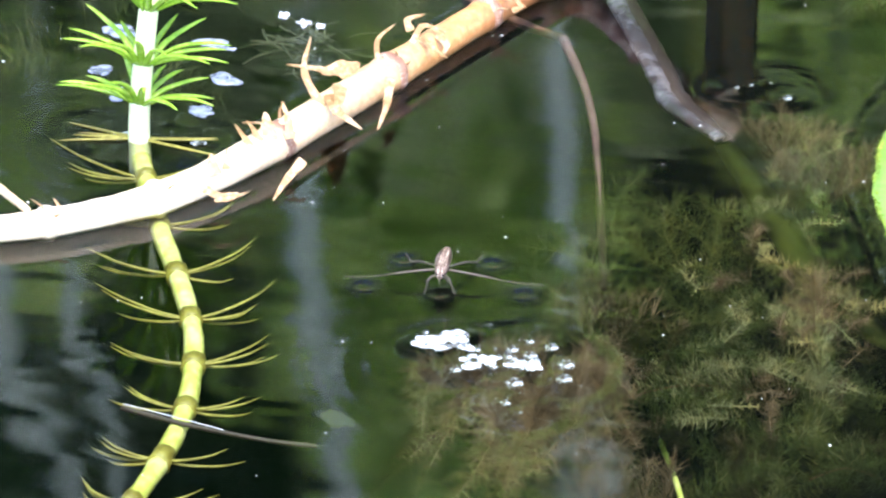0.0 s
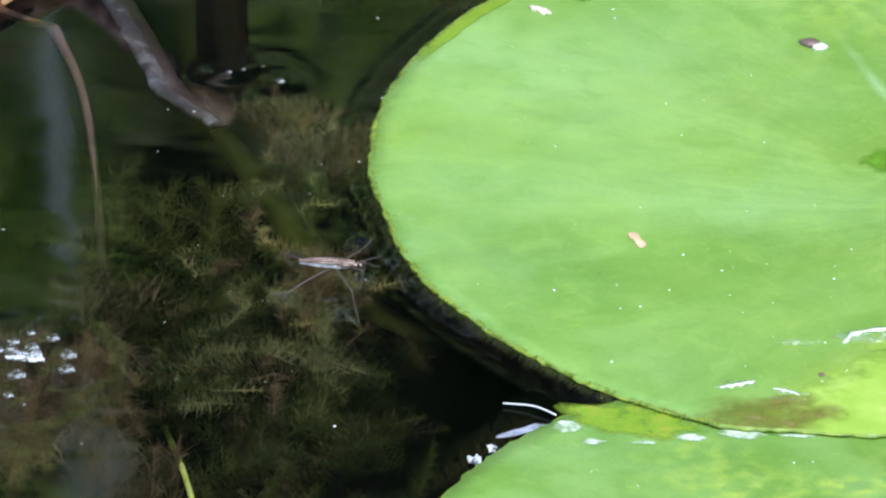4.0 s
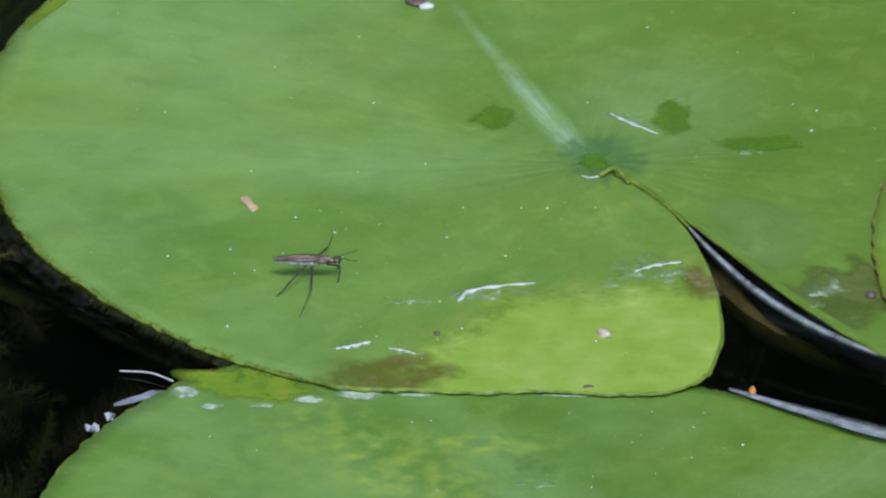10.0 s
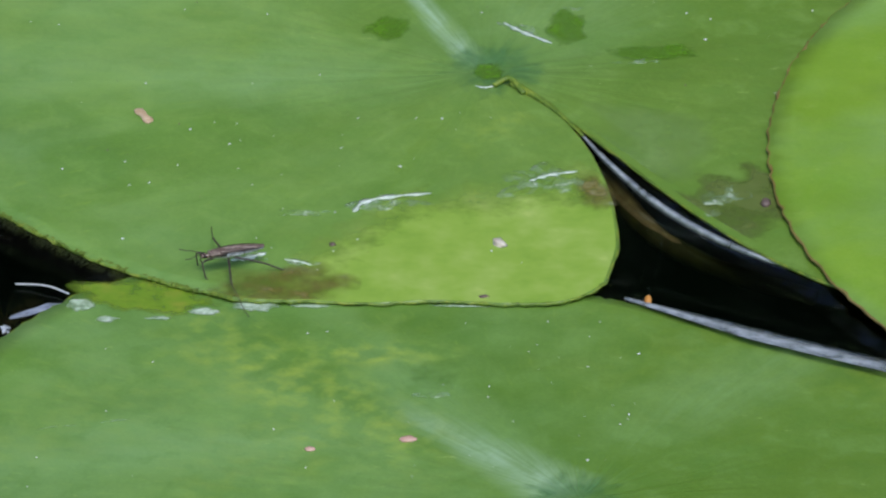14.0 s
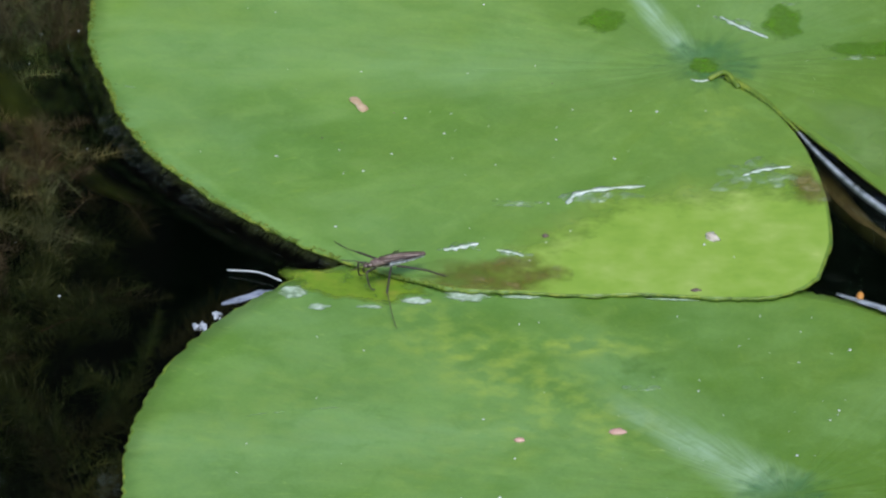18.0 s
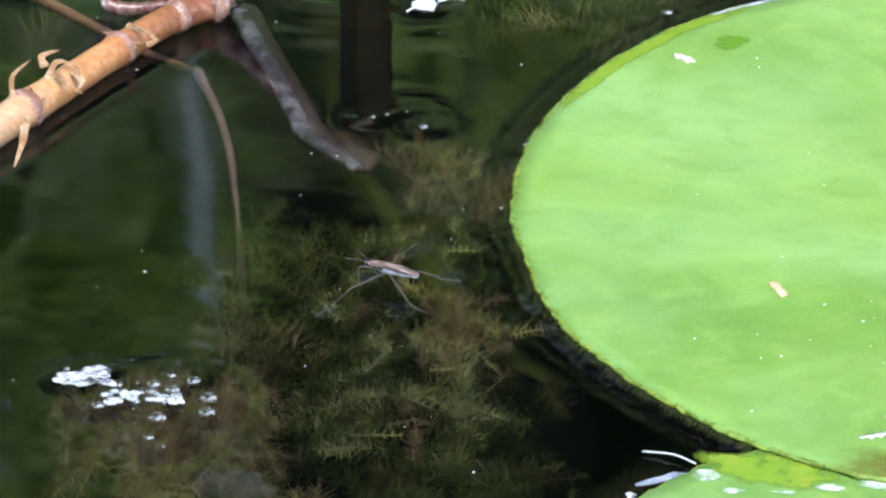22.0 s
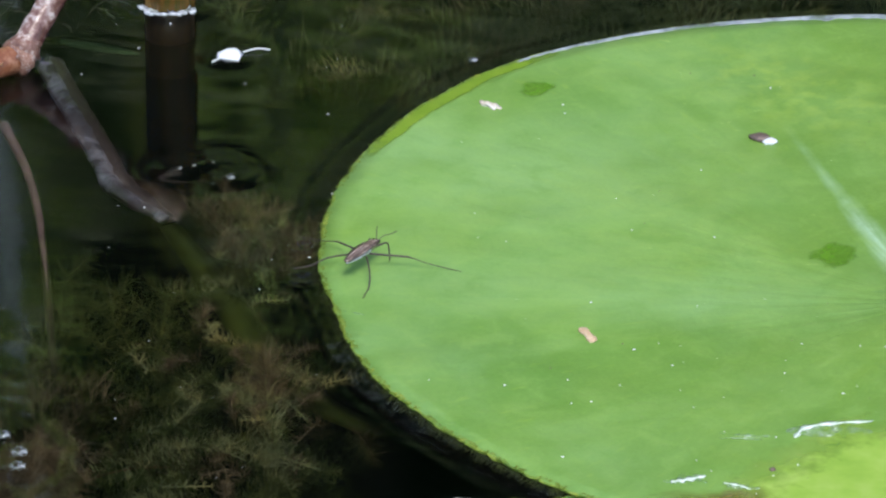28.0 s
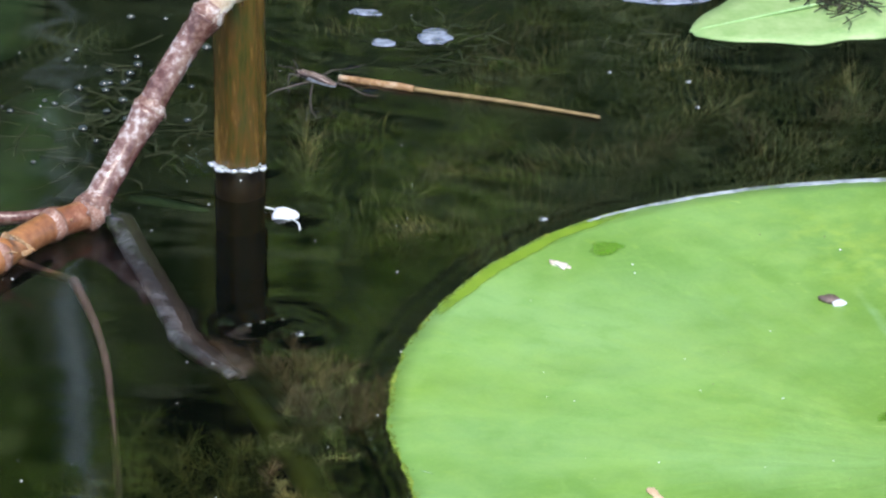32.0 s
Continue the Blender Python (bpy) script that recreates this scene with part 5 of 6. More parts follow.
        feathery(green if i % 3 else brown, (x, y, -7.5 - rng.uniform(0, 2)), (x + l * math.cos(a), y + l * math.sin(a), -5.5 - rng.uniform(0, 2.5)), (rng.gauss(0, 2), rng.gauss(0, 2), 1), rng.uniform(1.8, 3.2), M_HORN if i % 3 else M_HORNBROWN, 600 + i, 1.1, 8)
    # the dark green mass between the stem and the pads
    for i in range(110):
        x, y = rng.uniform(-118, -52), rng.uniform(-95, 52)
        if x > -66 and y < 30:
            x -= 14
        z = -rng.uniform(9, 24)
        a = rng.uniform(0.2, 2.9)
        l = rng.uniform(18, 34)
        feathery(green, (x, y, z - 6), (x + l * math.cos(a), y + l * math.sin(a) * 0.9, z), (rng.uniform(-4, 4), rng.uniform(-4, 4), 3), rng.uniform(3.2, 5.6), M_HORN, 200 + i, 1.6, 7, 0.35, None, 0.06)
    near_green, near_brown = ([], []), ([], [])
    for i in range(46):
        x, y = rng.uniform(-108, -48), rng.uniform(-118, -42)
        a, l = rng.uniform(0.2, 2.9), rng.uniform(14, 26)
        z = -rng.uniform(8.5, 12)
        feathery(green if i % 3 else brown, (x, y, z - 3), (x + l * math.cos(a), y + l * math.sin(a), z), (rng.uniform(-3, 3), rng.uniform(-3, 3), 1), rng.uniform(2.6, 4.4), M_HORN if i % 3 else M_HORNBROWN, 700 + i, 1.3, 8, 0.35, None, 0.055, near_green if i % 3 else near_brown)
    # deeper growth behind the pads and the stem
    back_green, back_brown = ([], []), ([], [])
    for i in range(100):
        x, y = rng.uniform(-100, 60), rng.uniform(140, 285)
        z = -rng.uniform(7.5, 11)
        a = rng.uniform(-0.6, 3.6)
        l = rng.uniform(20, 40)
        feathery(green if i % 3 else brown, (x, y, z - 5), (x + l * math.cos(a), y + l * math.sin(a), z), (0, 0, 2), rng.uniform(4, 7), M_HORN if i % 3 else M_HORNBROWN, 300 + i, 2.2, 7, 0.35, None, 0.08, back_green if i % 3 else back_brown)
    for i in range(20):
        x, y = rng.uniform(-230, -120), rng.uniform(60, 240)
        z = -rng.uniform(9, 18)
        a = rng.uniform(0, 6.3)
        l = rng.uniform(20, 36)
        feathery(green, (x, y, z - 5), (x + l * math.cos(a), y + l * math.sin(a), z), (0, 0, 3), rng.uniform(6, 9), M_HORN, 400 + i, 2.2, 7, 0.35, None, 0.08, back_green)
    for (v, f), m, label in ((near_green, M_HORN, "dark green feathery growth under the near water"), (near_brown, M_HORNBROWN, "brownish feathery growth under the near water"),
                             (back_green, M_HORN, "dark green feathery growth deep behind the pads"), (back_brown, M_HORNBROWN, "brownish feathery growth deep behind the pads")):
        tagged(raw("hornwort_growth", v, f, m), label, "water plants", kind="stuff")


build_feathery()


def sunken_blade(label, ctrl, width, material, name="sunken_leaf"):
    bm = bmesh.new()
    blade_into(bm, curve_points([Vector(p) * MM for p in ctrl], 26), lambda u: width * MM * math.sin(math.pi * (0.12 + 0.83 * u)) ** 0.6, 0.3 * MM)
    part("blade", bm, material, thing(name, label, "sunken leaf"))


sunken_blade("yellowish ribbon leaf under the water", [(-98.2, 86.0, -12), (-85.9, 56.8, -12.5), (-76.3, 33.2, -13), (-63.3, 13.8, -13.5), (-43.0, 3.3, -15)], 3.6, M_BLADE)
sunken_blade("dull green sunken leaf beside the dead stem", [(-157.1, 144.1, -8), (-148.2, 173.9, -8), (-145.7, 210.2, -8)], 13, M_SUNKLEAF)
sunken_blade("dull green sunken leaf in the corner", [(-166.3, 225.9, -9), (-161.0, 240.8, -9), (-157.8, 277.2, -9)], 10, M_SUNKLEAF)
sunken_blade("dark green sunken leaf under the bent stem", [(-124.7, 158.2, -7.6), (-118.0, 155.9, -7.6), (-108.9, 152.5, -7.6)], 2.0, M_SUNKLEAF)


# ---- bubbles, foam and mats ----
def dome(centre, r, tall=0.55, seed=0.0, material=None):
    bm = bmesh.new()
    bmesh.ops.create_uvsphere(bm, u_segments=14, v_segments=9, radius=1)
    for v in bm.verts:
        k = 1 + 0.12 * noise.noise(v.co * 1.5 + Vector((seed, 0, 0)))
        v.co = Vector((v.co.x * r * k, v.co.y * r * k, max(v.co.z, -0.2) * r * tall)) * MM
    ob = new("bubble", mesh_of("bubble", bm, material or M_BUBBLE))
    ob.location = (centre[0] * MM, centre[1] * MM, 0)
    return tagged(ob, "dark clear bubble with a glint" if material else "white glinting bubble on the water", "bubble", "bubbles on the water")


def build_bubbles():
    spots = [((-115.3, -27.9), 1.6), ((-115.2, -33.1), 1.5), ((-123.4, -35.5), 1.6), ((-118.5, -21.7), 1.3), ((-125.1, -23.3), 1.2), ((-122.4, -19.8), 0.9),
             ((-121.8, -25.2), 1.4), ((-124.0, -42.7), 1.0), ((-133.8, -31.7), 1.2), ((-121.2, -45.7), 0.5)]
    for i, (c, r) in enumerate(spots):
        dome(c, r, 0.5, i)
    foam = [((-135.6, -21.5), (6.5, 3.6)), ((-130.5, -28.1), (4.2, 3.0)), ((-121.9, -28.8), (4.2, 2.2)), ((-138.9, -23.2), (3.0, 1.6))]
    for i, (c, s) in enumerate(foam):
        ob = new("foam_patch", patch_bm_mesh(c, (s[0] * 0.75, s[1] * 0.7), i))
        tagged(ob, "white patch of froth on the water", "foam", "froth on the water")
    SHORES.append(([c for c, r in spots] + [c for c, s in foam], 0.35, 2.6))
    SHORES.append(([(-90, 135), (-96.1, 85.7), (-93.6, 87.0), (-86.5, 82.0), (-90.1, 88.4)], 0.3, 2.4))
    rng = random.Random(2)
    for i in range(26):
        c, s = foam[i % 4]
        dome((c[0] + rng.gauss(0, s[0] * 0.5), c[1] + rng.gauss(0, s[1] * 0.6)), rng.uniform(0.3, 0.9), 0.8, i)
    for i in range(44):
        c = (-130.7, 189.6)
        dome((c[0] + rng.gauss(0, 10), c[1] + rng.gauss(0, 30)), rng.uniform(0.6, 1.15), 0.75, i, M_DROP)
    for c, r in (((-96.1, 85.7), 0.6), ((-93.6, 87.0), 0.5), ((-86.5, 82.0), 0.9), ((-90.1, 88.4), 0.4), ((-17.7, 202.4), 0.7), ((-33.5, 206.4), 0.6), ((-44.0, 135.3), 0.8), ((-15.6, 189.9), 0.5), ((-43.6, 135.3), 0.7)):
        dome(c, r, 0.6, r)
    for c, s in (((-107.9, 157.0), (1.2, 1.6)), ((-105.4, 155.2), (2.4, 1.3)), ((-101.8, 154.9), (2.6, 1.2)), ((-99.4, 156.4), (1.2, 1.5)), ((-179.2, 104.4), (1.4, 1.3)), ((-183.1, 107.0), (0.9, 1.0)), ((-175.8, 103.0), (0.8, 0.9)), ((-204.6, 52.1), (2.4, 1.6)), ((-190.8, 51.1), (1.2, 0.8))):
        tagged(new("foam_patch", patch_bm_mesh(c, s, c[0])), "white patch of froth on the water", "foam", "froth on the water")


def build_glints():
    # glints of sky on the water, drawn as pale flat patches
    for c, s, turn in (((-69.0, 222.4), (3.4, 3.6), 0), ((-79.2, 218.7), (2.4, 1.9), -20), ((-83.7, 234.2), (3.4, 1.6), -10), ((-22.9, 244.1), (8, 2.4), 4), ((-212.6, 97.0), (3.4, 2.6), -15), ((-195.1, 94.0), (3.6, 1.5), 5), ((-192.2, 91.8), (2.6, 0.7), -10),
                       ((-189.9, 78.2), (3.4, 2.0), -35), ((-213.3, 79.5), (2.2, 2.0), -20), ((-192.2, 64.3), (2.6, 2.4), -40), ((-208.3, 68.3), (1.6, 1.4), 0)):
        bm = patch_bm(on_water, oval(c, s, turn, 0.35, c[0]), 0.2, (0, 0), 4)
        tagged(new("sky_glint", mesh_of("sky_glint", bm, M_GLINT)), "smooth bluish white sky glint, drawn as a patch", "foam", "froth on the water")


def patch_bm_mesh(c, s, seed):
    bm = patch_bm(on_water, oval(c, s, 0, 0.9, seed), 0.35, (0, 0), 4)
    for v in bm.verts:
        if v.co.z > 0.0002:
            v.co.z += 0.0004 * noise.noise(v.co * 900)
    return mesh_of("foam_patch", bm, M_FOAM)


build_bubbles()
build_glints()


def build_mats():
    """Rafts of dead stalks and algae at the surface."""
    rng = random.Random(12)
    for (cx, cy), spread, n, label in ((((-67.0, 230.1)), (14, 12), 110, "small raft of brown dead stalks"), (((-179.1, 107.4)), (8, 9), 90, "dark mat of dead stalks and algae"),
                                      (((-130.7, 189.6)), (20, 34), 260, "dark algae mat with tiny bubbles"), (((-20.5, 238.3)), (16, 8), 40, "brown raft of plant scraps"), (((12.6, 241.8)), (9, 6), 70, "dark scraps of stalks caught on a floating leaf")):
        bm = bmesh.new()
        lift = 11 if n == 70 else 0
        for _ in range(n):
            p = Vector((cx + rng.gauss(0, spread[0] * 0.5), cy + rng.gauss(0, spread[1] * 0.5), rng.uniform(-9.5, -5.5) * (1 - lift / 11) + lift * rng.uniform(0.05, 0.25)))
            a = rng.uniform(0, 6.3)
            l = rng.uniform(3, 9)
            d = Vector((math.cos(a), math.sin(a), rng.uniform(-0.15, 0.15)))
            tube_into(bm, curve_points([p * MM, (p + d * l * 0.5 + Vector((rng.uniform(-1, 1), rng.uniform(-1, 1), 0))) * MM, (p + d * l) * MM], 4), rng.uniform(0.1, 0.24) * MM, 5)
        ob = new("algae_mat", mesh_of("algae_mat", bm, M_MAT))
        tagged(ob, label, "algae", kind="stuff")


build_mats()


# ---- what lies and floats on the pond ----
def build_small_leaf():
    ob = thing("floating_leaf", "pale green pointed leaf floating on the water", "leaf")
    ax, ay = -17.4, 225.6
    d = Vector((0.86, 0.51, 0)).normalized()
    n = Vector((-d.y, d.x, 0))
    bm = bmesh.new()
    rows = []
    for i in range(25):
        u = i / 24
        w = 15.5 * math.sin(math.pi * min(1, u * 0.8 + 0.01)) ** 0.75
        p = Vector((ax, ay, 0.7)) + d * 54 * u
        rows.append([bm.verts.new((p + n * w * (1 + 0.06 * math.sin(u * 23)) * s * (1.2 if s < 0 else 1.0) + Vector((0, 0, 0.5 * noise.noise((u * 3, s, 0)) - 0.4 * abs(s)))) * MM) for s in (-1, -0.6, -0.2, 0.2, 0.6, 1)])
    for a, b in zip(rows, rows[1:]):
        for s in range(5):
            bm.faces.new((a[s], a[s + 1], b[s + 1], b[s]))
    r = bmesh.ops.extrude_face_region(bm, geom=bm.faces[:])
    for v in [g for g in r["geom"] if isinstance(g, bmesh.types.BMVert)]:
        v.co.z += 0.35 * MM
    part("blade", bm, M_SMALLLEAF, ob)
    part("midrib", tube([(Vector((ax, ay, 1.15)) + d * 2) * MM, (Vector((ax, ay, 1.2)) + d * 26) * MM, (Vector((ax, ay, 1.15)) + d * 50) * MM], lambda u: (0.2 + 0.3 * u) * MM, 14, 6), M_VEIN, ob)


build_small_leaf()


def build_straw():
    ob = thing("straw", "thin yellow straw floating on the water", "straw")
    a, b = Vector((-86.7, 199.9, 0.4)), Vector((-34.6, 183.0, 0.4))
    m = a.lerp(b, 0.28)
    part("stalk", tube([m * MM, m.lerp(b, 0.5) * MM + Vector((0, 0.0006, 0)), b * MM], lambda u: (0.52 - 0.15 * u) * MM, 20, 8, 1, 0.2), M_STRAW, ob)
    part("sheath", tube([a * MM, a.lerp(m, 0.5) * MM, (m + (m - a) * 0.03) * MM], lambda u: (0.68 + 0.12 * math.sin(u * 3)) * MM, 12, 8, 1, 0.3), M_SHEATH, ob, "pale husk at the end of the straw")


def build_yellow_stick():
    ob = thing("stick", "short yellow-green stick rising to the water surface", "stick")
    part("shaft", tube([Vector((-99.2, -27.3, -14)) * MM, Vector((-94.1, -54.2, -7)) * MM, Vector((-90.3, -78.1, -0.5)) * MM], 0.52 * MM, 10, 8, 1, 0.1), M_SUBSTEM, ob)
    part("tip", patch_bm(on_water, oval((-89.6, -80.2), (1.7, 0.55), -12, 0.3, 4), 0.25), M_WHITE, ob, "white cut end at the surface")
    return ob


build_straw()
stick = build_yellow_stick()


def build_float():
    ob = thing("petal_scrap", "white scrap of petal with a thin stalk floating on the water", "petal", at=(*[v * MM for v in (-90.0, 135.4)], 0))
    part("petal", blob_bm((2.5 * MM, 2.6 * MM, 1.3 * MM), 0.6, 3.0, 2, 0.0), M_CLEAN, ob)
    part("stalk", tube([(2.4 * MM, 1 * MM, 0.5 * MM), (5 * MM, 2.4 * MM, 0.6 * MM), (7.4 * MM, 2.6 * MM, 0.3 * MM)], 0.16 * MM, 8, 6), M_WHITE, ob)
    part("stalk", tube([(-1.5 * MM, -1.2 * MM, 0.4 * MM), (-3.2 * MM, -3.6 * MM, 0.4 * MM)], 0.18 * MM, 5, 6), M_WHITE, ob)
    return ob


petal = build_float()

# patches and marks that belong to the pads
for line, w in ((((16.1, -21.8), (17.9, -18.1), (23.0, -16.2), (29.5, -15.3)), 0.75), (((-4.8, -38.8), (-2.2, -37.9), (1.1, -36.4)), 0.8),
                (((4.1, -38.8), (6.8, -39.7), (8.7, -41.0)), 0.4), (((46.4, -11.5), (49.8, -9.4), (54.8, -8.1)), 0.6), (((44.4, 50.8), (47.3, 47.2), (52.6, 41.9)), 0.6),
                (((38.5, 25.4), (39.9, 24.6), (41.6, 25.0)), 0.35)):
    bx, by = base_of(pad_1)
    bm = bmesh.new()
    blade_into(bm, curve_points([Vector((x - bx, y - by, on_pad_1(x, y) + 0.1)) * MM for x, y in line], 16), lambda u: w * MM * (0.4 + 0.6 * math.sin(math.pi * u)) * (1 + 0.5 * math.sin(u * 23)), 0.12 * MM)
    part("dried_film", bm, M_LINE, pad_1, "whitish dried film")
for pad, z, line in ((pad_1, 1.85, ((4.2, -22.3), (10.5, -22.7))), (pad_1, 1.85, ((3.2, -22.7), (10.7, -23.0))), (pad_2, 0.95, ((-26.7, -92.3), (-20.3, -91.3))),
                     (pad_2, 0.95, ((-36.5, -94.3), (-30.1, -92.9))), (pad_1, 1.85, ((-63.7, 24.6), (-59.1, 22.9)))):
    (ax, ay), (bx, by) = line
    ox, oy = base_of(pad)
    over = on_pad_1 if pad is pad_1 else on_pad_2
    bm = blade_into(bmesh.new(), curve_points([Vector((x - ox, y - oy, over(x, y) + 0.06)) * MM for x, y in ((ax, ay), ((ax + bx) / 2, (ay + by) / 2 + 0.3), (bx, by))], 8), lambda u: 0.14 * MM * math.sin(math.pi * (0.05 + 0.9 * u)), 0.05 * MM)
    part("scratch", bm, M_SHEEN, pad, "thin pale scratch")
star = patch("centre_star", pad_1, on_pad_1, (41.6, 33.3), (11.0, 13.0), M_STAR, 0, 0.15, 1, 0.06, "dark green star where the stalk joins", 17)
patch("wet_spot", pad_1, on_pad_1, (40.9, 30.9), (3.6, 3.6), M_FILM, 0, 0.3, 9, 0.12)
patch("wet_patch", pad_1, on_pad_1, (23.7, 49.4), (5.2, 5.4), M_FILM, -25, 0.3, 2, 0.1, "wet darker green patch")
patch("wet_patch", pad_1, on_pad_1, (71.8, 37.9), (9.0, 4.0), M_FILM, 0, 0.4, 3, 0.1, "wet darker green patch")
patch("wet_patch", pad_1, on_pad_1, (55.9, 48.0), (4.0, 9.0), M_FILM, 0, 0.35, 5, 0.1, "wet darker green patch")
patch("wet_patch", pad_1, on_pad_1, (-31.4, 119.2), (3.4, 4.6), M_FILM, -30, 0.3, 6, 0.1, "wet darker green patch")
patch("decayed_patch", pad_1, on_pad_1, (57.2, -15.0), (3.6, 10.0), M_BROWN, 8, 0.4, 7, 0.1, "brown decayed patch")
FIRST_1, LAST_1 = (lambda s: -48.5 - 9.5 * math.sin(math.pi * s / 1.15)), (lambda s: min(307, 337 - 54.5 * s ** 0.4))
sector_patch("pale_lobe", pad_1, RING_1, on_pad_1, FIRST_1, LAST_1, 0.864, 0.999, lambda t: 0.41 + 0.2 * max(0, 1 - t * 6) ** 1.5 + 0.05 * math.exp(-((t - 0.55) / 0.2) ** 2) + 0.006 * math.sin(t * 47) + 0.05 * noise.noise((t * 7, 2, 0)),
             lambda t: 0.999, M_DRY, 0.05, "paler dry part of the lobe", (0, 1, 0, 1))
sector_patch("pale_area", pad_1, RING_1, on_pad_1, FIRST_1, LAST_1, 0.006, 0.085, lambda t: 0.2 + 0.03 * math.sin(t * 9), lambda t: 0.49 - 0.12 * t * t + 0.015 * math.sin(t * 14), M_PALER, 0.05, "paler area of the pad", (1, 0, 0, 0))
sector_patch("decayed_patch", pad_1, RING_1, on_pad_1, FIRST_1, LAST_1, 0.004, 0.055, lambda t: 0.47 + 0.02 * math.sin(t * 11), lambda t: 0.68 - 0.05 * t, M_OLIVE, 0.09, "dull olive patch", (1, 0, 0, 0))
sector_patch("decayed_patch", pad_1, RING_1, on_pad_1, FIRST_1, LAST_1, 0.858, 0.914, lambda t: 0.99 - 0.165 * math.sin(math.pi * t) ** 0.6 - 0.012 * math.sin(t * 17), lambda t: 0.995, M_BROWN, 0.09, "brown decayed patch at the edge", (0, 0, 0, 1))
sector_patch("drowned_edge", pad_1, RING_1, on_pad_1, FIRST_1, LAST_1, 0.52, 0.612, lambda t: 0.988 - 0.02 * math.sin(math.pi * t) ** 0.6, lambda t: 0.998, M_EDGE, 0.02, "yellow-green drowned edge", (0, 0, 0, 1))
# grey-white glints along the rim, painted as pale strips
for u0, u1, seed in ((0.40, 0.43, 0.0), (0.43, 0.455, 1.0), (0.455, 0.485, 2.0), (0.485, 0.515, 3.0), (0.515, 0.535, 4.0)):
    sector_patch("fringe_glint", pad_1, RING_1, on_pad_1, FIRST_1, LAST_1, u0, u1, lambda t: 0.998 - (0.021 - 0.0042 * seed) * (0.75 + 0.7 * noise.noise((t * 6, seed * 5, 0))), lambda t: 1.001, M_RIMSHEEN, 0.1, "pale glints painted along the wet rim")
for i, (c, s, a) in enumerate((((-1.7, -37.9), (3.4, 1.5), 14), ((7.0, -39.7), (3.2, 0.8), -16), ((48.4, -11.5), (7.5, 5.0), 25), ((23.1, -18.6), (5.5, 2.4), 8),
                               ((47.4, 48.4), (4.6, 1.2), -30), ((67.8, 33.8), (3.4, 0.7), 0), ((8.5, -21.3), (4.0, 0.35), -4), ((79.3, -18.0), (4, 3.0), 20), ((57.3, 56.1), (1.6, 0.9), 0),
                               ((77.0, -24.2), (1.4, 1.2), 0))):
    patch("dried_film", pad_1, on_pad_1, c, s, M_SHEEN, a, 0.8, i, 0.13, "whitish dried film")
for i, (c, s) in enumerate((((-30.0, -51.7), (2.9, 2.6)), ((-25.7, -56.9), (2.5, 1.2)), ((-16.7, -56.9), (2.2, 0.8)), ((-9.5, -54.8), (2.9, 1.5)), ((-1.4, -52.8), (5.0, 2.4)), ((8.5, -53.4), (5.0, 0.7)), ((32.8, -54.4), (5.0, 0.4)))):
    patch("dried_film", pad_2, on_pad_2, c, s, M_FLECK, -4, 0.3, i + 20, 0.12, "whitish wet fleck")
patch("dried_film", pad_2, on_pad_2, (27.6, -84.8), (3.2, 0.9), M_SHEEN, 0, 0.3, 40, 0.12, "whitish dried film")
patch("dark_blotch", pad_2, on_pad_2, (27.8, -78.8), (4.8, 6.0), M_FAINT, 0, 0.25, 41, 0.03)
patch("centre_star", pad_2, on_pad_2, (49.3, -120.4), (9.0, 10.0), M_STAR, 0, 0.2, 42, 0.06, "dark green star where the stalk joins", 15)
# the drowned yellow corner and the near pad's wet rim, its sky sheen painted pale
patch("drowned_corner", pad_2, on_pad_2, (-19.2, -49.0), (14.5, 6.5), M_YELLOW, -10, 0.35, 43, 0.06, "yellow-green drowned corner")


def build_pale_rim():
    a, b, c = (60.6, -53.0), (82.6, -67.0), (110.1, -82.5)
    bx, by = base_of(pad_2)
    bm = bmesh.new()
    blade_into(bm, [p - Vector((bx, by, 0)) * MM for p in curve_points([Vector((*a, 1.0)) * MM, Vector((*b, 1.0)) * MM, Vector((*c, 1.0)) * MM], 30)], lambda u: (0.8 + 3.0 * min(1, u * 2.0)) * MM, 0.25 * MM, Vector((0, 0.3, 1)))
    part("pale_rim", bm, M_RIMSHEEN, pad_2, "wet rim of the pad, coloured with sky sheen")


build_pale_rim()


def build_slit_margin():
    bx, by = base_of(pad_1)
    # a pale strip stands in for sky mirrored along the slit
    line = [Vector(((x - bx), (y - by) - 1.39, 0.95)) * MM for x, y in ((55.7, 10.6), (60.8, -3.1), (67.8, -17.8), (76.2, -29.9), (85.1, -38.9), (93.6, -45.7))]
    bm = bmesh.new()
    blade_into(bm, curve_points(line, 40), lambda u: (0.2 + 0.6 * math.sin(math.pi * (0.05 + 0.9 * u))) * MM, 0.18 * MM, Vector((-0.2, -0.5, 1)))
    part("slit_margin", bm, M_RIMSHEEN, pad_1, "wet margin of the slit, coloured with sky sheen")


build_slit_margin()


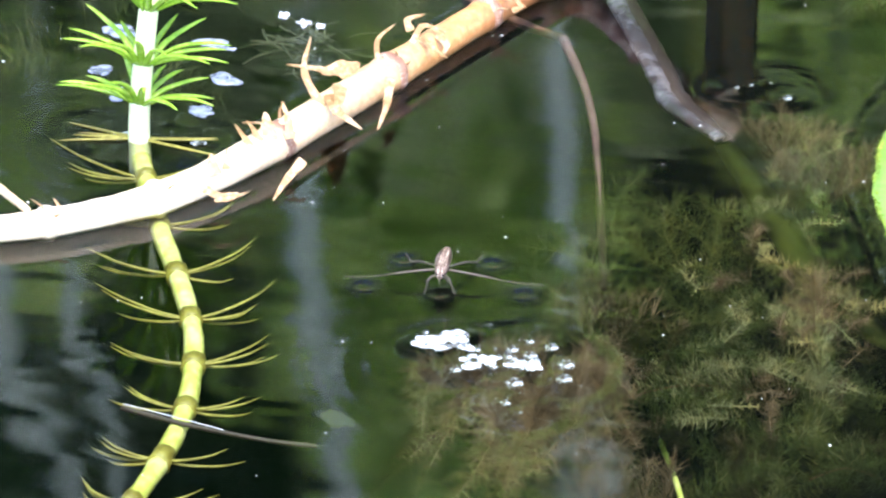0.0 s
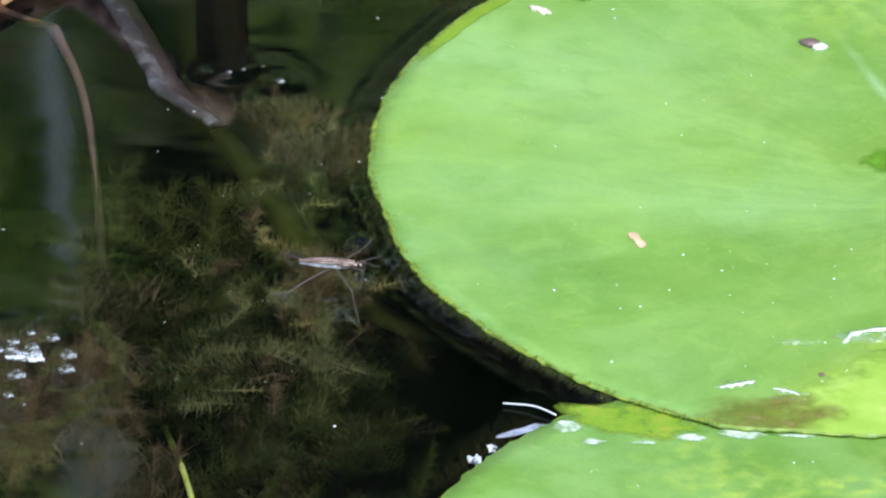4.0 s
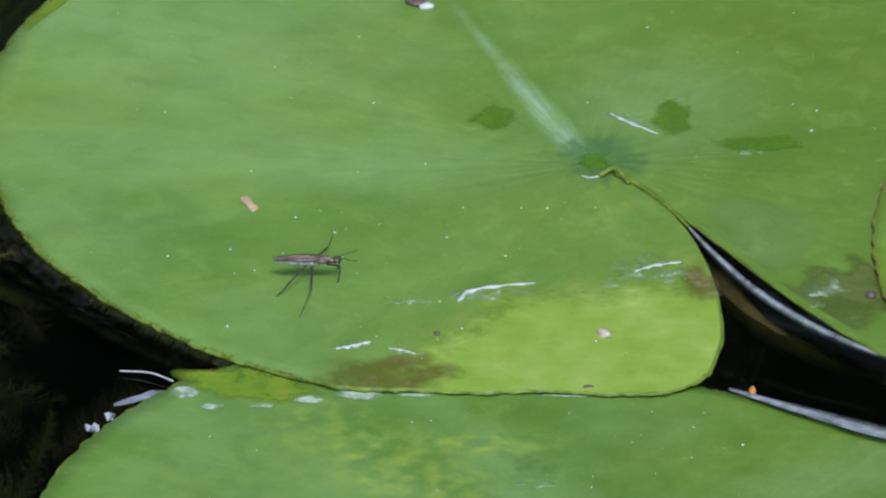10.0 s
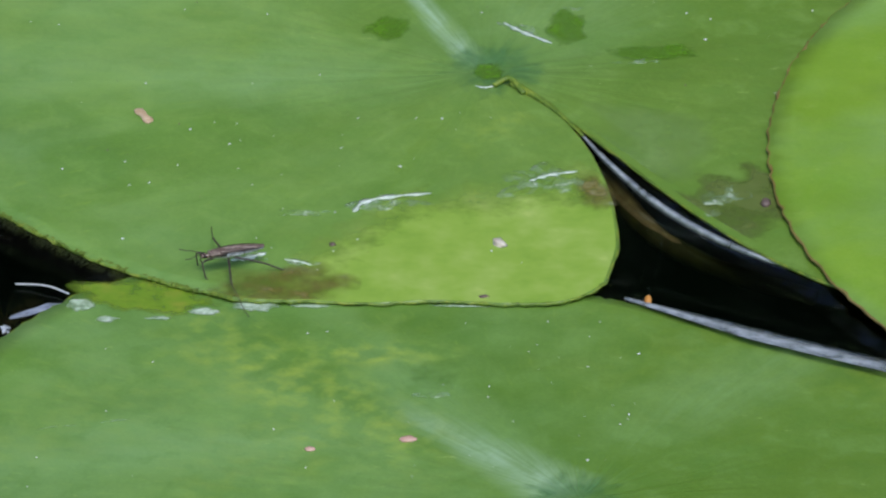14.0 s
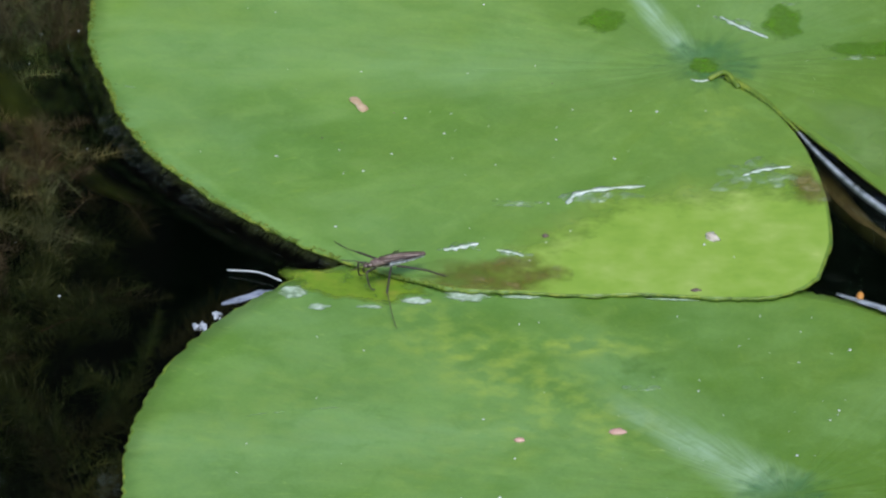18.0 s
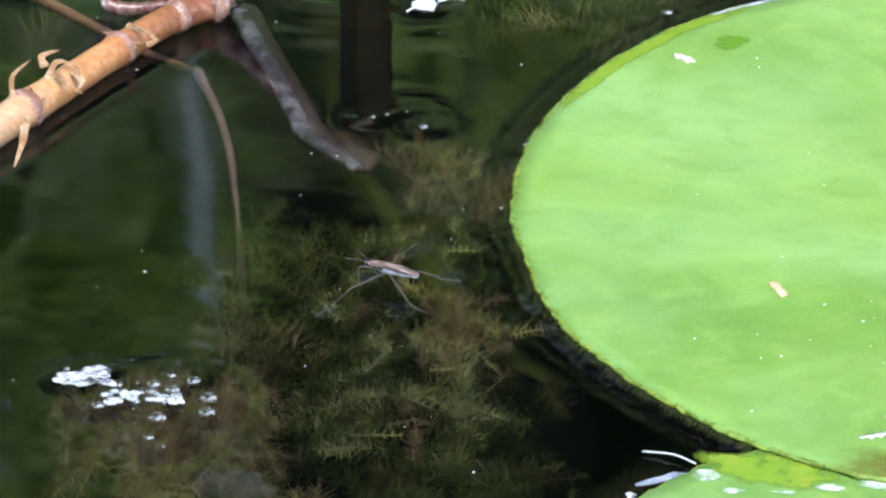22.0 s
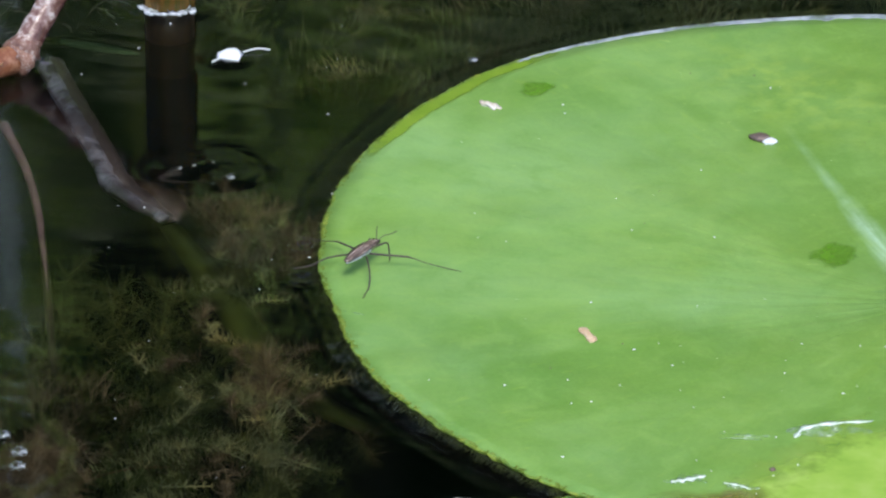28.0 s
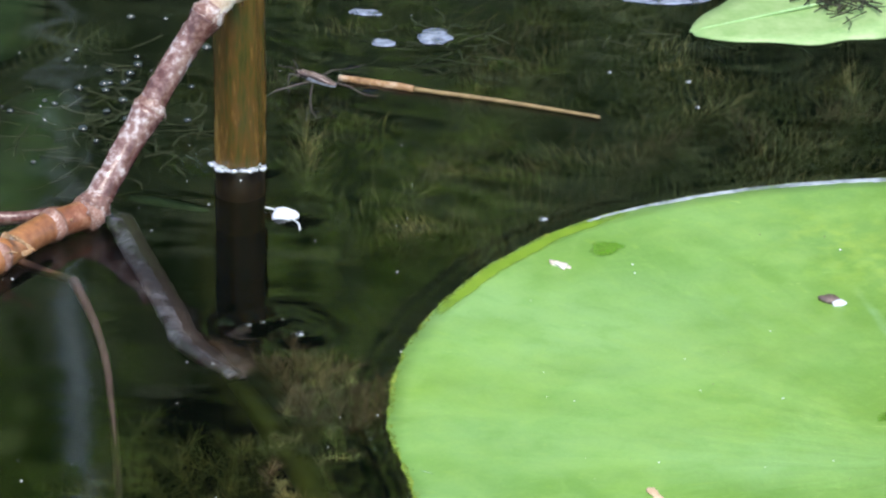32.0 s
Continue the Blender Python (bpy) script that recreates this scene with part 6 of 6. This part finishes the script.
def build_bits():
    crumb("bud_scale", "tan bud scale lying on the lily pad", "bud scale", (-19.8, 16.2), (3.1, 1.1, 0.35), on_pad_1, M_TAN, -74, 2, 0.3, sub=3, waist=0.45)
    crumb("bud_scale", "pale bud scale lying on the lily pad", "bud scale", (-40.0, 111.1), (2.3, 1.1, 0.45), on_pad_1, M_PETAL, -50, 3, 0.6, sub=3, waist=0.4)
    crumb("seed_husk", "dark husk with a white edge on the lily pad", "seed husk", (10.3, 98.0), (2.1, 1.6, 0.7), on_pad_1, M_DARKBIT, -20, 4)
    crumb("white_scrap", "white scrap beside the dark husk", "scrap", (12.1, 96.3), (1.5, 1.2, 0.6), on_pad_1, M_WHITE, 0, 5)
    crumb("white_scrap", "small white flower scrap on the lily pad", "scrap", (40.5, -34.3), (1.1, 1.7, 0.5), on_pad_1, M_PETAL, 20, 6, 0.9)
    crumb("orange_seed", "small orange seed on the pad's edge", "seed", (64.4, -53.8), (0.65, 1.1, 0.8), on_pad_2, M_ORANGE, 0, 7)
    crumb("grey_scrap", "grey scrap at the edge of a pad", "scrap", (86.3, -21.1), (0.9, 1.3, 0.7), on_pad_1, M_DARKBIT, 0, 8)
    crumb("pink_petal", "tiny pink petal on the near pad", "petal", (23.3, -99.4), (1.5, 0.9, 0.3), on_pad_2, M_PINK, 0, 9)
    crumb("pink_petal", "tiny orange petal on the near pad", "petal", (7.5, -102.1), (0.9, 0.7, 0.3), on_pad_2, M_PINK, 0, 10)
    crumb("dark_speck", "black speck on the lily pad", "speck", (12.3, -33.6), (0.6, 0.6, 0.3), on_pad_1, M_DARKBIT, 0, 11)
    crumb("dark_speck", "black speck on the lily pad", "speck", (37.1, -53.1), (0.9, 0.5, 0.2), on_pad_1, M_DARKBIT, 0, 12)
    ob = thing("curled_hair", "white curled fibre floating between two pads", "fibre")
    part("fibre", tube([Vector((-40.9, -43.5, 0.6)) * MM, Vector((-35.7, -44.9, 0.9)) * MM, Vector((-31.9, -47.9, 0.9)) * MM], 0.14 * MM, 12, 6), M_WHITE, ob)
    # a bluish glint between the pads, drawn as a pale patch
    tagged(new("sky_glint", mesh_of("sky_glint", patch_bm(on_water, oval((-36.8, -51.8), (4.2, 0.9), 32, 0.5, 3.0), 0.25, (0, 0), 4), M_GLINT)), "smooth bluish white sky glint, drawn as a patch", "foam", "froth on the water")
    for c, s in (((-44.9, -62.6), (1.0, 1.6)), ((-42.2, -58.6), (0.7, 1.0))):
        tagged(new("foam_patch", patch_bm_mesh(c, s, c[1])), "white patch of froth on the water", "foam", "froth on the water")
    ox, oy = base_of(pad_1)
    lip = [Vector((x - ox, y - oy, on_pad_1(x, y) + 0.15)) * MM for x, y in ((44.9, 25.8), (47.8, 22.1), (51.0, 17.1), (54.2, 10.3), (56.4, 5.0))]
    part("slit_lip", tube(lip, lambda u: (0.85 - 0.6 * u) * MM, 24, 8, 0.7, 0.5), M_RIM, pad_1, "yellowish curled lip of the slit")
    ob = thing("curled_sliver", "yellow curled sliver at the slit of the pad", "leaf edge", at=sunk(on_pad_1))
    part("sliver", tube([Vector((41.6, 24.8, 2.2)) * MM, Vector((44.5, 26.1, 2.9)) * MM, Vector((46.8, 21.5, 2.2)) * MM], 0.5 * MM, 12, 6), M_RIM, ob)


build_bits()


def build_specks():
    """Pollen and dust: too many to count."""
    rng = random.Random(77)

    def grains(name, label, n, place, surface, size, material):
        verts, faces = [], []
        for _ in range(n):
            x, y = place()
            if x is None:
                continue
            r = rng.uniform(*size) * rng.uniform(0.5, 1)
            z = surface(x, y) + r * 0.3
            k = len(verts)
            for dx, dy, dz in ((1, 0, 0), (0, 1, 0), (-1, 0, 0), (0, -1, 0), (0, 0, 0.7), (0, 0, -0.4)):
                verts.append(((x + dx * r * rng.uniform(0.7, 1.4)) * MM, (y + dy * r * rng.uniform(0.7, 1.6)) * MM, (z + dz * r) * MM))
            for a in range(4):
                faces += [(k + a, k + (a + 1) % 4, k + 4), (k + (a + 1) % 4, k + a, k + 5)]
        ob = raw(name, verts, faces, material)
        ob.location = sunk(surface)
        tagged(ob, label, "specks", kind="stuff")

    def on_1():
        a, u = rng.uniform(-50, 275), rng.uniform(0.05, 0.93) ** 0.6
        r = rim_radius(RING_1, a) * u * 0.97
        x, y = 40 + r * math.cos(radians(a)), 30.7 + r * math.sin(radians(a))
        return (None, None) if x > 55 and y < 20 else (x, y)

    def on_2():
        a, u = rng.uniform(60, 250), rng.uniform(0.05, 0.93) ** 0.6
        r = rim_radius(RING_2, a) * u * 0.97
        x, y = 50 + r * math.cos(radians(a)), -120.5 + r * math.sin(radians(a))
        return (None, None) if y > -56 else (x, y)

    def on_pond():
        return rng.uniform(-235, -66), rng.uniform(-95, 240)

    grains("leaf_specks", "white specks of dust on the lily pad", 110, on_1, on_pad_1, (0.08, 0.36), M_WHITE)
    grains("leaf_specks", "brown specks on the lily pad", 60, on_1, on_pad_1, (0.1, 0.3), M_DARKBIT)
    grains("leaf_specks", "white specks of dust on the near lily pad", 80, on_2, on_pad_2, (0.1, 0.32), M_WHITE)
    grains("water_specks", "white specks floating on the water", 130, on_pond, on_water, (0.1, 0.34), M_WHITE)

    # dark threads of algae along the rim of the large pad
    verts, faces = [], []
    for _ in range(2200):
        a = rng.uniform(95, 243)
        r = rim_radius(RING_1, a) + rng.uniform(-0.3, 0.5)
        o = Vector((math.cos(radians(a)), math.sin(radians(a)), 0))
        p = Vector((40, 30.7, 1.0)) + o * r
        l = rng.uniform(0.5, 2.0)
        w = Vector((-o.y, o.x, 0))
        tip = p + (o + w * rng.uniform(-1.2, 1.2)) * l + Vector((0, 0, -1.0 + rng.uniform(-0.3, 0.5)))
        k = len(verts)
        verts += [(p + w * 0.1) * MM, (p - w * 0.1) * MM, tip * MM]
        faces.append((k, k + 1, k + 2))
    teeth, teeth_faces = [], []
    for _ in range(1500):
        a = rng.uniform(95, 243)
        r = rim_radius(RING_1, a) + rng.uniform(-0.5, 0.25)
        if noise.noise((a * 0.35, 3, 0)) < -0.15:
            continue
        o = Vector((math.cos(radians(a)), math.sin(radians(a)), 0))
        w = Vector((-o.y, o.x, 0))
        p = Vector((40, 30.7, 0)) + o * r
        p.z = on_pad_1(p.x, p.y) + 0.05
        s, l = rng.uniform(0.1, 0.32), rng.uniform(0.15, 0.7)
        k = len(teeth)
        teeth += [(p + w * s - o * 0.3) * MM, (p - w * s - o * 0.3) * MM, (p + o * l + w * rng.uniform(-0.3, 0.3) + Vector((0, 0, rng.uniform(-0.4, 0.1)))) * MM, (p - o * 0.2 - Vector((0, 0, 0.5))) * MM]
        teeth_faces += [(k, k + 1, k + 2), (k, k + 2, k + 3), (k + 1, k + 3, k + 2)]
    fringe, algae = raw("rim_fringe", teeth, teeth_faces, M_FRINGE), raw("rim_algae", verts, faces, M_RIMALGAE)
    fringe.location = algae.location = sunk(on_pad_1)
    tagged(fringe, "yellow-green ragged fringe of the pad's rim", "leaf edge", kind="stuff")
    tagged(algae, "dark threads of algae along the pad's rim", "algae", kind="stuff")


build_specks()


def build_meniscus():
    """Water drawn up against the far side of the slit."""
    pts = curve_points([Vector((54.3, 12.1, 0)), Vector((59.9, -1.8, 0)), Vector((66.9, -16.4, 0)), Vector((74.8, -28.8, 0)), Vector((84.6, -39.5, 0)), Vector((94.3, -49.1, 0))], 60)
    bm = bmesh.new()
    rows = []
    for i, p in enumerate(pts):
        u = i / 60
        reach = 9.0 * math.sin(math.pi * (0.06 + 0.88 * u)) ** 0.7
        rows.append([bm.verts.new(Vector((p.x + 0.9 - 0.35 * reach * s, p.y - reach * s + 3.6, 0.75 * (1 - s) ** 2 + 0.06)) * MM) for s in (0, 0.15, 0.3, 0.45, 0.6, 0.8, 1)])
    for a, b in zip(rows, rows[1:]):
        for s in range(6):
            bm.faces.new((a[s], a[s + 1], b[s + 1], b[s]))
    bmesh.ops.recalc_face_normals(bm, faces=bm.faces)
    tagged(new("water_edge", mesh_of("water_edge", bm, M_WATER)), "curved edge of water drawn up to a leaf", "water", kind="structure")


build_meniscus()
# ---- reeds and canes on the far bank, mirrored in the water ----
def far_reeds():
    cane, leaf = "pale grey unseen cane added on the far bank", "yellow-green reed leaf on the far bank"
    # unseen canes, added for the pale streaks mirrored in the water
    reed([(-0.345, 1.1, 0.03), (-0.324, 1.100, 0.545), (-0.319, 1.100, 0.584), (-0.315, 1.100, 0.642), (-0.305, 1.1, 0.80)], 0.0054, M_CANE, "cane", cane)
    reed([(-0.243, 1.1, 0.03), (-0.239, 1.100, 0.463), (-0.236, 1.100, 0.514), (-0.234, 1.100, 0.570)], 0.0052, M_CANE, "cane", cane)
    reed([(-0.47, 1.1, 0.03), (-0.434, 1.100, 0.573), (-0.423, 1.100, 0.612), (-0.411, 1.100, 0.654), (-0.40, 1.1, 0.72)], 0.0046, M_CANE, "cane", cane)
    reed([(-0.44, 1.1, 0.03), (-0.412, 1.100, 0.552), (-0.404, 1.100, 0.593), (-0.395, 1.100, 0.640), (-0.385, 1.1, 0.70)], 0.0036, M_CANE, "cane", cane)
    reed([(0.25, 1.3, 0.03), (0.05, 1.2, 0.85), (-0.211, 1.100, 0.665), (-0.221, 1.100, 0.627), (-0.226, 1.100, 0.605)], 0.0065, M_CANE, "cane", cane)
    reed([(-0.62, 1.3, 0.03), (-0.45, 1.2, 0.85), (-0.248, 1.110, 0.671), (-0.236, 1.110, 0.633), (-0.229, 1.110, 0.610)], 0.0062, M_CANE, "cane", cane)
    reed([(-0.215, 1.16, 0.03), (-0.193, 1.160, 0.497), (-0.168, 1.160, 0.557), (-0.141, 1.160, 0.613)], 0.006, M_YELLOWREED, "reed_leaf", leaf)
    rng = random.Random(31)
    for i in range(10):
        x = rng.uniform(-0.7, 0.35)
        h = rng.uniform(0.35, 0.75)
        lean = rng.uniform(-0.08, 0.08)
        reed([(x, 1.2, 0.03), (x + lean * 0.4, 1.2, h * 0.5), (x + lean, 1.18, h)], rng.uniform(0.003, 0.008), M_SHRUB, "reed_leaf", "dark green reed leaf on the far bank")

    # unseen low growth at the water's edge, added before the canes to cover their feet
    verts, faces = [], []
    top = (-0.308, 1.060, 0.505)[2]
    for _ in range(7500):
        x = rng.uniform(-0.75, 0.45)
        high = top * (0.92 + 0.35 * noise.noise((x * 9, 4, 0)) + 0.2 * noise.noise((x * 31, 7, 0)))
        p = Vector((x, rng.uniform(1.05, 1.09), 0.03 + rng.random() ** 0.8 * max(0.03, high)))
        if -0.225 < x < -0.085 and p.z > 0.43:
            continue
        d = Vector((rng.uniform(-1, 1), rng.uniform(-0.4, 0.1), rng.uniform(-0.3, 1))).normalized()
        s = d.cross(Vector((0, -1, 0.4))).normalized()
        l, w = rng.uniform(0.008, 0.03), rng.uniform(0.0012, 0.0045)
        k = len(verts)
        verts += [p, p + d * l * 0.4 + s * w, p + d * l, p + d * l * 0.4 - s * w]
        faces.append((k, k + 1, k + 2, k + 3))
    tagged(raw("bank_tufts", verts, faces, M_TUFT), "low brownish green growth added along the water's edge", "plants", kind="stuff")
    # an unseen dark trunk behind them, added to blacken the water's reflection
    trunk = thing("added_trunk", "unseen dark trunk added to darken the reflection", "tree trunk")
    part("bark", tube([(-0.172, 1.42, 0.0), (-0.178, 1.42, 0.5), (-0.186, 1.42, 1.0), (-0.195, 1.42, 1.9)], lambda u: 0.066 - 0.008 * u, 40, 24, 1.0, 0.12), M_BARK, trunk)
    # a low bush at its foot, added to hide it in the reflection
    verts, faces = [], []
    for _ in range(2600):
        x = rng.uniform(-0.33, -0.04)
        p = Vector((x, rng.uniform(1.28, 1.34), 0.04 + rng.random() ** 0.7 * 0.56 * (1 + 0.12 * noise.noise((x * 25, 1, 0)))))
        d = Vector((rng.uniform(-1, 1), rng.uniform(-0.5, 0.1), rng.uniform(-0.6, 0.8))).normalized()
        s = d.cross(Vector((0, -1, 0.4))).normalized()
        l, w = rng.uniform(0.015, 0.045), rng.uniform(0.004, 0.011)
        k = len(verts)
        verts += [p, p + d * l * 0.4 + s * w, p + d * l, p + d * l * 0.4 - s * w]
        faces.append((k, k + 1, k + 2, k + 3))
    tagged(raw("bank_bush", verts, faces, M_BUSH), "unseen low green bush added before the dark trunk", "bush", kind="stuff")
    # sprays of sunlit leaves in front of the hedge
    spots = ((-0.283, 1.250, 0.596), (-0.287, 1.250, 0.617), (-0.308, 1.250, 0.574), (-0.327, 1.250, 0.628), (-0.295, 1.250, 0.544), (-0.449, 1.250, 0.598), (-0.311, 1.250, 0.708), (-0.287, 1.250, 0.605), (-0.136, 1.250, 0.505), (-0.136, 1.250, 0.506))
    verts, faces = [], []
    for x, y, z in spots:
        for _ in range(85):
            p = Vector((x + rng.gauss(0, 0.02), y + rng.gauss(0, 0.02), z + rng.gauss(0, 0.034)))
            d = Vector((rng.uniform(-1, 1), rng.uniform(-0.6, 0.2), rng.uniform(-1, 0.4))).normalized()
            s = d.cross(Vector((0, -1, 0.5))).normalized()
            l, w = rng.uniform(0.018, 0.042), rng.uniform(0.005, 0.011)
            k = len(verts)
            verts += [p, p + d * l * 0.4 + s * w, p + d * l, p + d * l * 0.4 - s * w]
            faces.append((k, k + 1, k + 2, k + 3))
    tagged(raw("sunlit_leaves", verts, faces, M_SUNLEAF), "sprays of sunlit yellow-green leaves on the far bank", "leaves", kind="stuff")


far_reeds()
build_water()


# ---- what moves ----
def motions():
    # seconds, x, y, height of its footing, heading in degrees
    path = [
        (0.00, -0.1400, 0.0013, 0.0000, -90),
        (0.70, -0.1398, 0.0015, 0.0000, -90),
        (0.80, -0.1333, 0.0066, 0.0000, -30),
        (0.90, -0.0925, 0.0070, 0.0000, -5),
        (1.00, -0.0715, 0.0042, 0.0000, -4),
        (1.10, -0.0695, 0.0027, 0.0000, -4),
        (1.50, -0.0701, 0.0026, 0.0000, -4),
        (3.00, -0.0697, 0.0024, 0.0000, -3),
        (3.50, -0.0710, 0.0026, 0.0000, -3),
        (5.40, -0.0733, -0.0022, 0.0000, -3),
        (5.50, -0.0642, -0.0003, 0.0005, -3),
        (5.60, -0.0555, -0.0055, 0.0012, -2),
        (6.00, -0.0560, -0.0068, 0.0015, -2),
        (6.10, -0.0569, -0.0066, 0.0015, -2),
        (6.30, -0.0480, -0.0078, 0.0015, 0),
        (6.50, -0.0466, -0.0075, 0.0015, 0),
        (7.00, -0.0464, -0.0072, 0.0015, 0),
        (7.50, -0.0467, -0.0081, 0.0015, 0),
        (7.70, -0.0328, -0.0104, 0.0015, 0),
        (7.90, -0.0242, -0.0102, 0.0015, 0),
        (8.00, -0.0250, -0.0096, 0.0015, 0),
        (8.50, -0.0222, -0.0105, 0.0015, 0),
        (9.00, -0.0098, -0.0120, 0.0015, 3),
        (9.30, -0.0121, -0.0129, 0.0015, 3),
        (9.70, -0.0105, -0.0113, 0.0015, 3),
        (10.00, -0.0096, -0.0120, 0.0015, 0),
        (10.40, -0.0024, -0.0168, 0.0015, -28),
        (10.80, 0.0040, -0.0218, 0.0015, -14),
        (11.20, 0.0032, -0.0217, 0.0015, -14),
        (11.60, 0.0097, -0.0333, 0.0015, -26),
        (12.00, 0.0088, -0.0336, 0.0015, -30),
        (12.40, 0.0092, -0.0298, 0.0015, -32),
        (12.80, 0.0095, -0.0330, 0.0015, -33),
        (13.00, 0.0098, -0.0323, 0.0015, -33),
        (13.20, 0.0061, -0.0333, 0.0015, -85),
        (13.40, 0.0037, -0.0359, 0.0015, -120),
        (13.60, -0.0000, -0.0392, 0.0015, -155),
        (14.00, -0.0047, -0.0414, 0.0015, -164),
        (14.50, -0.0079, -0.0433, 0.0015, -162),
        (15.00, -0.0150, -0.0476, 0.0015, -162),
        (15.50, -0.0150, -0.0492, 0.0015, -160),
        (17.50, -0.0136, -0.0485, 0.0015, -158),
        (18.00, -0.0131, -0.0482, 0.0015, -158),
        (18.50, -0.0152, -0.0481, 0.0015, -160),
        (19.00, -0.0136, -0.0482, 0.0015, -165),
        (19.50, -0.0156, -0.0482, 0.0015, -165),
        (19.70, -0.0215, -0.0435, 0.0015, -190),
        (19.80, -0.0323, -0.0379, 0.0012, -218),
        (20.10, -0.0324, -0.0363, 0.0012, -216),
        (20.20, -0.0476, -0.0095, 0.0012, -200),
        (20.30, -0.0769, 0.0056, 0.0000, -200),
        (20.40, -0.0891, 0.0152, 0.0000, -205),
        (20.60, -0.0871, 0.0164, 0.0000, -206),
        (20.80, -0.0877, 0.0177, 0.0000, -208),
        (21.00, -0.0862, 0.0156, 0.0000, -209),
        (21.50, -0.0872, 0.0144, 0.0000, -209),
        (22.00, -0.0875, 0.0164, 0.0000, -209),
        (22.30, -0.0880, 0.0170, 0.0000, -209),
        (22.40, -0.0759, 0.0223, 0.0005, -270),
        (22.50, -0.0604, 0.0419, 0.0015, -300),
        (22.60, -0.0591, 0.0412, 0.0015, -301),
        (23.00, -0.0603, 0.0414, 0.0015, -299),
        (24.00, -0.0600, 0.0415, 0.0015, -298),
        (28.00, -0.0604, 0.0419, 0.0015, -298),
        (29.50, -0.0605, 0.0423, 0.0015, -298),
        (29.60, -0.0633, 0.0581, 0.0015, -262),
        (29.90, -0.0637, 0.0607, 0.0015, -260),
        (30.00, -0.0684, 0.0886, 0.0003, -256),
        (30.10, -0.0704, 0.0918, 0.0000, -256),
        (30.60, -0.0693, 0.0880, 0.0000, -256),
        (31.00, -0.0702, 0.0906, 0.0000, -254),
        (31.30, -0.0694, 0.0878, 0.0000, -254),
        (31.40, -0.0718, 0.0976, 0.0000, -245),
        (31.50, -0.0770, 0.1257, 0.0000, -240),
        (31.60, -0.0876, 0.1504, 0.0000, -232),
        (31.70, -0.0890, 0.1584, 0.0000, -226),
        (31.80, -0.0924, 0.1907, 0.0000, -224),
        (32.00, -0.0909, 0.1925, 0.0000, -223),
    ]
    # on a pad it stands as low as the pad lies
    path = [(t, x, y + 0.00139 * min(1.0, z / 0.0012), z - 0.0007 * min(1.0, z / 0.0012), turn) for t, x, y, z, turn in path]
    walk(strider, [(t, pose(x, y, z, 0, 0, turn)) for t, x, y, z, turn in path])
    walk(water_dents, [(t, pose(x, y, 0, 0, 0, turn)) for t, x, y, z, turn in path])
    # how far each long leg is swung forward, in degrees: left middle, right middle, left hind, right hind
    swing = [
        (0.0, -2, 0, -60, -48), (0.7, -2, 0, -60, -48), (0.85, -25, -25, -70, -70), (1.0, 15, 22, -42, -54), (2.5, 15, 22, -40, -54), (5.3, 18, 22, -42, -56),
        (5.5, -15, -15, -60, -65), (5.7, 24, 23, -43, -58), (6.15, 25, 23, -43, -58), (6.4, 18, 8, -41, -50), (7.5, 18, 5, -41, -45), (7.75, -5, -14, -55, -55), (8.0, 14, 0, -40, -40), (9.0, 14, -9, -39, -39), (10.0, 14, -8, -40, -38), (10.4, 0, -20, -38, -60), (10.8, 18, -9, -22, -78), (11.2, 18, -9, -22, -78),
        (11.6, 34, 10, -40, -56), (13.0, 34, 12, -40, -55), (13.3, -10, 10, -55, -60), (14.0, 6, -6, -72, -45), (15.0, 8, -6, -76, -40), (17.5, 18, 12, -75, -30),
        (18.0, 20, 15, -74, -27), (19.4, 20, 15, -74, -27), (19.8, 0, 5, -60, -50), (20.25, -20, -20, -68, -68), (20.45, 15, 18, -61, -45), (22.3, 15, 18, -61, -45),
        (22.45, -10, -10, -60, -60), (22.7, 17, 25, -28, -57), (29.4, 17, 25, -28, -56), (29.6, 25, 28, -20, -37), (29.9, 25, 28, -20, -37), (30.0, -5, 0, -45, -50), (30.2, 35, 20, -25, -40),
        (31.0, 27, 10, -43, -51), (31.3, 27, 10, -43, -51), (31.55, -20, -20, -60, -60), (31.8, 10, 10, -45, -45), (32.0, 15, 12, -45, -48)]
    for k, (tag, name) in enumerate((("left", "middle"), ("right", "middle"), ("left", "hind"), ("right", "hind"))):
        side = 1 if tag == "left" else -1
        hip = (0.8 if name == "middle" else -0.2, side * 0.8, 3.3)
        walk(strider_legs[tag, name], [(row[0], pose(*[v * MM for v in hip], 0, 0, -side * row[k + 1])) for row in swing])
    # the stick drifts a little
    walk(stick, [(0.0, pose(0, 0, 0)), (8.0, pose(0, 0, 0)), (20.5, pose(-0.0012, -0.0075, 0)), (32.0, pose(-0.0012, -0.0075, 0))])
    # the strider knocks the scrap of petal round
    spots = [(0.0, (-90.0, 135.4), 0), (31.45, (-90.0, 135.4), 0), (31.62, (-92.3, 136.6), -78), (32.0, (-92.9, 134.4), -84)]
    walk(petal, [(t, pose(x * MM, y * MM, 0, 0, 0, turn)) for t, (x, y), turn in spots])


motions()
